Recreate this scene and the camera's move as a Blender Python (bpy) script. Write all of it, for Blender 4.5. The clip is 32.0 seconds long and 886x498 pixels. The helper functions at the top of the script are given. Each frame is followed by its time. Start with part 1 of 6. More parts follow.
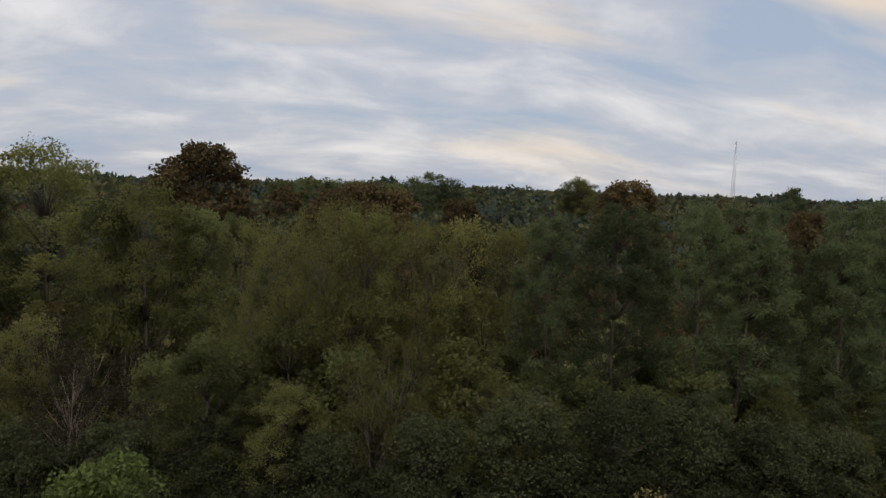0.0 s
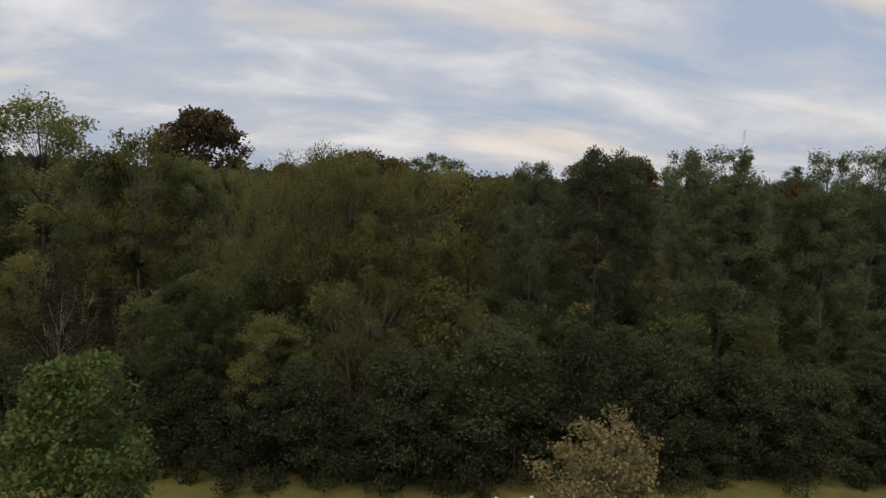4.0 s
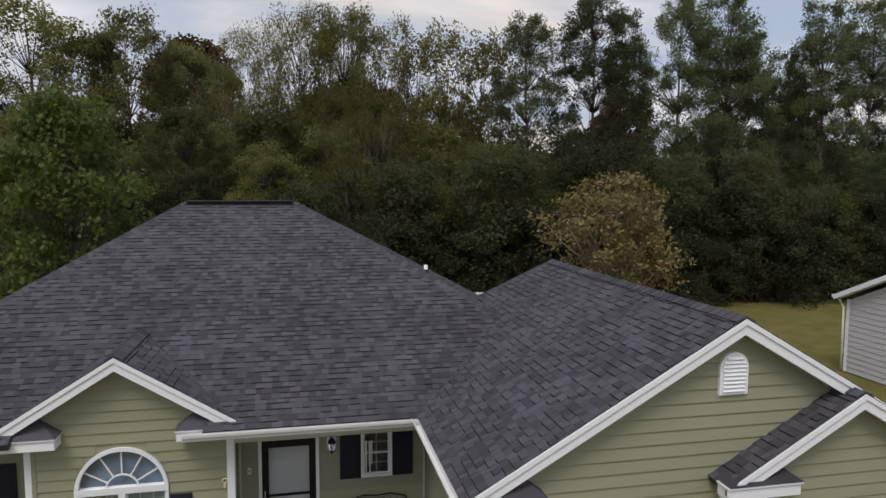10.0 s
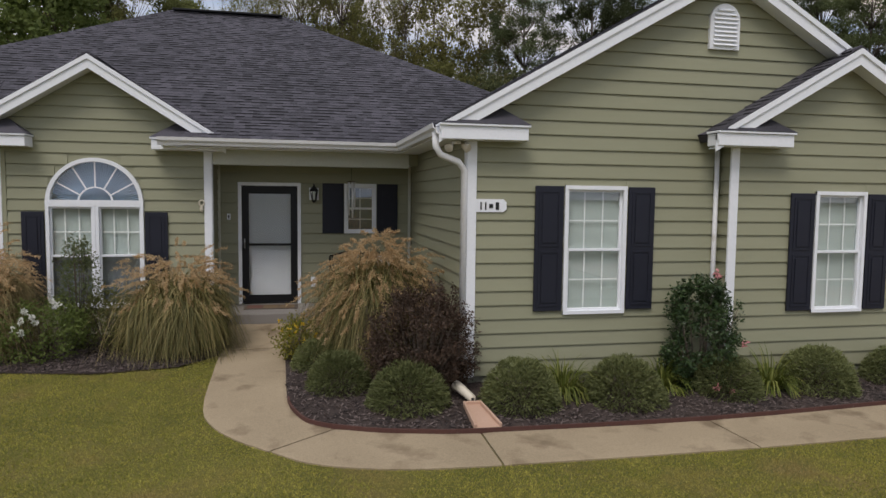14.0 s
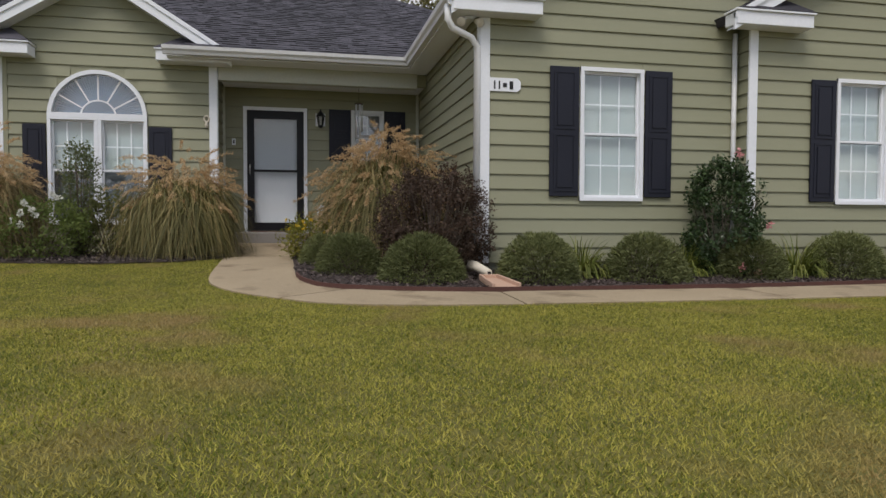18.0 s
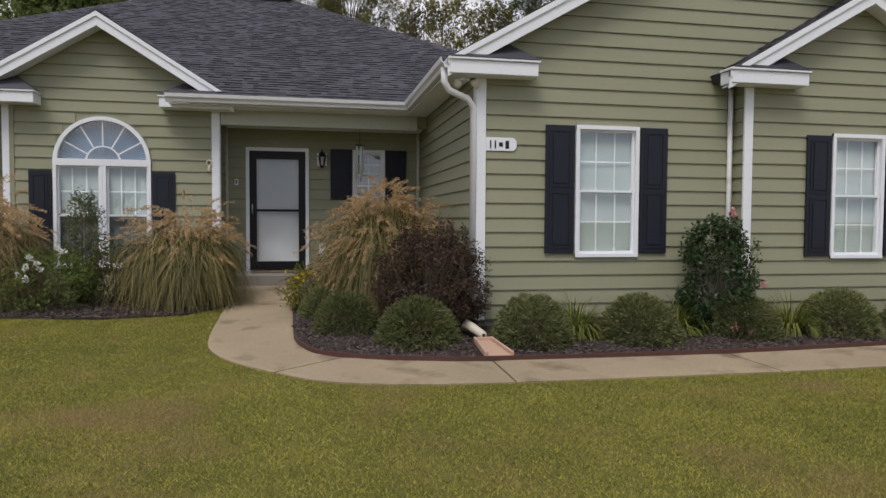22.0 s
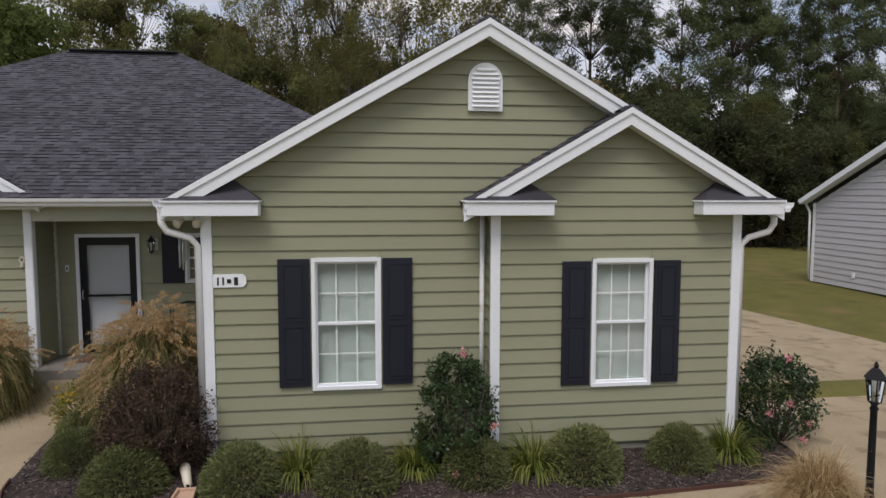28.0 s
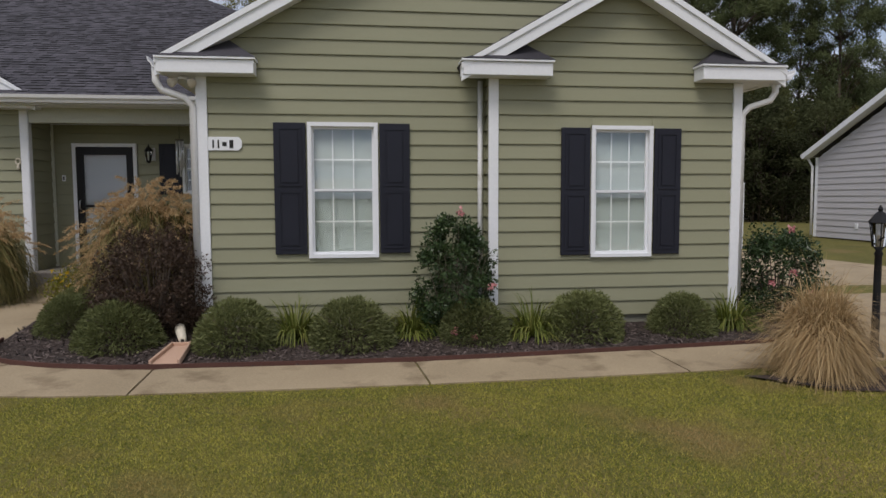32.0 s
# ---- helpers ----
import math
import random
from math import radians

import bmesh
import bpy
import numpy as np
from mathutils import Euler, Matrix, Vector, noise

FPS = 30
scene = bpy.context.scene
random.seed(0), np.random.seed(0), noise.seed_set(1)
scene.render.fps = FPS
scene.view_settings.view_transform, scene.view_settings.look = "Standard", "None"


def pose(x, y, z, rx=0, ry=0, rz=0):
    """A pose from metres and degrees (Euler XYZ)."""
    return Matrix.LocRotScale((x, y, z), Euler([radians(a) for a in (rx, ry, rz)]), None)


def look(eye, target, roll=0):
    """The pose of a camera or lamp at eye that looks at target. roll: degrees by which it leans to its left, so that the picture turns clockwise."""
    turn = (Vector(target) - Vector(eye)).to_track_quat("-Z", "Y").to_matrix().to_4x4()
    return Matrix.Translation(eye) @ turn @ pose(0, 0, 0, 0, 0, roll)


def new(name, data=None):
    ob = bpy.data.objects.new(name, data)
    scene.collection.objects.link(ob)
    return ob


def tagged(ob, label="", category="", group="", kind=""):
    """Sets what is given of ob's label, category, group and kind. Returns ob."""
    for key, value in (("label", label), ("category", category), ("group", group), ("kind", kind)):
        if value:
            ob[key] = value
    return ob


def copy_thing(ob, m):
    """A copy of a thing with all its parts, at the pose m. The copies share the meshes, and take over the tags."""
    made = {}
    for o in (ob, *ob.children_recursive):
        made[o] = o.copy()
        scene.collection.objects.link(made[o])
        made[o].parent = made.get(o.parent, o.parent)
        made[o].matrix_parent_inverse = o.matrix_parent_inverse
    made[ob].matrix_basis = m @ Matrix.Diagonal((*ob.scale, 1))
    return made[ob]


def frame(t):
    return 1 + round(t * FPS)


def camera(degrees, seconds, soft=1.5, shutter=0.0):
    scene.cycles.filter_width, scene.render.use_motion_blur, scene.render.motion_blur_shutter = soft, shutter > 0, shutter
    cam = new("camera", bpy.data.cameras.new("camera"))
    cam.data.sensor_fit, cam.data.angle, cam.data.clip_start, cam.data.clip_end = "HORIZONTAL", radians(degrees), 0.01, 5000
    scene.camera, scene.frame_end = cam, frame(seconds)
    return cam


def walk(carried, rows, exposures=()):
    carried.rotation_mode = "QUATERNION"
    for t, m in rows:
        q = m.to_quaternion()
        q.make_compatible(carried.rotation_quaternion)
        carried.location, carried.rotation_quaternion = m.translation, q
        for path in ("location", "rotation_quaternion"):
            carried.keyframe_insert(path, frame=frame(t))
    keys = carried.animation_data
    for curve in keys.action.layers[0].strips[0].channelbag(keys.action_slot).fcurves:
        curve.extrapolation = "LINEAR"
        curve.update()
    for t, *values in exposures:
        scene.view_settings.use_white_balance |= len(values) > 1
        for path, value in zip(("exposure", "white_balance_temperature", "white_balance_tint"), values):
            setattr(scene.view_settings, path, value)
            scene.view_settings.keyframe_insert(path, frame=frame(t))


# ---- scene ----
cam = camera(66.5, 32.0)
PATH = [
    (0, (-3.832, -6.096, 20.871), (-3.405, -4.151, 20.691), 1.94),
    (0.5, (-3.000, -6.529, 20.888), (-2.566, -4.584, 20.717), 3.14),
    (1, (-2.439, -6.716, 20.951), (-2.005, -4.772, 20.764), 3.58),
    (1.5, (-2.107, -6.785, 20.746), (-1.675, -4.843, 20.539), 3.56),
    (2, (-1.972, -6.810, 20.810), (-1.548, -4.867, 20.596), 2.79),
    (2.5, (-1.910, -6.840, 20.480), (-1.491, -4.896, 20.265), 2.40),
    (4.5, (-2.396, -7.666, 16.646), (-2.000, -5.716, 16.446), 2.05),
    (5, (-2.518, -7.873, 15.798), (-2.127, -5.922, 15.594), 1.96),
    (5.5, (-2.639, -8.080, 14.531), (-2.240, -6.133, 14.304), 1.87),
    (6, (-2.522, -7.930, 13.225), (-2.114, -5.985, 13.004), 1.65),
    (6.5, (-2.457, -7.861, 12.285), (-2.039, -5.918, 12.059), 1.46),
    (7, (-2.376, -7.904, 11.342), (-1.959, -5.960, 11.126), 1.60),
    (7.5, (-2.331, -7.891, 10.463), (-1.914, -5.945, 10.257), 1.59),
    (8, (-2.314, -7.921, 9.681), (-1.902, -5.974, 9.487), 1.39),
    (8.5, (-2.305, -7.987, 8.938), (-1.892, -6.040, 8.747), 1.29),
    (9, (-2.287, -7.978, 8.288), (-1.872, -6.032, 8.091), 1.34),
    (9.5, (-2.303, -7.984, 7.639), (-1.889, -6.036, 7.450), 0.44),
    (10, (-2.294, -7.962, 7.101), (-1.880, -6.015, 6.914), 0.22),
    (10.5, (-2.268, -7.999, 6.651), (-1.853, -6.050, 6.472), 0.11),
    (11, (-2.233, -7.971, 6.168), (-1.822, -6.023, 5.974), 0.22),
    (11.5, (-2.160, -7.966, 5.559), (-1.758, -6.017, 5.351), 0.17),
    (12, (-2.143, -8.031, 4.859), (-1.740, -6.082, 4.652), 0.05),
    (12.5, (-2.113, -8.077, 4.239), (-1.708, -6.129, 4.037), 0.88),
    (13, (-2.089, -8.123, 3.577), (-1.687, -6.173, 3.389), 0.77),
    (13.5, (-2.046, -8.146, 2.958), (-1.638, -6.196, 2.782), 0.76),
    (14, (-2.028, -8.114, 2.324), (-1.614, -6.163, 2.173), 0.67),
    (14.5, (-2.028, -8.059, 2.067), (-1.609, -6.108, 1.929), 0.59),
    (15, (-2.048, -8.024, 1.912), (-1.625, -6.073, 1.788), 0.35),
    (15.5, (-2.104, -7.991, 1.572), (-1.686, -6.039, 1.443), 0.24),
    (17.5, (-2.117, -7.929, 0.647), (-1.706, -5.973, 0.555), 0.59),
    (18, (-2.124, -7.920, 0.570), (-1.713, -5.965, 0.492), 0.22),
    (18.5, (-2.122, -7.953, 0.498), (-1.709, -5.997, 0.425), 0.34),
    (19, (-2.143, -7.975, 0.473), (-1.728, -6.020, 0.396), 0.47),
    (19.5, (-2.182, -7.985, 0.449), (-1.774, -6.028, 0.380), 0.28),
    (20, (-2.138, -8.032, 0.438), (-1.738, -6.073, 0.374), 0.46),
    (20.5, (-2.111, -8.052, 0.500), (-1.707, -6.095, 0.426), 0.21),
    (21, (-2.039, -8.027, 0.735), (-1.643, -6.068, 0.657), 0.37),
    (21.5, (-2.017, -8.024, 0.971), (-1.627, -6.064, 0.896), 0.31),
    (22, (-2.005, -8.026, 1.303), (-1.617, -6.066, 1.218), 0.33),
    (22.5, (-1.993, -8.027, 1.661), (-1.607, -6.067, 1.565), 0.30),
    (23, (-2.018, -8.022, 2.014), (-1.627, -6.065, 1.896), 0.14),
    (23.5, (-1.685, -8.059, 2.216), (-1.321, -6.097, 2.085), -2.47),
    (24, (-0.855, -8.177, 2.529), (-0.541, -6.207, 2.390), -3.56),
    (24.5, (0.175, -8.289, 2.708), (0.454, -6.314, 2.568), -2.60),
    (25, (1.121, -8.347, 3.093), (1.378, -6.370, 2.936), -1.08),
    (25.5, (1.740, -8.360, 3.105), (1.983, -6.381, 2.950), 2.68),
    (27.5, (1.752, -8.360, 3.271), (2.012, -6.383, 3.110), -0.01),
    (28, (1.780, -8.372, 3.302), (2.042, -6.397, 3.134), 0.04),
    (28.5, (1.791, -8.382, 3.300), (2.064, -6.409, 3.122), 0.26),
    (29, (1.724, -8.346, 3.267), (2.007, -6.373, 3.108), -0.00),
    (29.5, (1.742, -8.348, 3.334), (2.007, -6.373, 3.170), -0.23),
    (30, (1.750, -8.358, 3.272), (2.008, -6.381, 3.104), -0.07),
    (30.5, (1.791, -8.432, 2.812), (2.042, -6.453, 2.664), -0.08),
    (31, (1.796, -8.447, 2.270), (2.057, -6.470, 2.125), -0.06),
    (31.5, (1.819, -8.426, 1.822), (2.083, -6.447, 1.700), 0.02),
    (32, (1.829, -8.422, 1.577), (2.084, -6.445, 1.427), -0.21),
]
EXPOSURES = [(0.0, 0.76, 6560, 12), (2.5, 0.76, 6560, 12), (5.0, 0.78, 6580, 12), (9.0, 0.88, 6560, 13), (13.0, 0.88, 6450, 14), (15.0, 0.92, 6430, 14), (18.0, 1.0, 6400, 13), (23.0, 0.95, 6420, 14), (29.0, 0.92, 6440, 14), (32.0, 0.82, 6450, 14)]
walk(cam, [(t, look(eye, target, roll)) for t, eye, target, roll in PATH], EXPOSURES)

# ---- sky and sun: overcast afternoon ----
world = bpy.data.worlds.new("sky")
scene.world = world
world.use_nodes = True
wn, wl = world.node_tree.nodes, world.node_tree.links
wn.clear()
w_out = wn.new("ShaderNodeOutputWorld")
w_bg = wn.new("ShaderNodeBackground")
w_sky = wn.new("ShaderNodeTexSky")
w_sky.sky_type = "NISHITA"
w_sky.sun_disc = False
w_sky.sun_elevation, w_sky.sun_rotation = radians(57), radians(209)
w_sky.air_density, w_sky.dust_density = 1.2, 2.5
w_tc = wn.new("ShaderNodeTexCoord")
w_sep = wn.new("ShaderNodeSeparateXYZ")
wl.new(w_tc.outputs["Generated"], w_sep.inputs[0])
# clouds lie on a flat layer: direction divided by height
w_z = wn.new("ShaderNodeMath"); w_z.operation = "MAXIMUM"; w_z.inputs[1].default_value = 0.0
wl.new(w_sep.outputs[2], w_z.inputs[0])
w_z2 = wn.new("ShaderNodeMath"); w_z2.operation = "ADD"; w_z2.inputs[1].default_value = 0.33
wl.new(w_z.outputs[0], w_z2.inputs[0])
w_dx = wn.new("ShaderNodeMath"); w_dx.operation = "DIVIDE"
w_dy = wn.new("ShaderNodeMath"); w_dy.operation = "DIVIDE"
wl.new(w_sep.outputs[0], w_dx.inputs[0]); wl.new(w_z2.outputs[0], w_dx.inputs[1])
wl.new(w_sep.outputs[1], w_dy.inputs[0]); wl.new(w_z2.outputs[0], w_dy.inputs[1])
w_cmb = wn.new("ShaderNodeCombineXYZ")
wl.new(w_dx.outputs[0], w_cmb.inputs[0]); wl.new(w_dy.outputs[0], w_cmb.inputs[1])
w_map = wn.new("ShaderNodeMapping")
w_map.inputs["Scale"].default_value = (0.50, 0.86, 1.0)
w_map.inputs["Rotation"].default_value = (0, 0, radians(12))
w_map.inputs["Location"].default_value = (2.3, 0.7, 0.0)
wl.new(w_cmb.outputs[0], w_map.inputs[0])
w_n1 = wn.new("ShaderNodeTexNoise")
w_n1.inputs["Scale"].default_value, w_n1.inputs["Detail"].default_value, w_n1.inputs["Roughness"].default_value = 3.3, 8.0, 0.55
w_n1.inputs["Distortion"].default_value = 0.35
wl.new(w_map.outputs[0], w_n1.inputs["Vector"])
w_r1 = wn.new("ShaderNodeValToRGB")
w_r1.color_ramp.elements[0].position, w_r1.color_ramp.elements[0].color = 0.36, (0.47, 0.57, 0.72, 1)
w_r1.color_ramp.elements[1].position, w_r1.color_ramp.elements[1].color = 0.68, (0.97, 0.96, 0.96, 1)
w_e = w_r1.color_ramp.elements.new(0.50); w_e.color = (0.63, 0.67, 0.75, 1)
wl.new(w_n1.outputs["Fac"], w_r1.inputs[0])
w_skymul = wn.new("ShaderNodeVectorMath"); w_skymul.operation = "SCALE"; w_skymul.inputs["Scale"].default_value = 0.10
wl.new(w_sky.outputs[0], w_skymul.inputs[0])
w_mix = wn.new("ShaderNodeMixRGB"); w_mix.inputs[0].default_value = 0.86
wl.new(w_skymul.outputs[0], w_mix.inputs[1]); wl.new(w_r1.outputs[0], w_mix.inputs[2])
# warm gaps near the horizon
w_n2 = wn.new("ShaderNodeTexNoise")
w_n2.inputs["Scale"].default_value, w_n2.inputs["Detail"].default_value = 2.1, 4.0
w_map2 = wn.new("ShaderNodeMapping"); w_map2.inputs["Scale"].default_value = (0.35, 1.3, 1.0); w_map2.inputs["Location"].default_value = (5.1, 3.3, 0)
wl.new(w_cmb.outputs[0], w_map2.inputs[0]); wl.new(w_map2.outputs[0], w_n2.inputs["Vector"])
w_r2 = wn.new("ShaderNodeValToRGB")
w_r2.color_ramp.elements[0].position, w_r2.color_ramp.elements[0].color = 0.56, (0, 0, 0, 1)
w_r2.color_ramp.elements[1].position, w_r2.color_ramp.elements[1].color = 0.75, (0.8, 0.8, 0.8, 1)
wl.new(w_n2.outputs["Fac"], w_r2.inputs[0])
w_mix2 = wn.new("ShaderNodeMixRGB"); w_mix2.inputs[2].default_value = (0.98, 0.84, 0.66, 1)
wl.new(w_r2.outputs[0], w_mix2.inputs[0]); wl.new(w_mix.outputs[0], w_mix2.inputs[1])
w_bg.inputs["Strength"].default_value = 0.51
wl.new(w_mix2.outputs[0], w_bg.inputs["Color"])
wl.new(w_bg.outputs[0], w_out.inputs["Surface"])

sun = new("sun", bpy.data.lights.new("sun", "SUN"))
sun.data.energy, sun.data.angle, sun.data.color = 1.0, radians(25), (1.0, 0.95, 0.88)
sun.matrix_world = look((0, 0, 40), (12.8, 23, 0))


# ---- materials ----
def material(name, low, high, rough=0.7, scale=8.0, fine=60.0, bump=0.15, island=0.0, rand=0.0, metal=0.0, stretch=(1, 1, 1), spec=0.4, stain=None, trans=0.0):
    """Two scales of noise between two colours, fine relief, and variation from piece to piece."""
    m = bpy.data.materials.new(name)
    m.use_nodes = True
    n, l = m.node_tree.nodes, m.node_tree.links
    b = n["Principled BSDF"]
    tc = n.new("ShaderNodeTexCoord"); mp = n.new("ShaderNodeMapping")
    geo = n.new("ShaderNodeNewGeometry")
    mp.inputs["Scale"].default_value = stretch
    l.new(geo.outputs["Position"], mp.inputs[0])
    big = n.new("ShaderNodeTexNoise"); big.inputs["Scale"].default_value, big.inputs["Detail"].default_value = scale / 8, 3.0
    small = n.new("ShaderNodeTexNoise"); small.inputs["Scale"].default_value, small.inputs["Detail"].default_value = fine, 4.0
    l.new(mp.outputs[0], big.inputs["Vector"]); l.new(mp.outputs[0], small.inputs["Vector"])
    mixf = n.new("ShaderNodeMath"); mixf.operation = "MULTIPLY_ADD"; mixf.inputs[1].default_value = 0.55
    l.new(small.outputs["Fac"], mixf.inputs[0])
    half = n.new("ShaderNodeMath"); half.operation = "MULTIPLY"; half.inputs[1].default_value = 0.45
    l.new(big.outputs["Fac"], half.inputs[0]); l.new(half.outputs[0], mixf.inputs[2])
    fac = mixf.outputs[0]
    if island or rand:
        src = n.new("ShaderNodeObjectInfo").outputs["Random"] if rand else geo.outputs["Random Per Island"]
        k = n.new("ShaderNodeMath"); k.operation = "MULTIPLY_ADD"; k.inputs[1].default_value = island or rand
        l.new(src, k.inputs[0])
        off = n.new("ShaderNodeMath"); off.operation = "SUBTRACT"; off.inputs[1].default_value = (island or rand) / 2
        l.new(fac, off.inputs[0]); l.new(off.outputs[0], k.inputs[2])
        fac = k.outputs[0]
    ramp = n.new("ShaderNodeValToRGB")
    ramp.color_ramp.elements[0].position, ramp.color_ramp.elements[0].color = 0.25, (*low, 1)
    ramp.color_ramp.elements[1].position, ramp.color_ramp.elements[1].color = 0.75, (*high, 1)
    l.new(fac, ramp.inputs[0])
    col = ramp.outputs[0]
    if stain:
        st = n.new("ShaderNodeTexNoise"); st.inputs["Scale"].default_value, st.inputs["Detail"].default_value = stain[1], 5.0
        l.new(geo.outputs["Position"], st.inputs["Vector"])
        sr = n.new("ShaderNodeValToRGB"); sr.color_ramp.elements[0].position, sr.color_ramp.elements[1].position = stain[2], stain[2] + 0.16
        l.new(st.outputs["Fac"], sr.inputs[0])
        mx = n.new("ShaderNodeMixRGB"); mx.inputs[2].default_value = (*stain[0], 1)
        l.new(sr.outputs[0], mx.inputs[0]); l.new(col, mx.inputs[1])
        col = mx.outputs[0]
    l.new(col, b.inputs["Base Color"])
    b.inputs["Roughness"].default_value, b.inputs["Metallic"].default_value = rough, metal
    b.inputs["Specular IOR Level"].default_value = spec
    if bump:
        bp = n.new("ShaderNodeBump"); bp.inputs["Strength"].default_value, bp.inputs["Distance"].default_value = bump, 0.01
        l.new(small.outputs["Fac"], bp.inputs["Height"]); l.new(bp.outputs[0], b.inputs["Normal"])
    if trans:
        tr = n.new("ShaderNodeBsdfTranslucent"); ms = n.new("ShaderNodeMixShader"); ms.inputs[0].default_value = trans
        l.new(col, tr.inputs["Color"]); l.new(b.outputs[0], ms.inputs[1]); l.new(tr.outputs[0], ms.inputs[2])
        l.new(ms.outputs[0], n["Material Output"].inputs["Surface"])
    return m


M_SIDING = material("sage_vinyl_siding", (0.248, 0.248, 0.160), (0.299, 0.298, 0.200), 0.55, 4, 40, 0.08, rand=0.10, stretch=(1, 1, 6))
M_TRIM = material("white_vinyl_trim", (0.74, 0.76, 0.79), (0.83, 0.85, 0.88), 0.45, 6, 30, 0.03)
M_GUTTER = material("white_aluminium", (0.66, 0.66, 0.66), (0.78, 0.78, 0.78), 0.38, 6, 25, 0.03, stain=((0.42, 0.38, 0.30), 3.0, 0.62))
M_SHINGLE = material("asphalt_shingle_joined", (0.029, 0.028, 0.034), (0.086, 0.082, 0.098), 0.92, 6, 120, 0.5, island=0.36)
M_SHINGLE_P = material("asphalt_shingle", (0.029, 0.028, 0.034), (0.086, 0.082, 0.098), 0.92, 6, 120, 0.5, rand=0.36)
M_DECK = material("roof_underlay", (0.034, 0.032, 0.038), (0.070, 0.066, 0.077), 0.95, 6, 120, 0.5)
# cut shingle edges are black; the tone also draws their shadow lines
M_CUT = material("asphalt_edge_shadow_line", (0.006, 0.006, 0.007), (0.014, 0.014, 0.016), 0.95)
M_SHUTTER = material("black_shutter_vinyl", (0.012, 0.013, 0.021), (0.022, 0.024, 0.036), 0.5, 8, 60, 0.1, spec=0.25)
M_BLACK = material("black_painted_metal", (0.006, 0.006, 0.007), (0.014, 0.014, 0.016), 0.45, 8, 60, 0.05, spec=0.25)
M_CONCRETE = material("concrete", (0.225, 0.174, 0.108), (0.410, 0.328, 0.215), 0.9, 9, 60, 0.4, stain=((0.185, 0.138, 0.084), 2.3, 0.53))
M_PORCH = material("porch_concrete", (0.18, 0.165, 0.15), (0.27, 0.25, 0.225), 0.85, 5, 90, 0.2)
M_FOUND = material("painted_foundation", (0.20, 0.20, 0.16), (0.30, 0.30, 0.24), 0.9, 5, 50, 0.3)
M_MULCH = material("dark_mulch", (0.012, 0.009, 0.008), (0.085, 0.060, 0.050), 0.95, 12, 70, 1.0)
M_CHIP = material("mulch_chips", (0.018, 0.014, 0.013), (0.145, 0.113, 0.102), 0.95, 12, 70, 0.5, island=0.8)
M_EDGE = material("brown_edging", (0.060, 0.026, 0.020), (0.105, 0.045, 0.034), 0.75, 8, 60, 0.2)
M_LAWN = material("lawn_soil_and_turf", (0.057, 0.058, 0.011), (0.172, 0.150, 0.032), 0.95, 9, 55, 0.9, stain=((0.160, 0.118, 0.040), 0.8, 0.54))
M_BLADE = material("grass_blades", (0.110, 0.138, 0.013), (0.470, 0.420, 0.080), 0.8, 10, 3, 0.0, island=0.80, trans=0.3, stain=((0.37, 0.265, 0.105), 0.9, 0.54))
M_WHITE = material("white_vinyl_fence", (0.70, 0.72, 0.74), (0.80, 0.82, 0.84), 0.5, 3, 20, 0.03)
M_GREYSIDE = material("grey_vinyl_siding", (0.44, 0.43, 0.45), (0.53, 0.52, 0.54), 0.6, 4, 40, 0.05)
M_BARK = material("bark", (0.045, 0.034, 0.026), (0.150, 0.118, 0.090), 0.95, 10, 30, 0.8, stretch=(1, 1, 0.25))
M_PALEBARK = material("pale_smooth_bark", (0.16, 0.12, 0.09), (0.30, 0.24, 0.18), 0.85, 10, 20, 0.3, stretch=(1, 1, 0.3))
M_BLIND = material("white_blind", (0.36, 0.42, 0.41), (0.44, 0.50, 0.49), 0.8, 3, 8, 0.0)
M_MUNTIN = material("pale_grey_muntin_bars", (0.72, 0.75, 0.76), (0.80, 0.83, 0.84), 0.6, 6, 30, 0.0)
M_CHIME = material("pale_aluminium_tube", (0.66, 0.67, 0.68), (0.76, 0.77, 0.78), 0.3, 6, 30, 0.0, metal=0.35)
# grey-blue shade, tinted bluer to stand for sky mirrored in the fanlight glass
M_SHADE = material("sky_tinted_pleated_shade", (0.17, 0.25, 0.36), (0.23, 0.32, 0.45), 0.8, 3, 8, 0.0)
M_DARKROOM = material("dim_interior", (0.115, 0.130, 0.145), (0.165, 0.185, 0.205), 0.9, 3, 8, 0.0)
M_WATER_BED = material("pool_plaster", (0.10, 0.50, 0.55), (0.16, 0.62, 0.66), 0.6, 2, 20, 0.05)
M_INNERDOOR = material("pale_grey_painted_door", (0.60, 0.63, 0.66), (0.68, 0.71, 0.74), 0.6, 4, 30, 0.03)
M_TAN = material("tan_canvas", (0.20, 0.13, 0.09), (0.28, 0.19, 0.13), 0.9, 4, 60, 0.2)
M_PALE_CANVAS = material("pale_canvas", (0.42, 0.37, 0.33), (0.52, 0.46, 0.42), 0.9, 4, 60, 0.2)
M_TEAL = material("blue_painted_wood", (0.02, 0.22, 0.36), (0.04, 0.30, 0.46), 0.55, 4, 40, 0.1)
M_PURPLE = material("purple_painted_wood", (0.11, 0.05, 0.16), (0.16, 0.08, 0.22), 0.55, 4, 40, 0.1)
M_STONE = material("flagstone", (0.30, 0.23, 0.17), (0.50, 0.42, 0.33), 0.9, 6, 40, 0.4, rand=0.5)
M_CLAY = material("pinkish_concrete_block", (0.42, 0.27, 0.19), (0.56, 0.38, 0.28), 0.9, 6, 70, 0.3)
M_BONE = material("cream_resin", (0.55, 0.50, 0.40), (0.70, 0.64, 0.52), 0.6, 6, 40, 0.1)
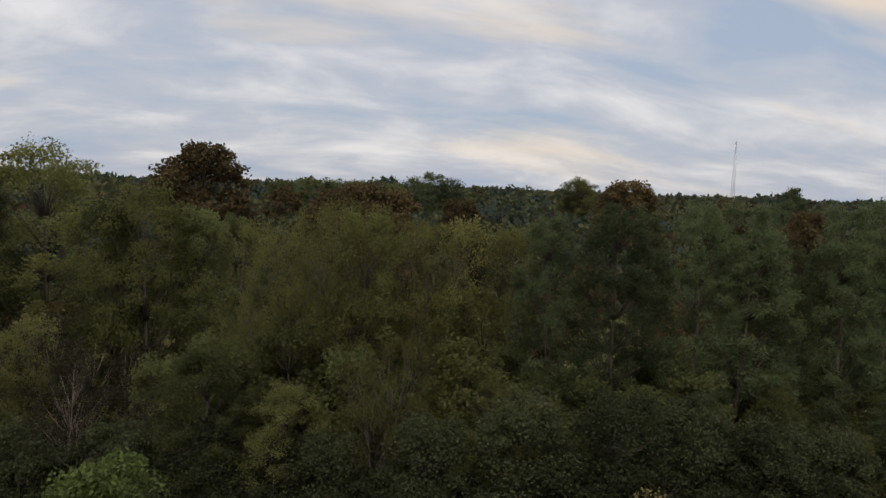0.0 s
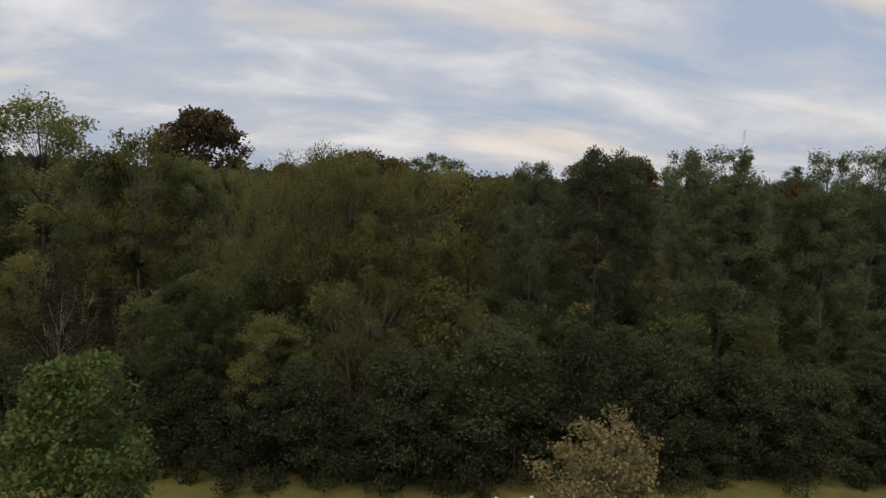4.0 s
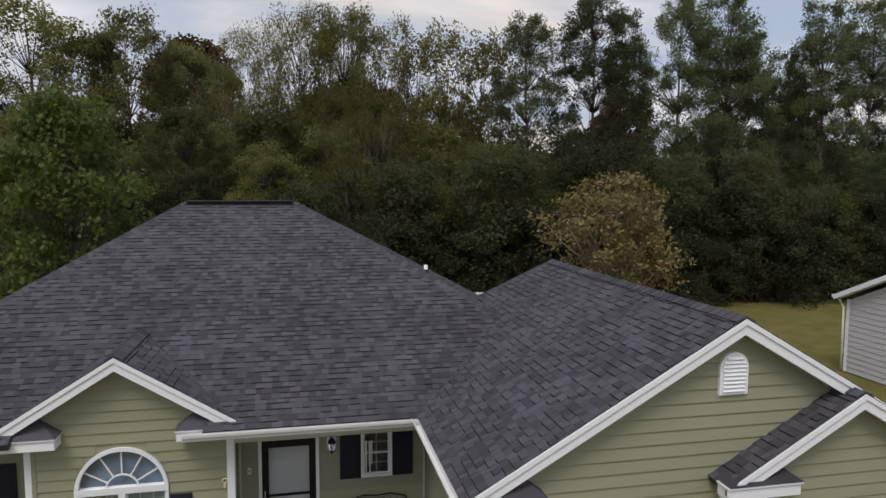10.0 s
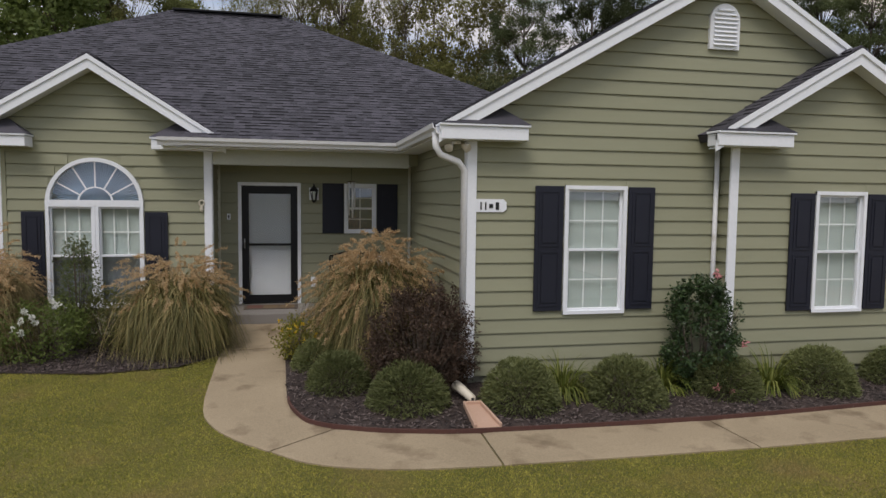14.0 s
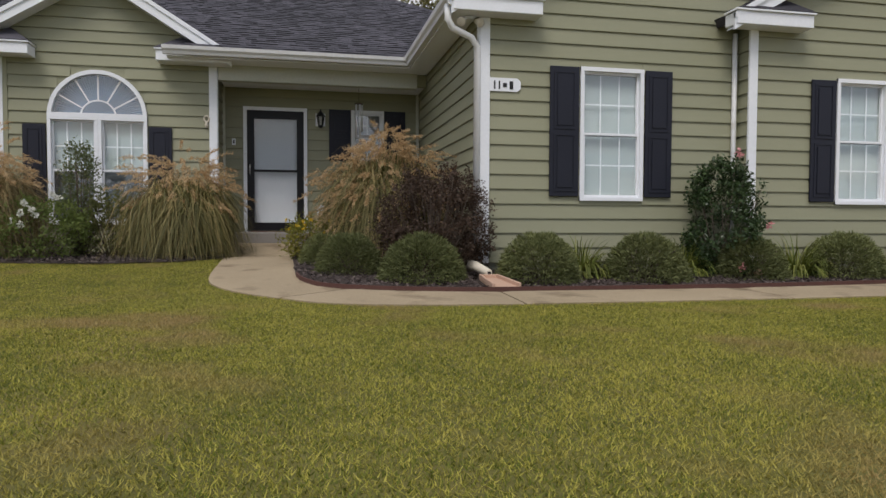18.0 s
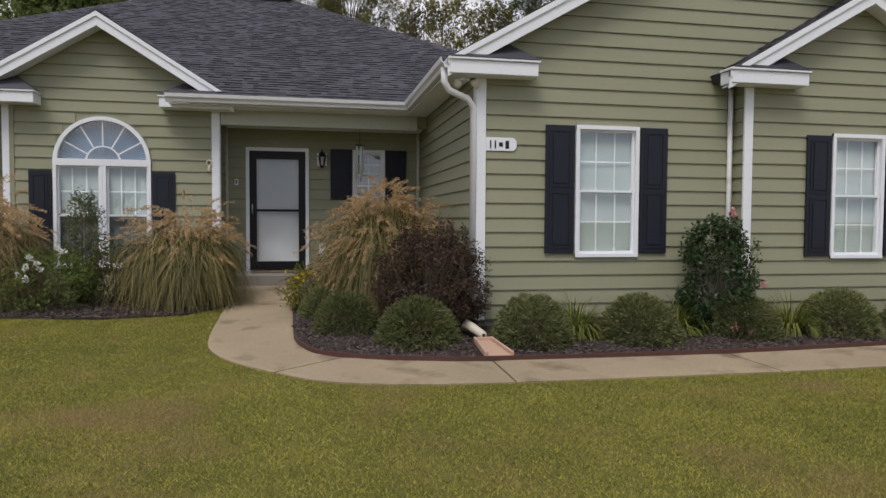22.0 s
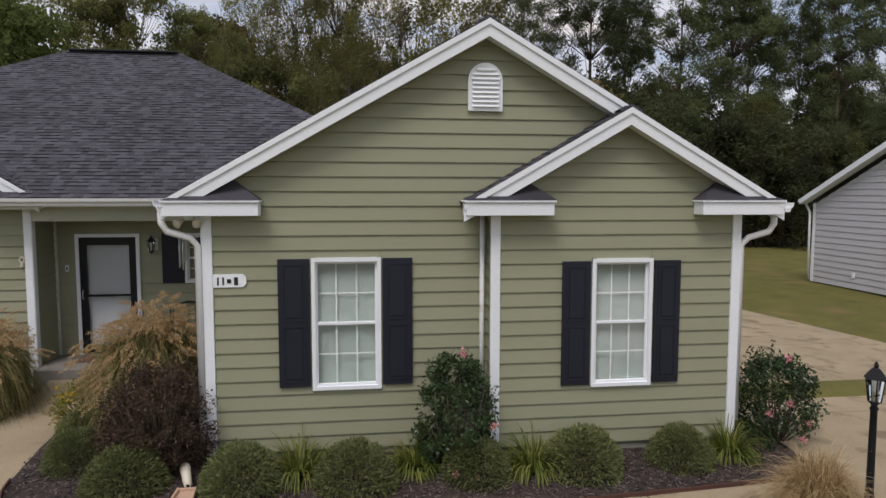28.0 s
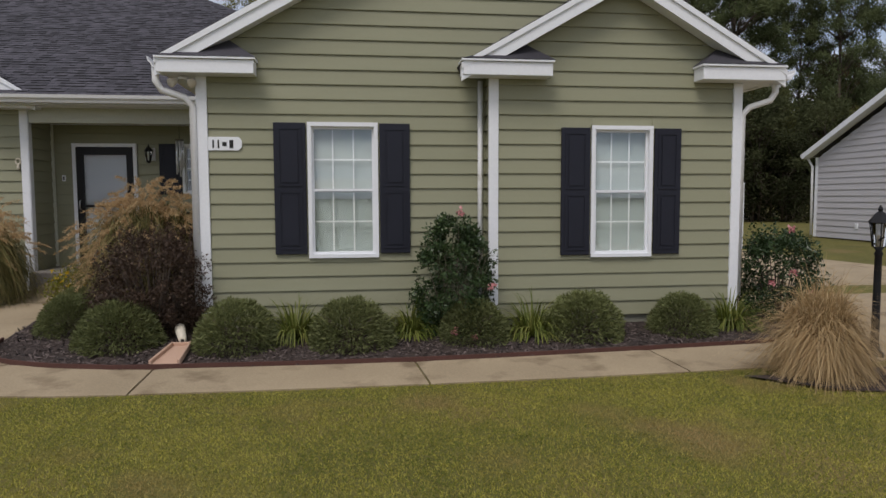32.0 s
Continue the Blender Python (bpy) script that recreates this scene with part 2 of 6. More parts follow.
M_INK = material("black_ink", (0.01, 0.01, 0.01), (0.02, 0.02, 0.02), 0.6, 6, 40, 0)
M_BIN = material("dark_green_plastic", (0.008, 0.020, 0.014), (0.018, 0.036, 0.026), 0.5, 6, 60, 0.1)
M_BEAM = material("pale_sage_aluminium", (0.44, 0.45, 0.38), (0.54, 0.55, 0.47), 0.5, 5, 30, 0.04)
M_STEEL = material("brushed_steel", (0.45, 0.45, 0.45), (0.60, 0.60, 0.60), 0.3, 6, 80, 0.05, metal=0.9)


def glass_material(name, tint, rough, ior=1.5):
    m = bpy.data.materials.new(name)
    m.use_nodes = True
    n, l = m.node_tree.nodes, m.node_tree.links
    b = n["Principled BSDF"]
    b.inputs["Base Color"].default_value = (*tint, 1)
    b.inputs["Roughness"].default_value = rough
    b.inputs["Transmission Weight"].default_value = 1.0
    b.inputs["IOR"].default_value = ior
    return m


M_GLASS = glass_material("window_glass", (0.95, 0.98, 0.98), 0.01, 1.85)
M_CLEAR = glass_material("clear_door_glass", (0.97, 0.98, 0.98), 0.02, 1.42)
M_WATER = glass_material("pool_water", (0.75, 0.97, 0.98), 0.03)


# ---- building helpers ----
def box(bm, x0, x1, y0, y1, z0, z1):
    v = [bm.verts.new(p) for p in ((x0, y0, z0), (x1, y0, z0), (x1, y1, z0), (x0, y1, z0), (x0, y0, z1), (x1, y0, z1), (x1, y1, z1), (x0, y1, z1))]
    for f in ((3, 2, 1, 0), (4, 5, 6, 7), (0, 1, 5, 4), (1, 2, 6, 5), (2, 3, 7, 6), (3, 0, 4, 7)):
        bm.faces.new([v[i] for i in f])
    return v


def prism(bm, pts, d):
    """A polygon of 3D points pushed by the vector d."""
    d = Vector(d)
    a = [bm.verts.new(Vector(p)) for p in pts]
    b = [bm.verts.new(Vector(p) + d) for p in pts]
    bm.faces.new(a[::-1]); bm.faces.new(b)
    for i in range(len(a)):
        j = (i + 1) % len(a)
        bm.faces.new((a[i], a[j], b[j], b[i]))


def tube(bm, path, radii, seg=8, cap=True):
    """A round bar along a line of points with a radius at each."""
    rings = []
    path = [Vector(p) for p in path]
    for i, p in enumerate(path):
        d = (path[min(i + 1, len(path) - 1)] - path[max(i - 1, 0)]).normalized()
        a = d.orthogonal().normalized() if i == 0 else (a0 - d * a0.dot(d)).normalized()
        a0 = a
        c = d.cross(a)
        r = float(radii[i] if isinstance(radii, (list, tuple)) else radii)
        rings.append([bm.verts.new(p + r * (math.cos(2 * math.pi * k / seg) * a + math.sin(2 * math.pi * k / seg) * c)) for k in range(seg)])
    for q, s in zip(rings, rings[1:]):
        for k in range(seg):
            bm.faces.new((q[k], q[(k + 1) % seg], s[(k + 1) % seg], s[k]))
    if cap:
        bm.faces.new(rings[0][::-1]); bm.faces.new(rings[-1])


def lathe(bm, profile, seg=16, at=(0, 0, 0)):
    rings = []
    for r, z in profile:
        rings.append([bm.verts.new((at[0] + r * math.cos(2 * math.pi * k / seg), at[1] + r * math.sin(2 * math.pi * k / seg), at[2] + z)) for k in range(seg)])
    for q, s in zip(rings, rings[1:]):
        for k in range(seg):
            bm.faces.new((q[k], q[(k + 1) % seg], s[(k + 1) % seg], s[k]))
    bm.faces.new(rings[0][::-1]); bm.faces.new(rings[-1])


def part(name, bm, mat, parent=None, label="", bevel=0.0, smooth=False):
    me = bpy.data.meshes.new(name)
    bmesh.ops.recalc_face_normals(bm, faces=bm.faces)
    if bevel:
        bmesh.ops.bevel(bm, geom=list(bm.edges), offset=bevel, segments=1, affect="EDGES", clamp_overlap=True)
    bm.to_mesh(me)
    bm.free()
    if smooth:
        me.polygons.foreach_set("use_smooth", [True] * len(me.polygons))
    me.materials.append(mat)
    ob = new(name, me)
    if parent:
        ob.parent = parent
    if label:
        tagged(ob, label)
    return ob


def box_part(name, dims, mat, parent=None, label="", bevel=0.004):
    bm = bmesh.new()
    box(bm, *dims)
    return part(name, bm, mat, parent, label, bevel)


def thing(name, label, category, group="", at=(0, 0, 0)):
    ob = new(name)
    ob.location = at
    ob.empty_display_size = 0.2
    return tagged(ob, label, category, group)


def mesh_from(name, verts, faces, mat, parent=None, label=""):
    me = bpy.data.meshes.new(name)
    me.from_pydata(verts, [], faces)
    me.materials.append(mat)
    ob = new(name, me)
    if parent:
        ob.parent = parent
    if label:
        tagged(ob, label)
    return ob


def step(a, b, x):
    t = min(1.0, max(0.0, (x - a) / (b - a)))
    return t * t * (3 - 2 * t)


def gz(x, y):
    """Height of the ground: the lot falls a little towards the street."""
    far_off = max(0.0, math.hypot(x, y) - 110.0) if y > 0 else 0.0
    return -0.155 + 0.22 * step(-2.3, 1.9, y) + 0.10 * step(3.0, 12.0, y) + 0.05 * math.sin(x * 0.11 + 1) * step(20, 60, y) + 0.020 * min(far_off, 350.0) - 0.004 * min(far_off, 600.0) * step(-0.1, 0.7, math.atan2(x, max(y, 1.0)))


# ---- ground ----
def ground_sheet():
    xs = [-3000, -900, -500, -300, -200, -120, -60] + [-40 + 4 * i for i in range(21)] + [60, 90, 120, 200, 300, 500, 900, 3000]
    ys = [-3000, -600, -100, -40, -20, -12, -6, -4, -3] + [-2.5 + 0.5 * i for i in range(9)] + [3 + 3 * i for i in range(14)] + [60, 90, 110, 140, 200, 300, 450, 700, 900, 3000]
    verts = [(x, y, gz(x, y)) for y in ys for x in xs]
    n = len(xs)
    faces = [(j * n + i, j * n + i + 1, (j + 1) * n + i + 1, (j + 1) * n + i) for j in range(len(ys) - 1) for i in range(n - 1)]
    return tagged(mesh_from("ground", verts, faces, M_LAWN), "green and straw-coloured lawn running back to the woods", "lawn", kind="structure")


ground = ground_sheet()

# ---- house ----
FLOOR, BASE, EAVE = 0.40, 0.081, 3.02
COURSE = 0.179
house = thing("house", "sage green vinyl-sided one-storey house with grey shingle roof and white trim", "house")


def spans(a, b, cuts):
    """Stretches of a..b left over by the cuts."""
    out = [(a, b)]
    for c, d in cuts:
        nxt = []
        for p, q in out:
            if d <= p or c >= q:
                nxt.append((p, q))
            else:
                if c > p: nxt.append((p, c))
                if d < q: nxt.append((d, q))
        out = nxt
    return [s for s in out if s[1] - s[0] > 0.02]


def sided_wall(name, origin, along, length, top, holes, gable=None, thick=0.14, base=BASE, mat=None, parent=None, course=COURSE):
    """A wall from origin along a direction (to the right as seen from outside), lap siding on its outer face. top: height of the
    level part; gable: (apex along, apex height, slope) above it. holes: (a0, a1, z0, z1[, arch radius])."""
    mat, parent = mat or M_SIDING, parent or house
    ax = Vector(along).normalized()
    out = Vector((ax.y, -ax.x, 0))
    o = Vector(origin)

    def at(a, d, z):
        return o + ax * a + out * d + Vector((0, 0, z))

    bm = bmesh.new()
    zs = sorted({base, top, *[h[2] for h in holes], *[min(h[3], top) for h in holes]})
    for z0, z1 in zip(zs, zs[1:]):
        for a, b in spans(0, length, [(h[0], h[1]) for h in holes if h[2] < z1 - 1e-6 and h[3] > z0 + 1e-6]):
            prism(bm, [at(a, 0, z0), at(b, 0, z0), at(b, 0, z1), at(a, 0, z1)], -out * thick)
    for h in holes:
        if len(h) > 4:
            mid, zc = (h[0] + h[1]) / 2, h[3] - h[4]
            for sg in (-1, 1):
                arc = [at(mid + sg * h[4] * math.cos(math.pi / 2 * i / 10), -0.002, zc + h[4] * math.sin(math.pi / 2 * i / 10)) for i in range(11)]
                prism(bm, arc + [at(mid, -0.002, h[3] + 0.004), at(mid + sg * (h[1] - h[0]) / 2, -0.002, h[3] + 0.004)], -out * (thick - 0.004))
    if gable:
        ga, gh, gs = gable
        w = (gh - top) / gs
        prism(bm, [at(max(0, ga - w), 0, top), at(min(length, ga + w), 0, top), at(ga, 0, gh)], -out * thick)
    wall = part(name, bm, mat, parent)
    z = base
    hi = gable[1] if gable else top
    while z < hi - 0.03:
        z1 = min(z + course, hi)
        if gable and z1 > top:
            w0, w1 = (gable[1] - max(z, top)) / gable[2], max(0.0, (gable[1] - z1) / gable[2])
            lim0, lim1 = (max(0, gable[0] - w0), min(length, gable[0] + w0)), (max(0, gable[0] - w1), min(length, gable[0] + w1))
        else:
            lim0 = lim1 = (0, length)
        cuts = []
        for h in holes:
            if h[2] < z1 - 0.02 and h[3] > z + 0.02:
                if len(h) > 4 and z > h[3] - h[4]:
                    mid, rise = (h[0] + h[1]) / 2, z - (h[3] - h[4])
                    half = math.sqrt(max(0.0, h[4] ** 2 - rise ** 2))
                    cuts.append((mid - half, mid + half))
                else:
                    cuts.append((h[0], h[1]))
        for h in holes:
            if len(h) > 4:
                continue
            for lo, hi_, edge_z in ((h[3], z1, h[3]), (z, h[2], h[2])):
                if z + 0.012 < edge_z < z1 - 0.012:
                    d0, d1 = 0.005 + 0.015 * (z1 - lo) / course, 0.005 + 0.015 * (z1 - hi_) / course
                    bm = bmesh.new()
                    prism(bm, [at(h[0] + 0.002, 0.002, lo), at(h[0] + 0.002, d0, lo), at(h[0] + 0.002, d1, hi_), at(h[0] + 0.002, 0.002, hi_)], ax * (h[1] - h[0] - 0.004))
                    part("siding_board", bm, mat, wall)
        for a, b in spans(lim0[0], lim0[1], cuts):
            a1 = a if a > lim0[0] + 1e-4 else lim1[0]
            b1 = b if b < lim0[1] - 1e-4 else lim1[1]
            if b1 - a1 < 0.01:
                a1 = b1 = min(max((a1 + b1) / 2, a), b)
                b1 += 0.005
            bm = bmesh.new()
            zb = z + 0.006
            q = [at(a, 0.002, zb), at(b, 0.002, zb), at(b, 0.023, zb), at(a, 0.023, zb), at(a1, 0.002, z1), at(b1, 0.002, z1), at(b1, 0.005, z1), at(a1, 0.005, z1)]
            q.insert(4, at(b, 0.024, zb + 0.010)); q.insert(5, at(a, 0.024, zb + 0.010))
            v = [bm.verts.new(p) for p in q]
            for f in ((0, 1, 2, 3), (3, 2, 4, 5), (5, 4, 8, 9), (9, 8, 7, 6), (6, 7, 1, 0), (1, 7, 8, 4, 2), (0, 3, 5, 9, 6)):
                bm.faces.new([v[i] for i in f])
            part("siding_board", bm, mat, wall)
        z = z1
    return wall


def trim_board(dims, parent=None, name="corner_board", mat=None, label=""):
    return box_part(name, dims, mat or M_TRIM, parent or house, label)


G1X, G1Z, G1S = 3.42, 5.30, 0.572          # front gable: apex, slope
G2X, G2Z, G2S, G2Y = 5.13, 4.30, 0.575, -0.22
G0X, G0Z, G0S, G0Y = -5.15, 4.37, 0.63, 3.43
W1 = (1.26, 2.11, 0.85, 2.50)
W2 = (4.75, 5.55, 0.83, 2.47)
W0 = (-5.88, -4.46, 0.52, 2.88)
R_X = 6.72

wall_g1 = sided_wall("front_gable_wall", (0, 0, 0), (1, 0, 0), R_X, EAVE + 0.1, [W1], (G1X, G1Z - 0.06, G1S))
wall_g2 = sided_wall("small_gable_wall", (3.47, G2Y, 0), (1, 0, 0), R_X - 3.47, EAVE + 0.1, [(W2[0] - 3.47, W2[1] - 3.47, W2[2], W2[3])], (G2X - 3.47, G2Z - 0.06, G2S))
sided_wall("return_wall", (3.47, 0, 0), (0, -1, 0), -G2Y, EAVE + 0.1, [])
wall_side = sided_wall("porch_side_wall", (0, 5.0, 0), (0, -1, 0), 5.0, EAVE + 0.1, [])
wall_right = sided_wall("right_side_wall", (R_X, G2Y, 0), (0, 1, 0), 8.4, EAVE + 0.1, [])
wall_g0 = sided_wall("left_gable_wall", (-6.56, G0Y, 0), (1, 0, 0), 3.12, EAVE + 0.1, [(W0[0] + 6.56, W0[1] + 6.56, W0[2], W0[3], 0.71)], (G0X + 6.56, G0Z - 0.06, G0S))
sided_wall("porch_left_wall", (-3.44, G0Y, 0), (0, 1, 0), 4.3 - G0Y, EAVE + 0.1, [])
wall_door = sided_wall("door_wall", (-3.44, 4.3, 0), (1, 0, 0), 3.44, EAVE + 0.1, [(0.39, 1.39, FLOOR - 0.02, 2.52), (2.22, 2.78, 1.68, 2.55)], base=FLOOR)
wall_left = sided_wall("left_front_wall", (-10.3, 4.1, 0), (1, 0, 0), 3.74, EAVE + 0.1, [(2.6, 3.0, 0.95, 2.5)])
sided_wall("left_return_wall", (-6.56, 4.1, 0), (0, -1, 0), 0.70, EAVE + 0.1, [])
bm = bmesh.new()
box(bm, -10.3, -10.16, 4.1, 14.6, 0.1, EAVE + 0.1)
box(bm, -10.3, 3.3, 14.46, 14.6, 0.1, EAVE + 0.1)
box(bm, 3.16, 3.3, 8.2, 14.6, 0.1, EAVE + 0.1)
box(bm, 3.3, R_X, 8.05, 8.18, 0.1, EAVE + 0.1)
part("rear_walls", bm, M_SIDING, house)
bm = bmesh.new()
box(bm, 0.03, R_X - 0.03, 0.02, 8.1, -0.3, BASE)
box(bm, 3.5, R_X - 0.03, G2Y + 0.02, 0.02, -0.3, BASE)
box(bm, -6.53, -3.47, G0Y + 0.02, 4.3, -0.3, BASE)
box(bm, -10.27, 3.2, 4.32, 14.5, -0.3, BASE)
part("foundation", bm, M_FOUND, house)
# corner boards
for dims in ((-0.02, 0.10, -0.040, -0.004, BASE, EAVE), (-0.03, -0.004, -0.028, 0.09, BASE, EAVE), (3.45, 3.57, G2Y - 0.040, G2Y - 0.004, BASE, EAVE),
             (R_X - 0.1, R_X + 0.02, G2Y - 0.040, G2Y - 0.004, BASE, EAVE), (-3.54, -3.42, G0Y - 0.040, G0Y - 0.004, BASE, EAVE), (-3.44, -3.41, G0Y - 0.03, G0Y + 0.09, FLOOR, EAVE),
             (-6.58, -6.48, G0Y - 0.040, G0Y - 0.004, BASE, EAVE), (R_X + 0.004, R_X + 0.028, G2Y - 0.02, G2Y + 0.1, BASE, EAVE)):
    trim_board(dims)


def roof_basis(pts):
    p = [Vector(q) for q in pts]
    n = (p[1] - p[0]).cross(p[2] - p[0]).normalized()
    if n.z < 0: n = -n
    up = (Vector((0, 0, 1)) - n * n.z).normalized()
    side = up.cross(n)
    return p, n, up, side


RNG = random.Random(7)


def roof_face(name, pts, near=None, thick=0.10, deck=True):
    """A roof plane: a deck and courses of shingle tabs laid on it. near(point) tells which tabs are pieces of their own."""
    p, n, up, side = roof_basis(pts)
    o = p[0]
    uv = [((q - o).dot(side), (q - o).dot(up)) for q in p]
    bm = bmesh.new()
    prism(bm, p, -n * thick)
    deck_ob = part(name, bm, M_DECK, house)
    v_min, v_max = min(v for _, v in uv), max(v for _, v in uv)

    def limits(v):
        xs = []
        for (a, b), (c, d) in zip(uv, uv[1:] + uv[:1]):
            if (b - v) * (d - v) <= 0 and abs(b - d) > 1e-9:
                xs.append(a + (c - a) * (v - b) / (d - b))
        return (min(xs), max(xs)) if len(xs) > 1 else None

    verts, faces = [], []
    v = v_min + 0.001
    while v < v_max - 0.02:
        v1 = min(v + 0.132, v_max - 0.002)
        l0, l1 = limits(v), limits(v1)
        if l0 and l1:
            u = min(l0[0], l1[0]) - RNG.random() * 0.3
            end = max(l0[1], l1[1])
            while u < end:
                w = RNG.choice((0.09, 0.12, 0.15, 0.18))
                a0, b0, a1, b1 = max(u + 0.004, l0[0]), min(u + w, l0[1]), max(u + 0.004, l1[0]), min(u + w, l1[1])
                u += w
                if b0 - a0 < 0.01 and b1 - a1 < 0.01:
                    continue
                b0, b1 = max(a0, b0), max(a1, b1)
                h = RNG.choice((0.006, 0.008, 0.010, 0.017, 0.018))
                # tall tabs flare the black edge outward as a broader drawn shadow line
                foot = 0.014 if h > 0.012 and v > v_min + 0.05 else 0.0
                q = [(a0, v - foot, 0.5 * foot), (b0, v - foot, 0.5 * foot), (b0, v, h), (a0, v, h), (b1, v1 + 0.004, 0.003), (a1, v1 + 0.004, 0.003)]
                places = [o + side * a + up * b + n * c for a, b, c in q]
                if near and near(places[0]):
                    bmx = bmesh.new()
                    vv = [bmx.verts.new(x) for x in places]
                    for f in ((0, 1, 2, 3), (3, 2, 4, 5), (1, 4, 2), (0, 3, 5)):
                        bmx.faces.new([vv[i] for i in f])
                    tab = part("shingle", bmx, M_SHINGLE_P, deck_ob)
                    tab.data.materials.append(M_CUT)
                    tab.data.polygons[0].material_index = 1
                else:
                    k = len(verts)
                    verts += places
                    faces += [(k, k + 1, k + 2, k + 3), (k + 3, k + 2, k + 4, k + 5), (k + 1, k + 4, k + 2), (k, k + 3, k + 5)]
        v = v1
    if verts:
        tabs = tagged(mesh_from("shingles", verts, faces, M_SHINGLE, deck_ob), kind="stuff")
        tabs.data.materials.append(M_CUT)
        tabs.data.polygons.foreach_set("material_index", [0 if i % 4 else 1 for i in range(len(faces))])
    return deck_ob


def ridge_caps(a, b, name="ridge_cap", lift=0.02):
    """Bent cap shingles along a ridge or hip, joined."""
    a, b = Vector(a), Vector(b)
    d = (b - a)
    n = max(1, int(d.length / 0.16))
    s = Vector((-d.y, d.x, 0)).normalized() * 0.14
    verts, faces = [], []
    for i in range(n):
        p, q = a + d * (i / n), a + d * ((i + 1.15) / n)
        k = len(verts)
        for r, e in ((p, lift + 0.012), (q, lift)):
            verts += [r - s + Vector((0, 0, e - 0.072)), r + Vector((0, 0, e)), r + s + Vector((0, 0, e - 0.072))]
        verts += [p - s + Vector((0, 0, -0.09)), p + Vector((0, 0, -0.02)), p + s + Vector((0, 0, -0.09))]
        faces += [(k, k + 1, k + 4, k + 3), (k + 1, k + 2, k + 5, k + 4), (k, k + 6, k + 7, k + 1), (k + 1, k + 7, k + 8, k + 2)]
    return tagged(mesh_from(name, verts, faces, M_SHINGLE, house), kind="stuff")


ZE = 3.20            # roof surface at the eaves
HL, HR, HF, HB = -10.55, 4.0, 2.95, 15.3
RL, RR, RY, RZ = -4.99, -2.38, 9.28, 6.67
A, B, C, D = (HL, HF, ZE), (HR, HF, ZE), (HR, 13.2, ZE), (HL, HB, ZE)
E1, E2 = (RL, RY, RZ), (RR, RY, RZ)
# the front plane starts further up where the left gable stands before it
K = 3.50
kf = (K - HF) / (RY - HF)
ZK = ZE + (RZ - ZE) * kf
AK, BK = (HL + (RL - HL) * kf, K, ZK), (HR + (RR - HR) * kf, K, ZK)
roof_face("main_roof_front", [AK, BK, E2, E1])
roof_face("main_roof_eave", [A, (-6.62, HF, ZE), (-6.62, K, ZK), AK])
roof_face("main_roof_eave", [(-3.85, HF, ZE), B, BK, (-3.85, K, ZK)])
roof_face("main_roof_right", [B, C, E2])
roof_face("main_roof_back", [C, D, E1])
roof_face("main_roof_back", [C, E1, E2])
roof_face("main_roof_left", [D, A, E1])
# front gable wing
GL, GR, GF, GBK = -0.40, 2 * G1X + 0.40, -0.24, 6.75
GRZ = ZE + (G1X - GL) * G1S
g_b = GBK + 1.6
roof_face("wing_roof_left", [(GL, GF, ZE), (GL, g_b, ZE), (G1X, GBK, GRZ), (G1X, GF, GRZ)], near=lambda p: p.y < 0.68 and p.x < 3.3)
roof_face("wing_roof_right", [(GR, GF, ZE), (GR, g_b, ZE), (G1X, GBK, GRZ), (G1X, GF, GRZ)])
roof_face("wing_roof_back", [(GL, g_b, ZE), (GR, g_b, ZE), (G1X, GBK, GRZ)])
# small gable over the right window
g2f, g2h = G2Y - 0.24, 2.03
g2z = ZE - 0.03 + g2h * G2S
roof_face("small_roof_left", [(G2X - g2h, g2f, ZE - 0.03), (G2X - g2h, 0.35, ZE - 0.03), (G2X, 3.0, g2z), (G2X, g2f, g2z)])
roof_face("small_roof_right", [(G2X + g2h, g2f, ZE - 0.03), (G2X + g2h, 0.35, ZE - 0.03), (G2X, 3.0, g2z), (G2X, g2f, g2z)])
g0f, g0h = G0Y - 0.30, 1.96
g0z = ZE + g0h * G0S
roof_face("left_gable_roof_left", [(G0X - g0h, g0f, ZE), (G0X - g0h, 3.3, ZE), (G0X, 5.7, g0z), (G0X, g0f, g0z)])
roof_face("left_gable_roof_right", [(G0X + g0h, g0f, ZE), (G0X + g0h, 3.3, ZE), (G0X, 5.7, g0z), (G0X, g0f, g0z)])
for a, b in ((E1, E2), (A, E1), (B, E2), (C, E2), (D, E1), ((G1X, GF, GRZ), (G1X, GBK, GRZ)), ((G1X, GBK, GRZ), (GL, g_b, ZE)), ((G1X, GBK, GRZ), (GR, g_b, ZE)),
             ((G2X, g2f, g2z), (G2X, 1.9, g2z)), ((G0X, g0f, g0z), (G0X, 5.34, g0z))):
    ridge_caps(a, b)


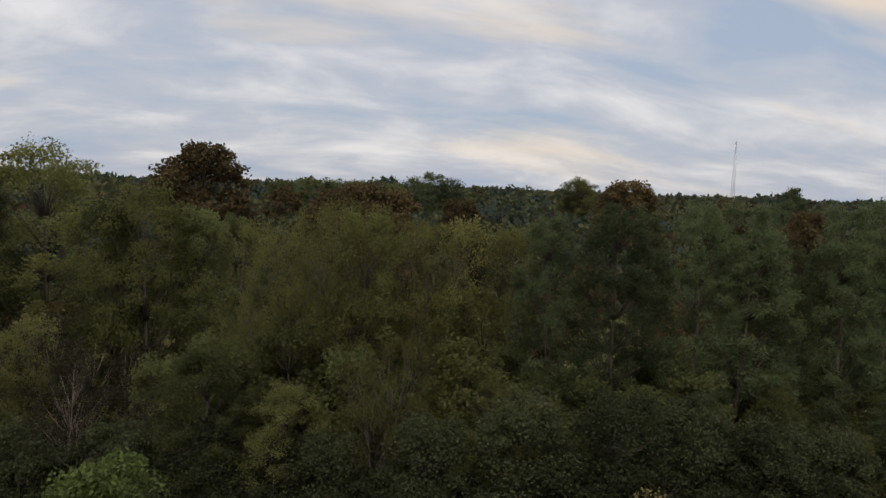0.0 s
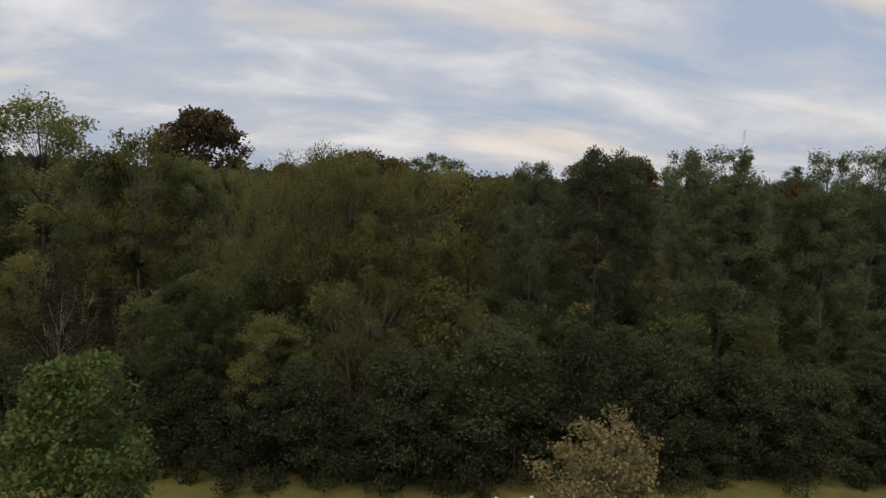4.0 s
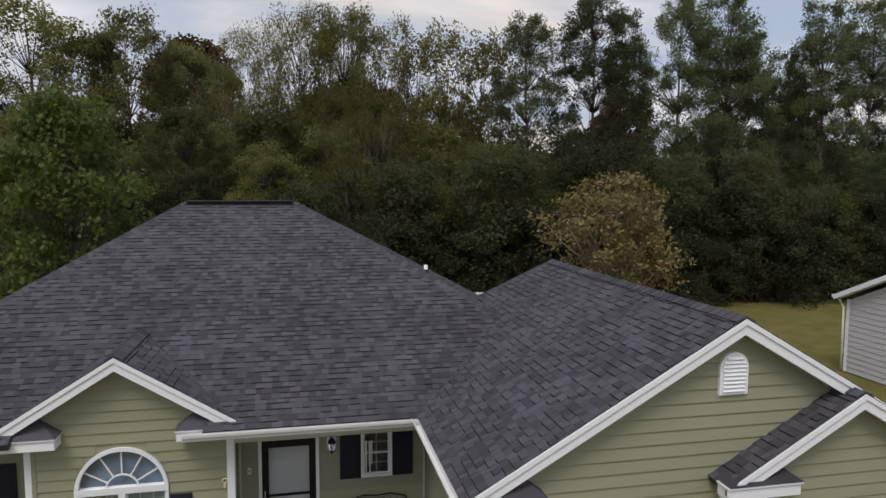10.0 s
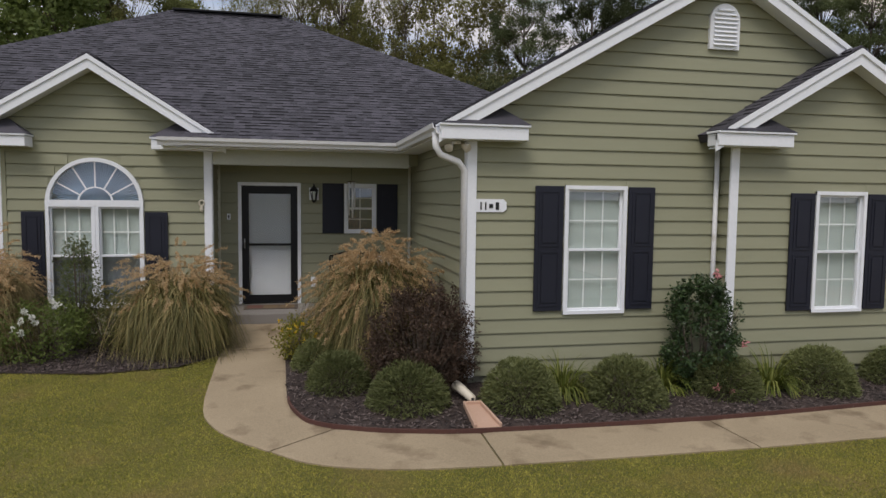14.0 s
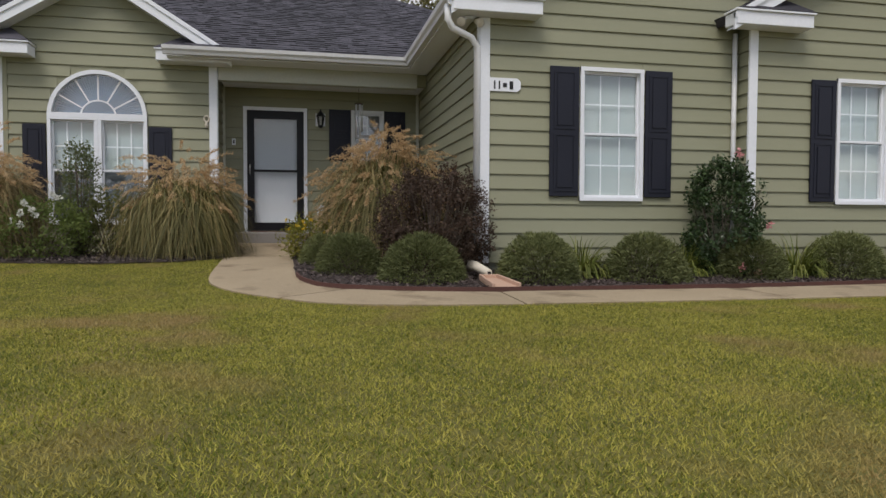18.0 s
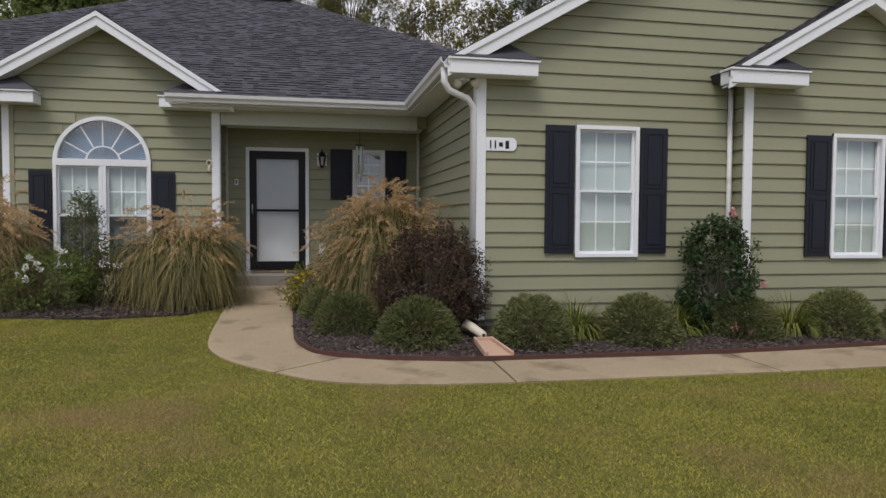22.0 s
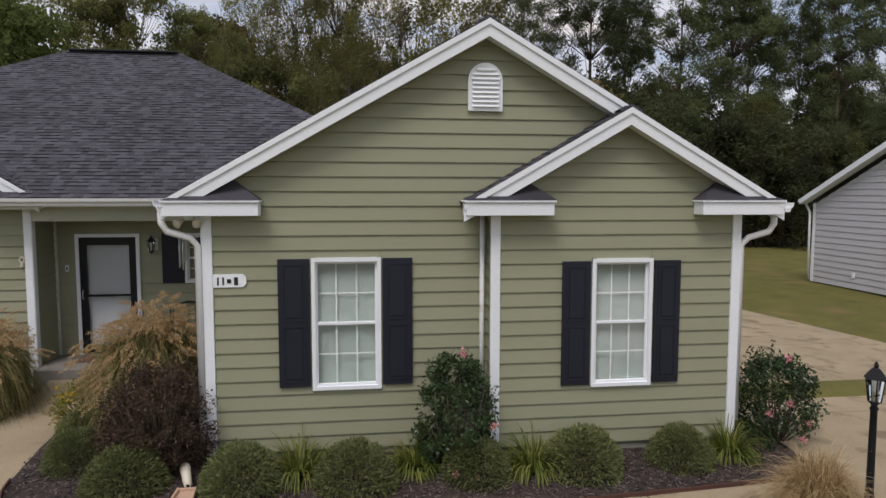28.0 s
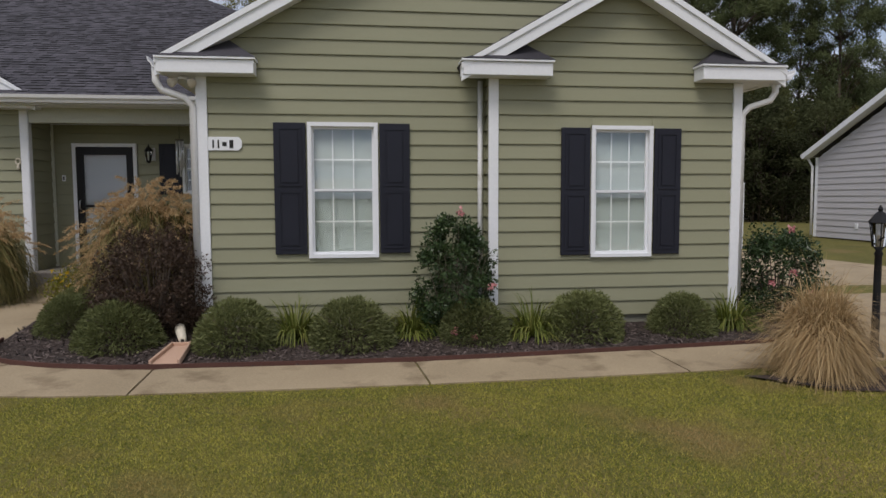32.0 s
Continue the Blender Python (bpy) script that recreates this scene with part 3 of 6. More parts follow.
def gable_trim(cx, half, front, wall_y, ze, slope, apex):
    """White rake boards, their soffits, and the boxed eave returns with a little shingled roof."""
    d = 0.21
    for s in (-1, 1):
        for (w, off, pr, nm) in ((d, 0.0, 0.0, "rake_board"), (0.07, 0.0, 0.022, "rake_mould")):
            bm = bmesh.new()
            x0 = cx + s * (half + 0.02)
            zt = ze - 0.012
            prism(bm, [(x0, front - 0.012 - pr, zt - 0.0), (cx, front - 0.012 - pr, apex - 0.012), (cx, front - 0.012 - pr, apex - 0.012 - w), (x0, front - 0.012 - pr, zt - w)], (0, 0.032 + pr, 0))
            part(nm, bm, M_TRIM, house)
        bm = bmesh.new()
        prism(bm, [(cx + s * (half - 0.02), front + 0.024, ze - 0.17), (cx, front + 0.024, apex - 0.19), (cx, front + 0.024, apex - 0.205), (cx + s * (half - 0.02), front + 0.024, ze - 0.185)], (0, wall_y - front - 0.05, 0))
        part("rake_soffit", bm, M_TRIM, house)
        xa, xb = sorted((cx + s * half, cx + s * (half - 1.08)))
        box_part("eave_return", (xa, xb, front - 0.03, wall_y - 0.02, EAVE, EAVE + 0.155), M_TRIM, house, bevel=0.006)
        box_part("return_lip", (xa - 0.02, xb + 0.02, front - 0.055, wall_y - 0.02, EAVE + 0.158, EAVE + 0.185), M_TRIM, house)
        xm = cx + s * (half - 0.76)
        xi = cx + s * (half - 1.10)
        z0 = EAVE + 0.188
        bm = bmesh.new()
        v = [bm.verts.new(q) for q in ((cx + s * (half + 0.0), front - 0.06, z0), (xi, front - 0.06, z0), (xi, wall_y - 0.02, z0), (xm, wall_y - 0.022, z0 + 0.25), (cx + s * half, wall_y - 0.022, z0 + 0.02))]
        bm.faces.new((v[0], v[1], v[3])); bm.faces.new((v[1], v[2], v[3])); bm.faces.new((v[0], v[3], v[4])); bm.faces.new((v[0], v[1], v[2], v[4])); bm.faces.new((v[2], v[3], v[4]))
        part("return_roof", bm, M_SHINGLE_P, house)


gable_trim(G1X, G1X - GL, GF, 0.0, ZE, G1S, GRZ)
gable_trim(G2X, g2h, g2f, G2Y, ZE - 0.03, G2S, g2z)
gable_trim(G0X, g0h, g0f, G0Y, ZE, G0S, g0z)


def gutter(a, b, drop=0.02):
    """K-style gutter between two points, its face outward to the right of the run."""
    a, b = Vector(a), Vector(b)
    d = (b - a).normalized()
    o = Vector((d.y, -d.x, 0))
    prof = [(0, -0.10), (0.07, -0.10), (0.085, -0.06), (0.115, -0.03), (0.125, 0.02), (0.115, 0.02), (0.105, -0.02), (0.075, -0.05), (0.06, -0.088), (0.012, -0.088), (0.012, 0.01), (0, 0.01)]
    bm = bmesh.new()
    prism(bm, [a + o * u + Vector((0, 0, w)) for u, w in prof], b - a)
    return part("gutter", bm, M_GUTTER, house)


gutter((-4.14, HF + 0.02, ZE - 0.02), (GL, HF + 0.02, ZE - 0.02))
gutter((GL + 0.02, HF - 0.0, ZE - 0.02), (GL + 0.02, GF + 0.0, ZE - 0.02))
gutter((HL, HF + 0.02, ZE - 0.02), (G0X - g0h, HF + 0.02, ZE - 0.02))
gutter((GR - 0.02, G2Y - 0.2, ZE - 0.05), (GR - 0.02, 8.3, ZE - 0.05))
gutter((HL + 0.02, HB, ZE - 0.02), (HL + 0.02, HF, ZE - 0.02))
gutter((HR - 0.02, 8.4, ZE - 0.02), (HR - 0.02, 13.2, ZE - 0.02))
# soffits
for dims in ((GL + 0.02, -0.03, GF + 0.03, 4.2), (-4.1, GL + 0.018, HF + 0.03, G0Y + 0.2), (HL + 0.03, G0X - g0h, HF + 0.03, 4.1), (R_X + 0.03, GR - 0.02, 0.0, 8.3)):
    box_part("eave_soffit", (*dims, EAVE + 0.04, EAVE + 0.06), M_TRIM, house)
# porch: beam, ceiling, slab
box_part("porch_beam", (-3.40, -0.20, G0Y - 0.03, G0Y + 0.12, 2.82, EAVE + 0.05), M_BEAM, house)
box_part("beam_end_panel", (-0.197, -0.030, G0Y + 0.02, G0Y + 0.10, 2.86, EAVE + 0.05), M_SIDING, house)
for x0, x1 in ((-3.435, -3.385), (-0.075, -0.028)):
    box_part("inside_corner_trim", (x0, x1, 4.235, 4.272, FLOOR, 2.88), M_BEAM, house)
box_part("porch_ceiling", (-3.40, -0.03, G0Y + 0.12, 4.28, 2.88, 2.90), M_TRIM, house)


def tube_part(name, path, r, mat, parent=None, seg=8, smooth=True, label=""):
    bm = bmesh.new()
    tube(bm, path, r, seg)
    return part(name, bm, mat, parent, label, smooth=smooth)


def downspout(x, y, sx, top):
    tube_part("downspout", [(x + sx * 0.42, y - 0.16, top), (x + sx * 0.42, y - 0.16, top - 0.16), (x + sx * 0.36, y - 0.15, top - 0.26), (x + sx * 0.12, y - 0.09, top - 0.34), (x + sx * 0.04, y - 0.06, top - 0.44), (x + sx * 0.04, y - 0.06, 0.30)], 0.042, M_GUTTER, house)


downspout(-0.02, 0.02, -1, 3.10)
downspout(R_X, G2Y + 0.06, 1, 3.06)
tube_part("downspout", [(3.38, -0.05, 3.02), (3.38, -0.05, 0.28)], 0.032, M_GUTTER, house)


def window_unit(name, x0, x1, z0, z1, y, cols, parent=None, blind=True, down_to=None, low_grid=True):
    """A double-hung window with frame, two sashes, muntins, panes and a blind; y is the outer wall face."""
    w = part(name, (lambda b: (box(b, x0 - 0.0, x0 + 0.048, y - 0.05, y + 0.08, z0, z1), box(b, x1 - 0.048, x1, y - 0.05, y + 0.08, z0, z1), box(b, x0, x1, y - 0.052, y + 0.08, z1 - 0.05, z1), box(b, x0, x1, y - 0.053, y + 0.08, z0, z0 + 0.045)) and b)(bmesh.new()), M_TRIM, parent or house)
    zm = (z0 + z1) / 2
    for a, b, dy, nm in ((z0 + 0.045, zm + 0.02, 0.0, "lower_sash"), (zm - 0.02, z1 - 0.05, 0.025, "upper_sash")):
        bm = bmesh.new()
        s0, s1 = x0 + 0.048, x1 - 0.048
        box(bm, s0, s0 + 0.026, y - 0.02 + dy, y + 0.02 + dy, a, b); box(bm, s1 - 0.026, s1, y - 0.02 + dy, y + 0.02 + dy, a, b)
        box(bm, s0, s1, y - 0.021 + dy, y + 0.021 + dy, a, a + 0.03); box(bm, s0, s1, y - 0.021 + dy, y + 0.021 + dy, b - 0.03, b)
        part(nm, bm, M_TRIM, w)
        bm = bmesh.new()
        for i in range(1, cols if low_grid or nm == "upper_sash" else 1):
            xm = s0 + (s1 - s0) * i / cols
            box(bm, xm - 0.009, xm + 0.009, y + 0.012 + dy, y + 0.018 + dy, a, b)
        if low_grid or nm == "upper_sash":
            box(bm, s0, s1, y + 0.0125 + dy, y + 0.0175 + dy, (a + b) / 2 - 0.009, (a + b) / 2 + 0.009)
            part("muntins", bm, M_MUNTIN, w)
        pane = box_part("pane", (s0 + 0.02, s1 - 0.02, y - 0.002 + dy, y + 0.004 + dy, a + 0.02, b - 0.02), M_GLASS, w, bevel=0)
        pane.visible_shadow = False
    if blind:
        box_part("blind", (x0 + 0.048, x1 - 0.048, y + 0.072, y + 0.076, down_to or z0 + 0.045, z1 - 0.05), M_BLIND, w, bevel=0)
    if down_to or not blind:
        box_part("dim_room", (x0 + 0.048, x1 - 0.048, y + 0.10, y + 0.105, z0 + 0.045, z1 - 0.05), M_DARKROOM, w, bevel=0)
    return w


def shutter(x0, x1, z0, z1, y):
    s = box_part("shutter", (x0, x1, y - 0.055, y - 0.029, z0, z1), M_SHUTTER, house, "black raised-panel shutter")
    zm = (z0 + z1) / 2
    for a, b in ((z0 + 0.06, zm - 0.03), (zm + 0.03, z1 - 0.06)):
        bm = bmesh.new()
        for dims in ((x0 + 0.05, x1 - 0.05, a, a + 0.02), (x0 + 0.05, x1 - 0.05, b - 0.02, b), (x0 + 0.05, x0 + 0.07, a + 0.02, b - 0.02), (x1 - 0.07, x1 - 0.05, a + 0.02, b - 0.02)):
            box(bm, dims[0], dims[1], y - 0.063, y - 0.055, dims[2], dims[3])
        box(bm, x0 + 0.095, x1 - 0.095, y - 0.066, y - 0.055, a + 0.05, b - 0.05)
        part("raised_panel", bm, M_SHUTTER, s)
    return s


window_unit("window", *W1, 0.0, 3)
shutter(0.86, 1.24, 0.90, 2.49, 0.0); shutter(2.13, 2.50, 0.90, 2.49, 0.0)
window_unit("window", *W2, G2Y, 3)
shutter(4.36, 4.73, 0.86, 2.44, G2Y); shutter(5.57, 5.92, 0.86, 2.44, G2Y)
window_unit("window", -1.24, -0.66, 1.66, 2.56, 4.3, 2, blind=False)
shutter(-1.63, -1.25, 1.66, 2.56, 4.3); shutter(-0.65, -0.27, 1.66, 2.56, 4.3)
shutter(-6.22, -5.90, 0.56, 2.04, G0Y); shutter(-4.44, -4.10, 0.56, 2.04, G0Y)
window_unit("window", -7.7, -7.3, 0.95, 2.5, 4.1, 2)
shutter(-7.28, -6.95, 0.95, 2.5, 4.1)
xm = (W0[0] + W0[1]) / 2
window_unit("window", W0[0], xm + 0.0, W0[2], 2.17, G0Y, 3, down_to=1.36, low_grid=False)
window_unit("window", xm + 0.003, W0[1], W0[2], 2.17, G0Y, 3, down_to=1.36, low_grid=False)


def fan_light(cx, z, r, y):
    bm = bmesh.new()

    def arc(r0, r1, y0, y1, n=28):
        ring = [[(cx + q * math.cos(math.pi * i / n), yy, z + q * math.sin(math.pi * i / n)) for i in range(n + 1)] for q, yy in ((r0, y0), (r1, y0), (r1, y1), (r0, y1))]
        vs = [[bm.verts.new(p) for p in rr] for rr in ring]
        for i in range(n):
            for a in range(4):
                bb = (a + 1) % 4
                bm.faces.new((vs[a][i], vs[a][i + 1], vs[bb][i + 1], vs[bb][i]))

    arc(r - 0.06, r, y - 0.052, y + 0.06)
    arc(0.24, 0.262, y - 0.012, y + 0.02)
    box(bm, cx - r, cx + r, y - 0.053, y + 0.06, z - 0.02, z + 0.05)
    for k in range(1, 6):
        a = math.pi * k / 6
        p, q = Vector((cx + 0.25 * math.cos(a), y - 0.008, z + 0.25 * math.sin(a))), Vector((cx + (r - 0.05) * math.cos(a), y - 0.008, z + (r - 0.05) * math.sin(a)))
        s = Vector((-math.sin(a), 0, math.cos(a))) * 0.010
        prism(bm, [p - s, q - s, q + s, p + s], (0, 0.02, 0))
    f = part("fanlight_window", bm, M_TRIM, house)
    bm = bmesh.new()
    prism(bm, [(cx + (r - 0.04) * math.cos(math.pi * i / 24), y + 0.004, z + 0.02 + (r - 0.06) * math.sin(math.pi * i / 24)) for i in range(25)], (0, 0.005, 0))
    part("pane", bm, M_GLASS, f).visible_shadow = False
    # pleated fan shade
    bm = bmesh.new()
    n = 96
    c = bm.verts.new((cx, y + 0.07, z + 0.02))
    vs = [bm.verts.new((cx + (r - 0.03) * math.cos(math.pi * i / n), y + (0.055 if i % 2 else 0.085), z + 0.02 + (r - 0.06) * math.sin(math.pi * i / n))) for i in range(n + 1)]
    for i in range(n):
        bm.faces.new((c, vs[i], vs[i + 1]))
    part("pleated_shade", bm, M_SHADE, f)


fan_light(xm, 2.175, 0.71, G0Y)
# gable vent
bm = bmesh.new()
vx, vz, vr = 3.41, 4.30, 0.215
pts = [(vx - vr, -0.06, vz), (vx + vr, -0.06, vz)] + [(vx + vr * math.cos(math.pi * i / 14), -0.06, vz + 0.37 + vr * math.sin(math.pi * i / 14)) for i in range(15)]
prism(bm, pts, (0, 0.055, 0))
vent = part("gable_vent", bm, M_TRIM, house, "white arched louvred gable vent")
for i in range(9):
    z = vz + 0.05 + i * 0.055
    hw = vr - 0.05 if z < vz + 0.36 else math.sqrt(max(0.001, (vr - 0.04) ** 2 - (z - vz - 0.36) ** 2))
    bm = bmesh.new()
    prism(bm, [(vx - hw, -0.062, z + 0.034), (vx + hw, -0.062, z + 0.034), (vx + hw, -0.088, z), (vx - hw, -0.088, z)], (0, 0.006, -0.006))
    part("slat", bm, M_TRIM, vent)

# front door
door = thing("front_door", "black storm door with frosted full-height glass in a white frame", "door")
DX0, DX1, DY = -3.03, -2.07, 4.3
bm = bmesh.new()
for d in ((DX0 - 0.06, DX0, FLOOR, 2.56), (DX1, DX1 + 0.06, FLOOR, 2.56)):
    box(bm, d[0], d[1], DY - 0.06, DY + 0.1, d[2], d[3])
box(bm, DX0, DX1, DY - 0.06, DY + 0.1, 2.50, 2.56)
part("door_frame", bm, M_TRIM, door)
bm = bmesh.new()
for d in ((DX0, DX0 + 0.12, FLOOR + 0.02, 2.50), (DX1 - 0.12, DX1, FLOOR + 0.02, 2.50), (DX0 + 0.12, DX1 - 0.12, 2.36, 2.50), (DX0 + 0.12, DX1 - 0.12, FLOOR + 0.02, FLOOR + 0.16), (DX0 + 0.12, DX1 - 0.12, 1.44, 1.48)):
    box(bm, d[0], d[1], DY - 0.045, DY - 0.01, d[2], d[3])
part("storm_door", bm, M_BLACK, door)
box_part("door_glass", (DX0 + 0.10, DX1 - 0.10, DY - 0.030, DY - 0.024, FLOOR + 0.12, 2.40), M_CLEAR, door, bevel=0).visible_shadow = False
box_part("inner_door", (DX0, DX1, DY + 0.04, DY + 0.08, FLOOR, 2.50), M_INNERDOOR, door, "pale grey inner door seen through the glass")
tube_part("door_handle", [(DX0 + 0.05, DY - 0.05, 1.40), (DX0 + 0.05, DY - 0.09, 1.42), (DX0 + 0.05, DY - 0.09, 1.54), (DX0 + 0.05, DY - 0.05, 1.56)], 0.012, M_STEEL, door)

# ---- walk, porch slab, beds ----
OUTER = [(-3.15, 2.0), (-3.13, 0.9), (-3.10, -0.3), (-2.95, -0.85), (-2.65, -1.28), (-2.33, -1.58), (-1.90, -1.95), (-1.18, -2.19), (-0.2, -2.27), (2.43, -2.30), (5.08, -2.22), (7.4, -2.06)]
INNER = [(-2.26, 2.0), (-2.22, 0.9), (-2.18, -0.25), (-2.08, -0.7), (-1.88, -1.02), (-1.35, -1.27), (-0.8, -1.40), (-0.2, -1.47), (2.41, -1.52), (5.02, -1.38), (7.4, -1.2)]


def smooth_line(pts, n=6):
    out = []
    for i in range(len(pts) - 1):
        p0, p1, p2, p3 = (Vector(pts[max(i - 1, 0)]), Vector(pts[i]), Vector(pts[i + 1]), Vector(pts[min(i + 2, len(pts) - 1)]))
        for k in range(n):
            t = k / n
            out.append(0.5 * (2 * p1 + (p2 - p0) * t + (2 * p0 - 5 * p1 + 4 * p2 - p3) * t * t + (3 * p1 - p0 - 3 * p2 + p3) * t ** 3))
    out.append(Vector(pts[-1]))
    return out


so, si = smooth_line(OUTER), smooth_line(INNER)
walkway = thing("walkway", "curving pale concrete front walk with cut joints", "path")
tagged(walkway, kind="structure")
def along(line, f):
    k = min(int(f), len(line) - 2)
    return line[k].lerp(line[k + 1], f - k)


def nearest(line, x, y):
    return min((k / 8 for k in range(8 * (len(line) - 1) + 1)), key=lambda f: (along(line, f) - Vector((x, y))).length)


# joints: (outer end, inner end)
CUTS = [(0.0, 0.0), (nearest(so, -2.33, -1.58), nearest(si, -1.68, -1.13)), (nearest(so, -0.2, -2.27), nearest(si, -0.2, -1.47)), (nearest(so, 2.46, -2.30), nearest(si, 2.41, -1.52)), (nearest(so, 5.10, -2.22), nearest(si, 5.02, -1.38)), (len(so) - 1.0, len(si) - 1.0)]
for (ao, ai), (bo, bi) in zip(CUTS, CUTS[1:]):
    bm = bmesh.new()
    rows = []
    for k in range(15):
        f = k / 14
        o, i = along(so, ao + (bo - ao) * f), along(si, ai + (bi - ai) * f)
        if k == 0 and ao:
            o += (along(so, ao + 0.5) - o).normalized() * 0.022; i += (along(si, ai + 0.5) - i).normalized() * 0.022
        zo, zi = gz(0, o.y) + 0.024, gz(0, i.y) + 0.026
        m = o.lerp(i, 0.04), o.lerp(i, 0.96)
        drop = 0.006 if 0 < k < 14 else 0.012
        rows.append([bm.verts.new((o.x, o.y, zo - drop)), bm.verts.new((*m[0], zo - (0.0 if 0 < k < 14 else 0.006))), bm.verts.new((*m[1], zi - (0.0 if 0 < k < 14 else 0.006))), bm.verts.new((i.x, i.y, zi - drop)), bm.verts.new((i.x, i.y, zi - 0.12)), bm.verts.new((o.x, o.y, zo - 0.12))])
    for r, q in zip(rows, rows[1:]):
        for c in range(6):
            bm.faces.new((r[c], r[(c + 1) % 6], q[(c + 1) % 6], q[c]))
    bm.faces.new(rows[0]); bm.faces.new(rows[-1][::-1])
    part("slab", bm, M_CONCRETE, walkway)
bm = bmesh.new()
box(bm, -3.42, -0.04, 3.20, 4.28, -0.1, FLOOR)
porch = tagged(part("porch_slab", bm, M_PORCH, None, bevel=0.012), "grey concrete porch floor one step above the walk", "porch", kind="structure")

bm = bmesh.new()
prism(bm, [(-3.17, 2.03, 0.092), (-2.22, 2.03, 0.092), (-2.22, 3.194, 0.235), (-3.17, 3.194, 0.235)], (0, 0, -0.3))
part("slab", bm, M_CONCRETE, walkway, bevel=0.006)

# planting beds
def bed(name, pts, lift=0.05):
    bm = bmesh.new()
    c = sum((Vector(p) for p in pts), Vector((0, 0))) / len(pts)
    vs = [bm.verts.new((p[0], p[1], gz(p[0], p[1]) + 0.012)) for p in pts]
    f = bm.faces.new(vs)
    bmesh.ops.triangulate(bm, faces=[f])
    bmesh.ops.subdivide_edges(bm, edges=list(bm.edges), cuts=3, use_grid_fill=True)
    for v in bm.verts:
        v.co.z = gz(v.co.x, v.co.y) + 0.02 + lift * noise.noise(v.co * 2.3) * 0.6
    return tagged(part(name, bm, M_MULCH, None, smooth=True), "planting bed of dark wood-chip mulch", "mulch bed", kind="structure")


bed("front_bed", [(p.x, p.y) for p in si[::3]] + [(7.6, -1.2), (7.6, -0.1), (6.9, 0.3), (0, 0.2), (-0.1, 2.9), (-2.0, 2.9)])
bed("left_bed", [(-3.25, 3.2), (-3.15, 1.7), (-3.6, 1.15), (-4.6, 1.0), (-6.0, 1.25), (-7.4, 1.45), (-9.0, 1.5), (-9.0, 3.9), (-6.5, 3.3)])

# ---- leaves and trees ----
def leaf_material(name, c0, c1, c2, rough=0.6, trans=0.3, obj=0.5, grain=0.42, patch=0.7):
    """Foliage: three tones from leaf to leaf, and a lighter or darker cast from plant to plant."""
    m = bpy.data.materials.new(name)
    m.use_nodes = True
    n, l = m.node_tree.nodes, m.node_tree.links
    b = n["Principled BSDF"]
    geo = n.new("ShaderNodeNewGeometry")
    ramp = n.new("ShaderNodeValToRGB")
    ramp.color_ramp.elements[0].color, ramp.color_ramp.elements[1].color = (*c0, 1), (*c2, 1)
    e = ramp.color_ramp.elements.new(0.55); e.color = (*c1, 1)
    nz = n.new("ShaderNodeTexNoise"); nz.inputs["Scale"].default_value = patch
    l.new(geo.outputs["Position"], nz.inputs["Vector"])
    ad = n.new("ShaderNodeMath"); ad.operation = "MULTIPLY_ADD"; ad.inputs[1].default_value = grain
    hf = n.new("ShaderNodeMath"); hf.operation = "MULTIPLY"; hf.inputs[1].default_value = 1 - grain
    l.new(geo.outputs["Random Per Island"], ad.inputs[0]); l.new(nz.outputs["Fac"], hf.inputs[0]); l.new(hf.outputs[0], ad.inputs[2])
    l.new(ad.outputs[0], ramp.inputs[0])
    oi = n.new("ShaderNodeObjectInfo")
    mr = n.new("ShaderNodeMapRange"); mr.inputs["To Min"].default_value, mr.inputs["To Max"].default_value = 1 - obj / 2, 1 + obj / 2
    l.new(oi.outputs["Random"], mr.inputs["Value"])
    sc = n.new("ShaderNodeVectorMath"); sc.operation = "SCALE"
    l.new(ramp.outputs[0], sc.inputs[0]); l.new(mr.outputs[0], sc.inputs["Scale"])
    l.new(sc.outputs[0], b.inputs["Base Color"])
    b.inputs["Roughness"].default_value = rough
    b.inputs["Specular IOR Level"].default_value = 0.15 if rough > 0.75 else 0.3
    tr = n.new("ShaderNodeBsdfTranslucent"); ms = n.new("ShaderNodeMixShader"); ms.inputs[0].default_value = trans
    l.new(sc.outputs[0], tr.inputs["Color"]); l.new(b.outputs[0], ms.inputs[1]); l.new(tr.outputs[0], ms.inputs[2])
    l.new(ms.outputs[0], n["Material Output"].inputs["Surface"])
    return m


L_OLIVE = leaf_material("olive_leaves", (0.079, 0.088, 0.030), (0.180, 0.180, 0.063), (0.309, 0.288, 0.103), 0.8, 0.68, obj=0.8, grain=0.18)
L_GREEN = leaf_material("green_leaves", (0.069, 0.083, 0.034), (0.146, 0.157, 0.059), (0.253, 0.250, 0.095), 0.8, 0.68, obj=0.8, grain=0.18)
L_BRIGHT = leaf_material("bright_green_leaves", (0.062, 0.088, 0.022), (0.132, 0.172, 0.044), (0.230, 0.265, 0.076), 0.7, 0.45)
# greens darkened to carry the shade at the foot of the woods
L_SHADED = leaf_material("shaded_undergrowth_leaves", (0.036, 0.043, 0.021), (0.074, 0.083, 0.038), (0.127, 0.133, 0.062), 0.85, 0.5, obj=0.8, grain=0.18)
L_WILLOW = leaf_material("pale_olive_leaves", (0.102, 0.099, 0.034), (0.198, 0.186, 0.062), (0.319, 0.287, 0.108), 0.8, 0.65, obj=0.8, grain=0.18)
L_PINE = leaf_material("pine_needles", (0.061, 0.078, 0.037), (0.117, 0.139, 0.063), (0.196, 0.218, 0.097), 0.8, 0.6, obj=0.8, grain=0.18)
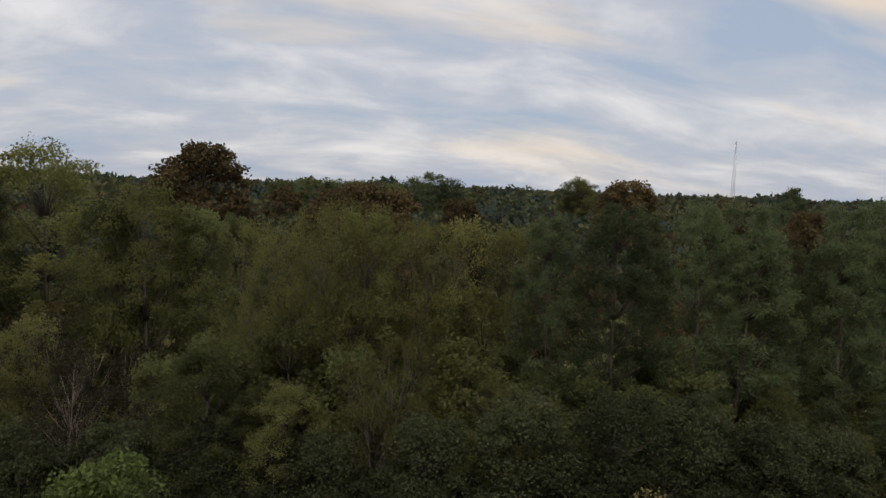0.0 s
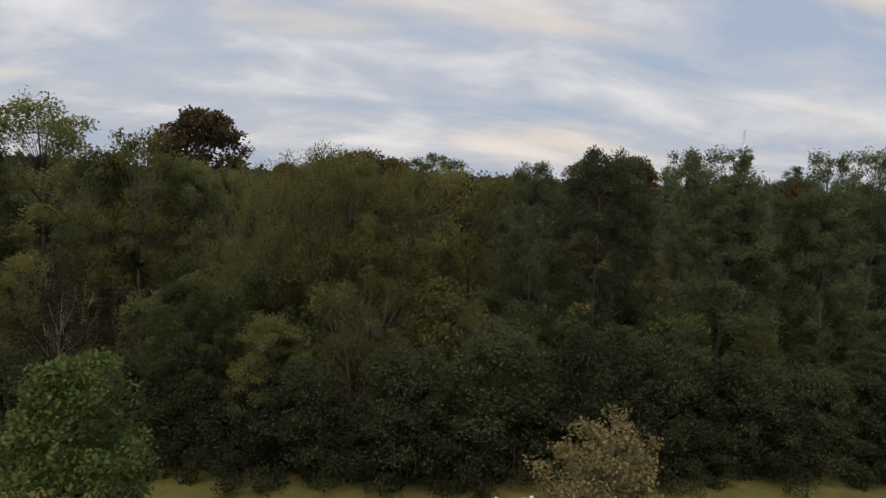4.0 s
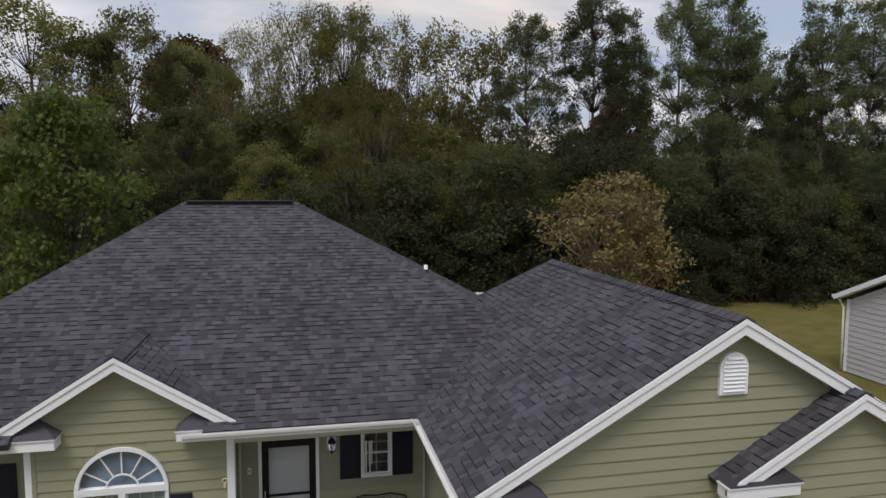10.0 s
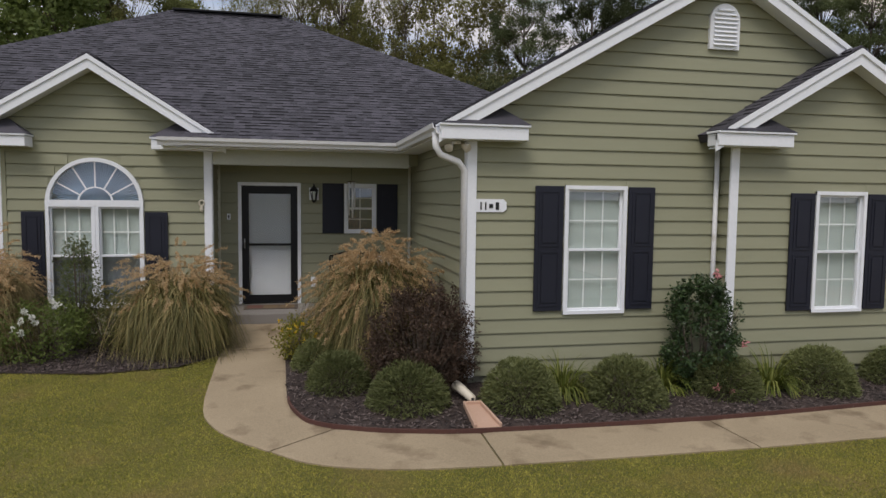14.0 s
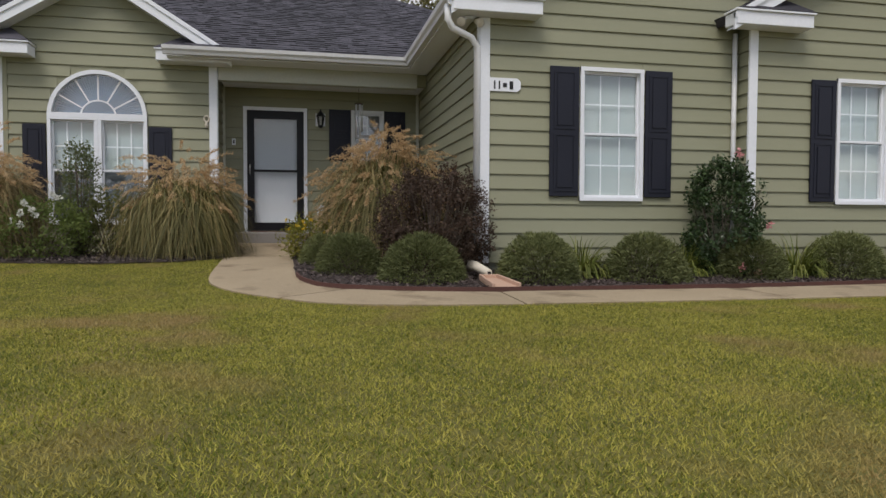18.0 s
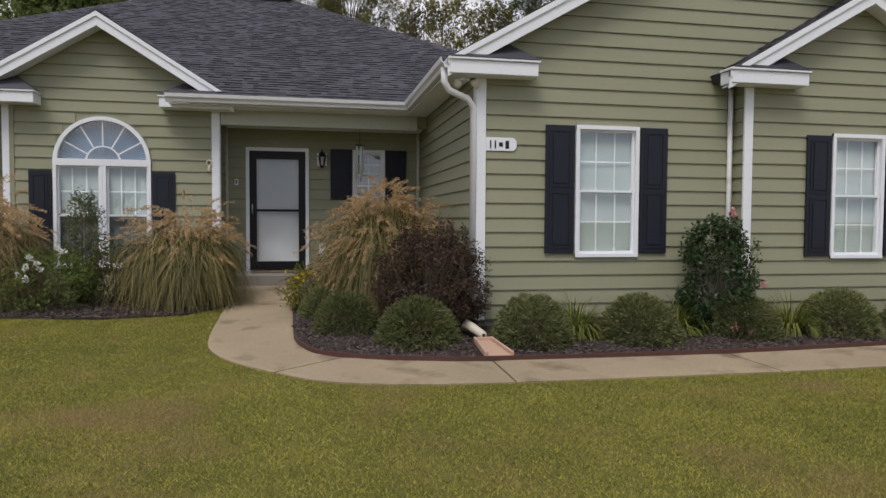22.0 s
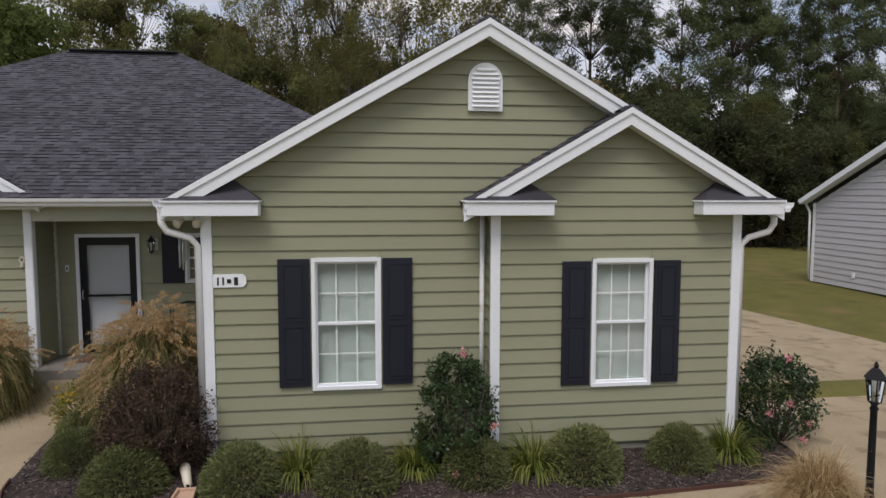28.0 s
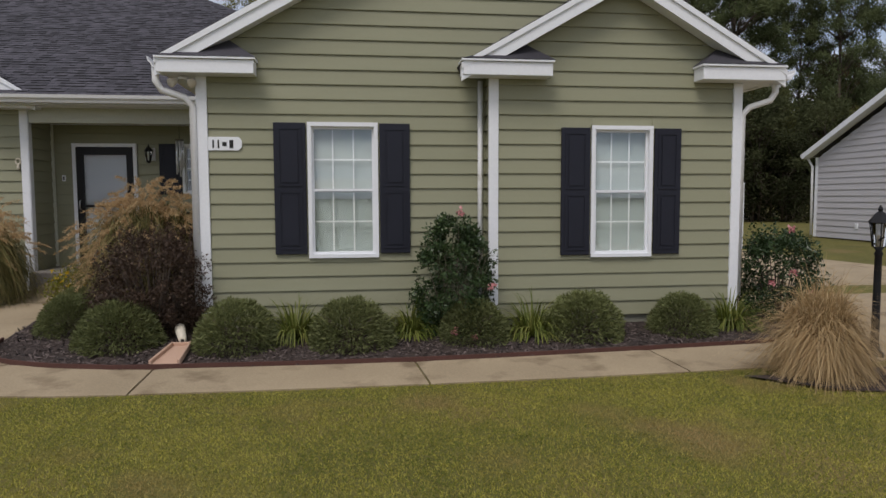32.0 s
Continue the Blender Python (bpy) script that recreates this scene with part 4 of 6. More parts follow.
L_RUST = leaf_material("rust_leaves", (0.055, 0.041, 0.019), (0.112, 0.080, 0.035), (0.175, 0.128, 0.058), 0.8, 0.3, obj=0.6, grain=0.18)
L_BROWN = leaf_material("dull_brown_green_leaves", (0.024, 0.022, 0.012), (0.054, 0.046, 0.025), (0.094, 0.077, 0.042), 0.85, 0.35, obj=0.7, grain=0.18)
F_PINE = leaf_material("far_pine_crowns", (0.029, 0.039, 0.031), (0.055, 0.070, 0.052), (0.091, 0.107, 0.073), 0.9, 0.3, grain=0.30, patch=0.05)
F_GREEN = leaf_material("far_green_crowns", (0.039, 0.049, 0.026), (0.078, 0.088, 0.044), (0.130, 0.135, 0.065), 0.9, 0.3, grain=0.30, patch=0.05)
F_OLIVE = leaf_material("far_olive_crowns", (0.040, 0.040, 0.020), (0.080, 0.078, 0.036), (0.125, 0.118, 0.054), 0.9, 0.3, grain=0.30, patch=0.05)
F_RUST = leaf_material("far_rust_crowns", (0.044, 0.029, 0.016), (0.086, 0.056, 0.030), (0.130, 0.088, 0.046), 0.9, 0.3, grain=0.30, patch=0.05)
L_MYRTLE = leaf_material("yellowing_myrtle_leaves", (0.076, 0.067, 0.024), (0.176, 0.140, 0.055), (0.305, 0.229, 0.101))
L_BOX = leaf_material("clipped_shrub_leaves", (0.060, 0.072, 0.025), (0.152, 0.170, 0.064), (0.295, 0.312, 0.128), obj=0.2)
L_CAMELLIA = leaf_material("glossy_dark_leaves", (0.016, 0.034, 0.014), (0.037, 0.064, 0.022), (0.086, 0.124, 0.045), rough=0.35, trans=0.15, obj=0.2)
L_BURG = leaf_material("burgundy_leaves", (0.028, 0.019, 0.013), (0.075, 0.047, 0.032), (0.160, 0.104, 0.068), obj=0.1, grain=0.6)
L_STRAP = leaf_material("strap_leaves", (0.055, 0.080, 0.014), (0.145, 0.175, 0.030), (0.290, 0.285, 0.078), obj=0.25, grain=0.75)
L_GRASS = leaf_material("ornamental_grass_blades", (0.058, 0.060, 0.020), (0.170, 0.155, 0.052), (0.460, 0.355, 0.165), obj=0.2, grain=0.78)
L_DRYGRASS = leaf_material("half_dry_grass_blades", (0.110, 0.090, 0.035), (0.240, 0.190, 0.085), (0.400, 0.320, 0.165), obj=0.2)
L_PLUME = leaf_material("tawny_plumes", (0.400, 0.275, 0.140), (0.620, 0.450, 0.255), (0.800, 0.645, 0.420), trans=0.5, obj=0.1)
L_STRAW = leaf_material("straw_grass_blades", (0.190, 0.125, 0.055), (0.520, 0.375, 0.195), (0.820, 0.650, 0.400), trans=0.35, obj=0.1)
L_FROND = leaf_material("yellow_green_fronds", (0.080, 0.100, 0.014), (0.170, 0.170, 0.022), (0.300, 0.230, 0.040), obj=0.1)
L_PINK = leaf_material("pink_petals", (0.50, 0.18, 0.20), (0.66, 0.30, 0.31), (0.80, 0.45, 0.44), trans=0.3, obj=0.1)
L_WHITE = leaf_material("white_petals", (0.62, 0.62, 0.55), (0.75, 0.75, 0.70), (0.85, 0.85, 0.80), trans=0.3, obj=0.1)
L_YELLOW = leaf_material("yellow_petals", (0.55, 0.36, 0.02), (0.70, 0.48, 0.03), (0.80, 0.58, 0.06), trans=0.3, obj=0.1)


def units(rng, n):
    v = rng.normal(size=(n, 3))
    return v / np.linalg.norm(v, axis=1)[:, None]


def quick_mesh(name, co, size, mat):
    """A mesh of loose faces with size corners each, from an array of corners."""
    me = bpy.data.meshes.new(name)
    n = len(co)
    f = n // size
    me.vertices.add(n); me.vertices.foreach_set("co", co.astype(np.float32).ravel())
    me.loops.add(n); me.loops.foreach_set("vertex_index", np.arange(n, dtype=np.int32))
    me.polygons.add(f)
    me.polygons.foreach_set("loop_start", np.arange(0, n, size, dtype=np.int32))
    me.update(calc_edges=True)
    me.materials.append(mat)
    return me


def leaf_mesh(name, at, length, width, mat, rng, lean=None):
    """Pointed leaves at the given places; lean: a direction that they tend to."""
    n = len(at)
    a = units(rng, n)
    if lean is not None:
        a = a + lean
        a /= np.linalg.norm(a, axis=1)[:, None]
    b = np.cross(a, units(rng, n))
    b /= np.linalg.norm(b, axis=1)[:, None] + 1e-9
    ln = (length * rng.uniform(0.6, 1.3, n))[:, None]
    wd = (width * rng.uniform(0.6, 1.3, n))[:, None]
    nrm = np.cross(a, b)
    co = np.stack([at, at + a * ln * 0.45 + b * wd / 2 + nrm * wd * 0.15, at + a * ln, at + a * ln * 0.45 - b * wd / 2 + nrm * wd * 0.15], 1).reshape(-1, 3)
    return quick_mesh(name, co, 4, mat)


def limbs_mesh(name, runs, mat):
    """Trunk and limbs as tapered tubes in one mesh."""
    bm = bmesh.new()
    for path, radii, seg in runs:
        tube(bm, path, radii, seg)
    bmesh.ops.recalc_face_normals(bm, faces=bm.faces)
    me = bpy.data.meshes.new(name)
    bm.to_mesh(me); bm.free()
    me.polygons.foreach_set("use_smooth", [True] * len(me.polygons))
    me.materials.append(mat)
    return me


def grow(seed, h, radius, base, clumps, leaves, leaf_len, leaf_w, leaf_mat, kind="broad", bark=None, trunk_r=0.2, stems=1, clump_r=1.2):
    """Meshes of a tree: trunk with limbs, and a crown of leaf clumps round the limb ends."""
    rng = np.random.default_rng(seed)
    runs, ends = [], []
    for s in range(stems):
        lean = rng.normal(size=2) * (0.03 * h if stems == 1 else 0.09 * h)
        foot = rng.normal(size=2) * (0.0 if stems == 1 else 0.18)
        axis = [Vector((foot[0] + lean[0] * t + 0.15 * math.sin(5 * t + seed + s), foot[1] + lean[1] * t + 0.15 * math.cos(4 * t + s), -0.2 + (h * 0.97 + 0.2) * t)) for t in np.linspace(0, 1, 9)]
        runs.append((axis, [trunk_r * (1 - 0.93 * t) / (1 if stems == 1 else 1.5) for t in np.linspace(0, 1, 9)], 7))
        for k in range(clumps // stems):
            f = rng.random() ** (0.95 if kind == "pine" else 0.9)
            z = base + (h - base) * f
            if kind == "pine":
                r = radius * (0.30 + 0.72 * math.sin(math.pi * (0.30 + 0.66 * f)))
            elif kind == "willow":
                r = radius * (0.30 + 0.75 * math.sin(math.pi * (0.18 + 0.70 * f)))
            elif kind == "round":
                r = radius * math.sqrt(max(0.06, 1 - ((f - 0.46) / 0.56) ** 2))
            elif kind == "bush":
                r = radius * math.sqrt(max(0.05, 1 - (0.9 * f) ** 2))
            else:
                r = radius * math.sin(math.pi * (0.16 + 0.76 * f)) ** 0.7
            r *= 0.25 + 0.75 * rng.random() ** 0.5
            th = rng.random() * 2 * math.pi
            i = min(8, max(1, int(9 * z / h)))
            c = Vector((axis[i].x * 0.7 + r * math.cos(th), axis[i].y * 0.7 + r * math.sin(th), z))
            ends.append(c)
            q = axis[max(0, i - (1 if kind == "pine" else 2))]
            mid = q.lerp(c, 0.55) + Vector((0, 0, (-0.10 if kind != "pine" else 0.05) * r))
            runs.append(([q, mid, c], [max(0.015, trunk_r * (0.12 if kind == "pine" else 0.2)), 0.014 + 0.004 * r, 0.006], 4))
    per = max(1, leaves // len(ends))
    pts = []
    flat = {"pine": 0.75, "willow": 1.3, "bush": 0.8}.get(kind, 0.75)
    for c in ends:
        cr = clump_r * rng.uniform(0.6, 1.35)
        d = units(rng, per) * (cr * rng.random(per) ** 0.5)[:, None]
        d[:, 2] *= flat
        pts.append(np.array(c)[None] + d)
    at = np.concatenate(pts)
    at[:, 2] = np.maximum(at[:, 2], 0.1)
    lean = {"willow": np.array([0, 0, 0.9]), "pine": np.array([0, 0, 0.35])}.get(kind, np.array([0, 0, 0.0]))
    return limbs_mesh("trunk", runs, bark or M_BARK), leaf_mesh("crown", at, leaf_len, leaf_w, leaf_mat, rng, lean)


def plant(name, meshes, label, category, group="", names=("trunk", "crown")):
    t = thing(name, label, category, group)
    for nm, me in zip(names, meshes):
        ob = new(nm, me)
        ob.parent = t
    return t


KINDS = {
    "oak": (grow(11, 18, 4.6, 3.5, 120, 19000, 0.23, 0.14, L_OLIVE, trunk_r=0.24, clump_r=1.0), "tall olive-green broadleaf tree at the edge of the woods"),
    "gum": (grow(12, 18, 4.0, 4.0, 120, 19000, 0.23, 0.14, L_GREEN, trunk_r=0.24, clump_r=0.95), "tall dark green broadleaf tree in the woods"),
    "willow": (grow(13, 19, 4.4, 4.0, 130, 19000, 0.24, 0.075, L_WILLOW, "willow", M_BARK, 0.2, 4, 0.95), "tall feathery pale olive tree with thin upright twigs"),
    "pine": (grow(14, 20, 3.0, 6.0, 150, 27000, 0.27, 0.075, L_PINE, "pine", None, 0.22, 1, 0.70), "tall dark green pine with a bare trunk"),
    "pine_wide": (grow(15, 20, 3.4, 6.5, 140, 25000, 0.27, 0.075, L_PINE, "pine", None, 0.24, 1, 0.74), "tall dark green pine with a wide open crown"),
    "rust": (grow(16, 17, 4.2, 5.0, 130, 17000, 0.36, 0.24, L_RUST, "round", trunk_r=0.22, clump_r=1.0), "tall tree with rust-brown autumn leaves"),
    "oak_far": (grow(18, 18, 4.6, 4.0, 60, 5200, 0.48, 0.30, L_OLIVE, trunk_r=0.24, clump_r=1.3), "olive broadleaf tree deep in the woods"),
    "gum_far": (grow(19, 18, 4.2, 4.0, 60, 5200, 0.48, 0.30, L_GREEN, trunk_r=0.24, clump_r=1.3), "green broadleaf tree deep in the woods"),
    "pine_far": (grow(20, 20, 3.6, 5.0, 60, 5200, 0.52, 0.17, L_PINE, "pine", None, 0.22, 1, 1.1), "dark pine deep in the woods"),
    "brown": (grow(21, 16, 3.6, 3.0, 100, 9000, 0.24, 0.14, L_BROWN, "broad", M_PALEBARK, 0.16, 2, 0.9), "dull brown-green broadleaf tree with bare pale twigs"),
    "thin": (grow(17, 17, 2.6, 4.5, 66, 6500, 0.26, 0.12, L_WILLOW, "willow", M_BARK, 0.14, 3, 0.75), "slender half-bare tree with pale leaves"),
}
BUSHES = [grow(31, 4.6, 2.4, 0.3, 60, 9000, 0.17, 0.10, L_SHADED, "bush", None, 0.06, 3, 0.68), grow(32, 5.5, 2.2, 0.3, 60, 9000, 0.17, 0.10, L_SHADED, "bush", None, 0.06, 3, 0.68), grow(33, 7.5, 2.3, 0.6, 70, 9500, 0.18, 0.10, L_SHADED, "bush", None, 0.08, 2, 0.75)]
protos = {}
for k, (ms, lab) in KINDS.items():
    protos[k] = plant("tree", ms, lab, "tree", "trees of the woods")
bush_protos = [plant("bush", ms, "dense undergrowth bush in shade-darkened green at the foot of the woods", "bush", "undergrowth along the woods", ("branchwork", "crown")) for ms in BUSHES]
H0 = {"oak": 18, "gum": 18, "willow": 19, "pine": 20, "pine_wide": 20, "rust": 17, "brown": 16, "thin": 17, "oak_far": 18, "gum_far": 18, "pine_far": 20}
used = set()


def set_tree(kind, x, y, top, wide=1.0, rng=RNG):
    s = (top - 1.1 - gz(x, y)) / H0[kind]
    m = Matrix.Translation((x, y, gz(x, y))) @ Matrix.Rotation(rng.random() * 6.283, 4, "Z") @ Matrix.Diagonal((s * wide, s * wide, s, 1))
    if kind not in used:
        used.add(kind)
        protos[kind].matrix_basis = m
        return protos[kind]
    return copy_thing(protos[kind], m @ Matrix.Diagonal([1 / c for c in protos[kind].scale] + [1]))


def edge(x):
    """How far back the woods begin."""
    return 33.0 + 0.25 * (-10 - x) if x < -10 else 31.0 - 0.20 * x if x < 8 else 29.4 - 0.08 * min(x - 8, 32.0)


# the trees of the skyline
for kind, x, y, top, wide in (("oak", -25.6, 60, 23.2, 1.15), ("pine", -30.5, 58, 21.5, 1.2), ("oak", -13.8, 45, 20.0, 0.85), ("gum", -16.8, 46, 18.6, 0.8), ("rust", -15.3, 84, 24.9, 1.05), ("gum", -10.6, 47, 18.3, 0.85), ("gum", -8.8, 56, 17.6, 0.7), ("willow", -4.9, 38, 17.5, 0.8), ("willow", -2.9, 37, 18.5, 0.8), ("willow", -1.2, 36.5, 19.1, 0.85), ("oak", 0.9, 36, 18.8, 0.72),
                              ("willow", 3.1, 38, 17.9, 0.8), ("thin", 5.6, 40, 17.7, 1.1), ("thin", 7.4, 39, 18.0, 1.1), ("thin", 10.0, 39, 17.5, 1.1), ("thin", 11.2, 38, 17.5, 0.9), ("pine_wide", 12.8, 34.4, 18.8, 0.95), ("pine_wide", 16.7, 33.4, 19.8, 0.95), ("pine", 19.2, 34, 19.2, 0.8), ("pine_wide", 21.4, 32.5, 19.9, 0.85), ("pine", 24.5, 31.5, 20.0, 1.15),
                              ("pine", 26.4, 33, 17.6, 0.9), ("pine", 30.2, 33, 17.0, 0.9), ("pine", 32.3, 31.7, 20.1, 0.95), ("pine", 35.4, 31.7, 20.4, 1.0), ("pine_wide", 39.0, 32, 19.8, 1.0), ("oak", -34.0, 62, 20.0, 1.0), ("pine", 101.0, 120, 23.0, 1.2), ("oak", 87.0, 200, 24.5, 1.4)):
    far = 1.085 if y < 50 else 1.0
    set_tree(kind, -2.2 + (x + 2.2) * far, -8 + (y + 8) * far, 4.9 + (top - 4.9) * far - (0.0 if y < 50 else -1.1), wide)
# crowns that stand out before the horizon: bearing and rise of the top from the woods' middle, distance, width
for kind, sx, sz, d, wide in (("pine_far", 0.155, 0.008, 190, 1.5), ("pine_far", 0.178, 0.016, 186, 1.6), ("pine_far", 0.204, 0.019, 190, 1.6), ("pine_far", 0.228, 0.016, 188, 1.5), ("gum_far", 0.138, 0.000, 180, 1.3), ("gum_far", 0.435, 0.019, 210, 0.9), ("pine_far", 0.412, 0.013, 212, 0.9),
                              ("gum_far", -0.022, 0.000, 260, 1.6), ("pine_far", 0.008, 0.003, 262, 1.7), ("gum_far", 0.034, 0.005, 258, 1.7), ("pine_far", 0.060, 0.006, 260, 1.7), ("gum_far", 0.088, 0.004, 262, 1.7), ("rust", 0.523, 0.014, 118, 1.15), ("rust", 0.500, 0.004, 122, 0.9), ("rust", 0.053, -0.016, 92, 0.95),
                              ("rust", 0.098, -0.005, 94, 1.1), ("rust", 0.142, -0.013, 93, 0.95), ("rust", -0.015, -0.011, 145, 0.9), ("rust", 0.244, -0.023, 108, 0.9), ("rust", 0.703, -0.012, 106, 0.8), ("rust", 0.860, -0.030, 76, 0.7), ("pine_far", 0.640, -0.004, 130, 1.2), ("pine_far", 0.800, -0.006, 120, 1.2)):
    set_tree(kind, -3.8 + sx * d, -6.1 + d, 22.3 + sz * d, wide)
# the rest of the woods, lower than the skyline in front, denser behind
rw = random.Random(21)
for dy, lo, hi, gap, kinds in ((1.6, 8.5, 12.5, 4.2, ("oak", "gum", "oak", "willow")), (5.0, 9.5, 13.0, 4.0, ("oak_far", "gum_far", "thin", "oak_far", "gum_far")), (9.0, 10, 13.0, 4.4, ("oak_far", "gum_far", "pine_far", "oak_far")), (19.0, 10.0, 12.0, 5.5, ("oak_far", "gum_far", "pine_far", "oak_far", "rust", "pine_far")),
                                                (14.0, 10.0, 12.5, 7.0, ("willow", "oak_far", "gum_far")), (30.0, 10.5, 13.0, 6.5, ("oak_far", "pine_far", "rust", "gum_far")), (44.0, 12, 15.0, 8.0, ("oak_far", "pine_far", "rust", "gum_far"))):
    x = -34.0 - 0.45 * dy
    while x < 46 + 0.7 * dy:
        k = rw.choice(kinds)
        if x > 14 and dy < 20:
            k = rw.choice(("gum", "pine", "gum", "oak") if dy < 3 else ("pine", "pine_far", "pine_wide", "gum_far") if dy == 14 else ("gum_far", "pine_far", "gum_far", "oak_far"))
        if x < -11 and dy < 12:
            k = rw.choice(("brown", "brown", "gum_far", "brown", "thin"))
        low = 0.80 if x > 13 and dy < 20 else 0.95 if x > 4 and dy < 32 else 1.0
        set_tree(k, x, edge(x) + dy + rw.uniform(-1.3, 1.3), low * rw.uniform(lo, hi), rw.uniform(0.9, 1.2) * (1.25 if k.startswith("pine") else 1.0), rw)
        x += gap * rw.uniform(0.75, 1.25)
x, n = -36.0, 0
while x < 48:
    pr = bush_protos[n % 3]
    y, s = edge(x) + rw.uniform(-1.2, 0.8), rw.uniform(0.75, 1.25)
    m = Matrix.Translation((x, y, gz(x, y))) @ Matrix.Rotation(rw.random() * 6.28, 4, "Z") @ Matrix.Diagonal((s * 1.1, s * 1.1, s, 1))
    if n < 3:
        bush_protos[n].matrix_basis = m
    else:
        copy_thing(pr, m @ Matrix.Diagonal([1 / c for c in pr.scale] + [1]))
    n += 1
    x += 1.7 * rw.uniform(0.7, 1.3)
# far woods to the horizon
rng = np.random.default_rng(5)
pts = []
for i in range(4800):
    d = 105 * (11.0 ** rng.random())
    th = rng.uniform(-0.85, 0.85)
    x, y = d * math.sin(th) + 5, d * math.cos(th)
    top = gz(x, y) + 10.0 + 3.5 * rng.random() + (3.5 if rng.random() < 0.08 else 0.0) + 2.5 * noise.noise(Vector((x * 0.014, y * 0.014, 2.0))) + min(d, 420) / 420 * (6.5 * noise.noise(Vector((th * 15, 0.3, 4.0))) + 5.0 * noise.noise(Vector((th * 48, 1.7, 9.0))))
    n = 110 if d < 230 else 60 if d < 450 else 30
    p = units(rng, n) * np.array([4.4, 4.4, 5.0]) * rng.uniform(0.75, 1.25) * (rng.random(n) ** 0.35)[:, None] + np.array([x, y, top - 5.0])
    pts.append(p)
for i in range(700):
    th, d = rng.uniform(-0.85, 0.85), rng.uniform(1100, 1500)
    x, y = d * math.sin(th) + 5, d * math.cos(th)
    pts.append(units(rng, 34) * np.array([9, 9, 5.0]) + np.array([x, y, gz(x, y) + 8.5 + 5.0 * noise.noise(Vector((th * 20, 0.3, 1.0)))]))
far = np.concatenate(pts)
mix = np.array([0.5 + 0.9 * noise.noise(Vector((p[0, 0] * 0.02, p[0, 1] * 0.02, 7.0))) for p in pts])
tree_id = np.repeat(np.clip(0.55 * mix + 0.45 * rng.random(len(pts)), 0, 1), [len(p) for p in pts])
for lo, hi, mt, lb in ((0, 0.42, F_PINE, "distant dark pine woods up to the horizon"), (0.42, 0.62, F_GREEN, "distant green woods up to the horizon"), (0.62, 0.80, F_OLIVE, "distant olive woods up to the horizon"), (0.80, 1.01, F_RUST, "distant rust-coloured trees among the woods")):
    q = far[(tree_id >= lo) & (tree_id < hi)]
    tagged(new("far_woods", leaf_mesh("far_woods", q, 0.75 + 0.0055 * np.hypot(q[:, 0], q[:, 1]), 0.55 + 0.0050 * np.hypot(q[:, 0], q[:, 1]), mt, rng)), lb, "woods", kind="stuff")

# radio mast far beyond the woods
mast = thing("radio_mast", "thin grey lattice radio mast beyond the woods", "radio mast", at=(297, 418, 0))
for k in range(3):
    a = 2 * math.pi * k / 3
    tube_part("leg", [(1.6 * math.cos(a), 1.6 * math.sin(a), 0), (0.5 * math.cos(a), 0.5 * math.sin(a), 52)], 0.09, M_STEEL, mast, 4)
    bm = bmesh.new()
    for j in range(20):
        z0, z1 = 2.6 * j, 2.6 * (j + 1)
        r0, r1 = 1.6 - 1.1 * z0 / 52, 1.6 - 1.1 * z1 / 52
        b = a + 2 * math.pi / 3
        tube(bm, [(r0 * math.cos(a), r0 * math.sin(a), z0), (r1 * math.cos(b), r1 * math.sin(b), z1)], 0.045, 4)
    part("bracing", bm, M_STEEL, mast)

mast.scale = (1.16, 1.16, 1.16)

# ---- garden trees ----
poplar = plant("garden_tree", grow(41, 10.0, 2.75, 0.7, 150, 20000, 0.20, 0.15, L_BRIGHT, "round", None, 0.16, 1, 0.75), "round-headed bright green broadleaf tree beside the fence", "tree")
poplar.matrix_basis = pose(-10.4, 19.8, 0.17)
myrtle = plant("garden_tree", grow(42, 6.7, 2.45, 2.0, 110, 9500, 0.16, 0.11, L_MYRTLE, "broad", M_PALEBARK, 0.10, 5, 0.55), "multi-stemmed crape myrtle with yellowing leaves and pale trunks", "tree")
myrtle.matrix_basis = pose(10.4, 18.4, 0.17) @ Matrix.Diagonal((1.16, 1.16, 1.08, 1))


# ---- shrubs and flowers round the house ----
def shell(rng, n, rx, ry, rz, lump=0.10):
    """Places in the outer skin of a lumpy mound."""
    d = units(rng, n)
    d[:, 2] = np.abs(d[:, 2]) * 1.0 - 0.15
    r = 1 - 0.35 * rng.random(n) ** 2 + lump * np.array([noise.noise(Vector(v) * 3.1 + Vector((rx * 9, 0, 0))) for v in d])
    return d * r[:, None] * np.array([rx, ry, rz]) + np.array([0, 0, 0.15 * rz]), d


def mound(seed, r, h):
    rng = np.random.default_rng(seed)
    p, d = shell(rng, 7500, r, r, h)
    q = units(rng, 500) * np.array([r, r, h]) * 0.6 + np.array([0, 0, 0.35 * h])
    twigs = [([(0, 0, -0.05), (0.3 * r * math.cos(a), 0.3 * r * math.sin(a), 0.35 * h), (0.75 * r * math.cos(a), 0.75 * r * math.sin(a), 0.7 * h)], [0.015, 0.01, 0.004], 4) for a in np.linspace(0, 6.0, 9)]
    at = np.concatenate([p, q]); at[:, 2] = np.maximum(at[:, 2], 0.0)
    lean = np.concatenate([d * 1.6, np.zeros((500, 3))])
    return limbs_mesh("branchwork", twigs, M_BARK), leaf_mesh("foliage", at, 0.060, 0.014, L_BOX, rng, lean)


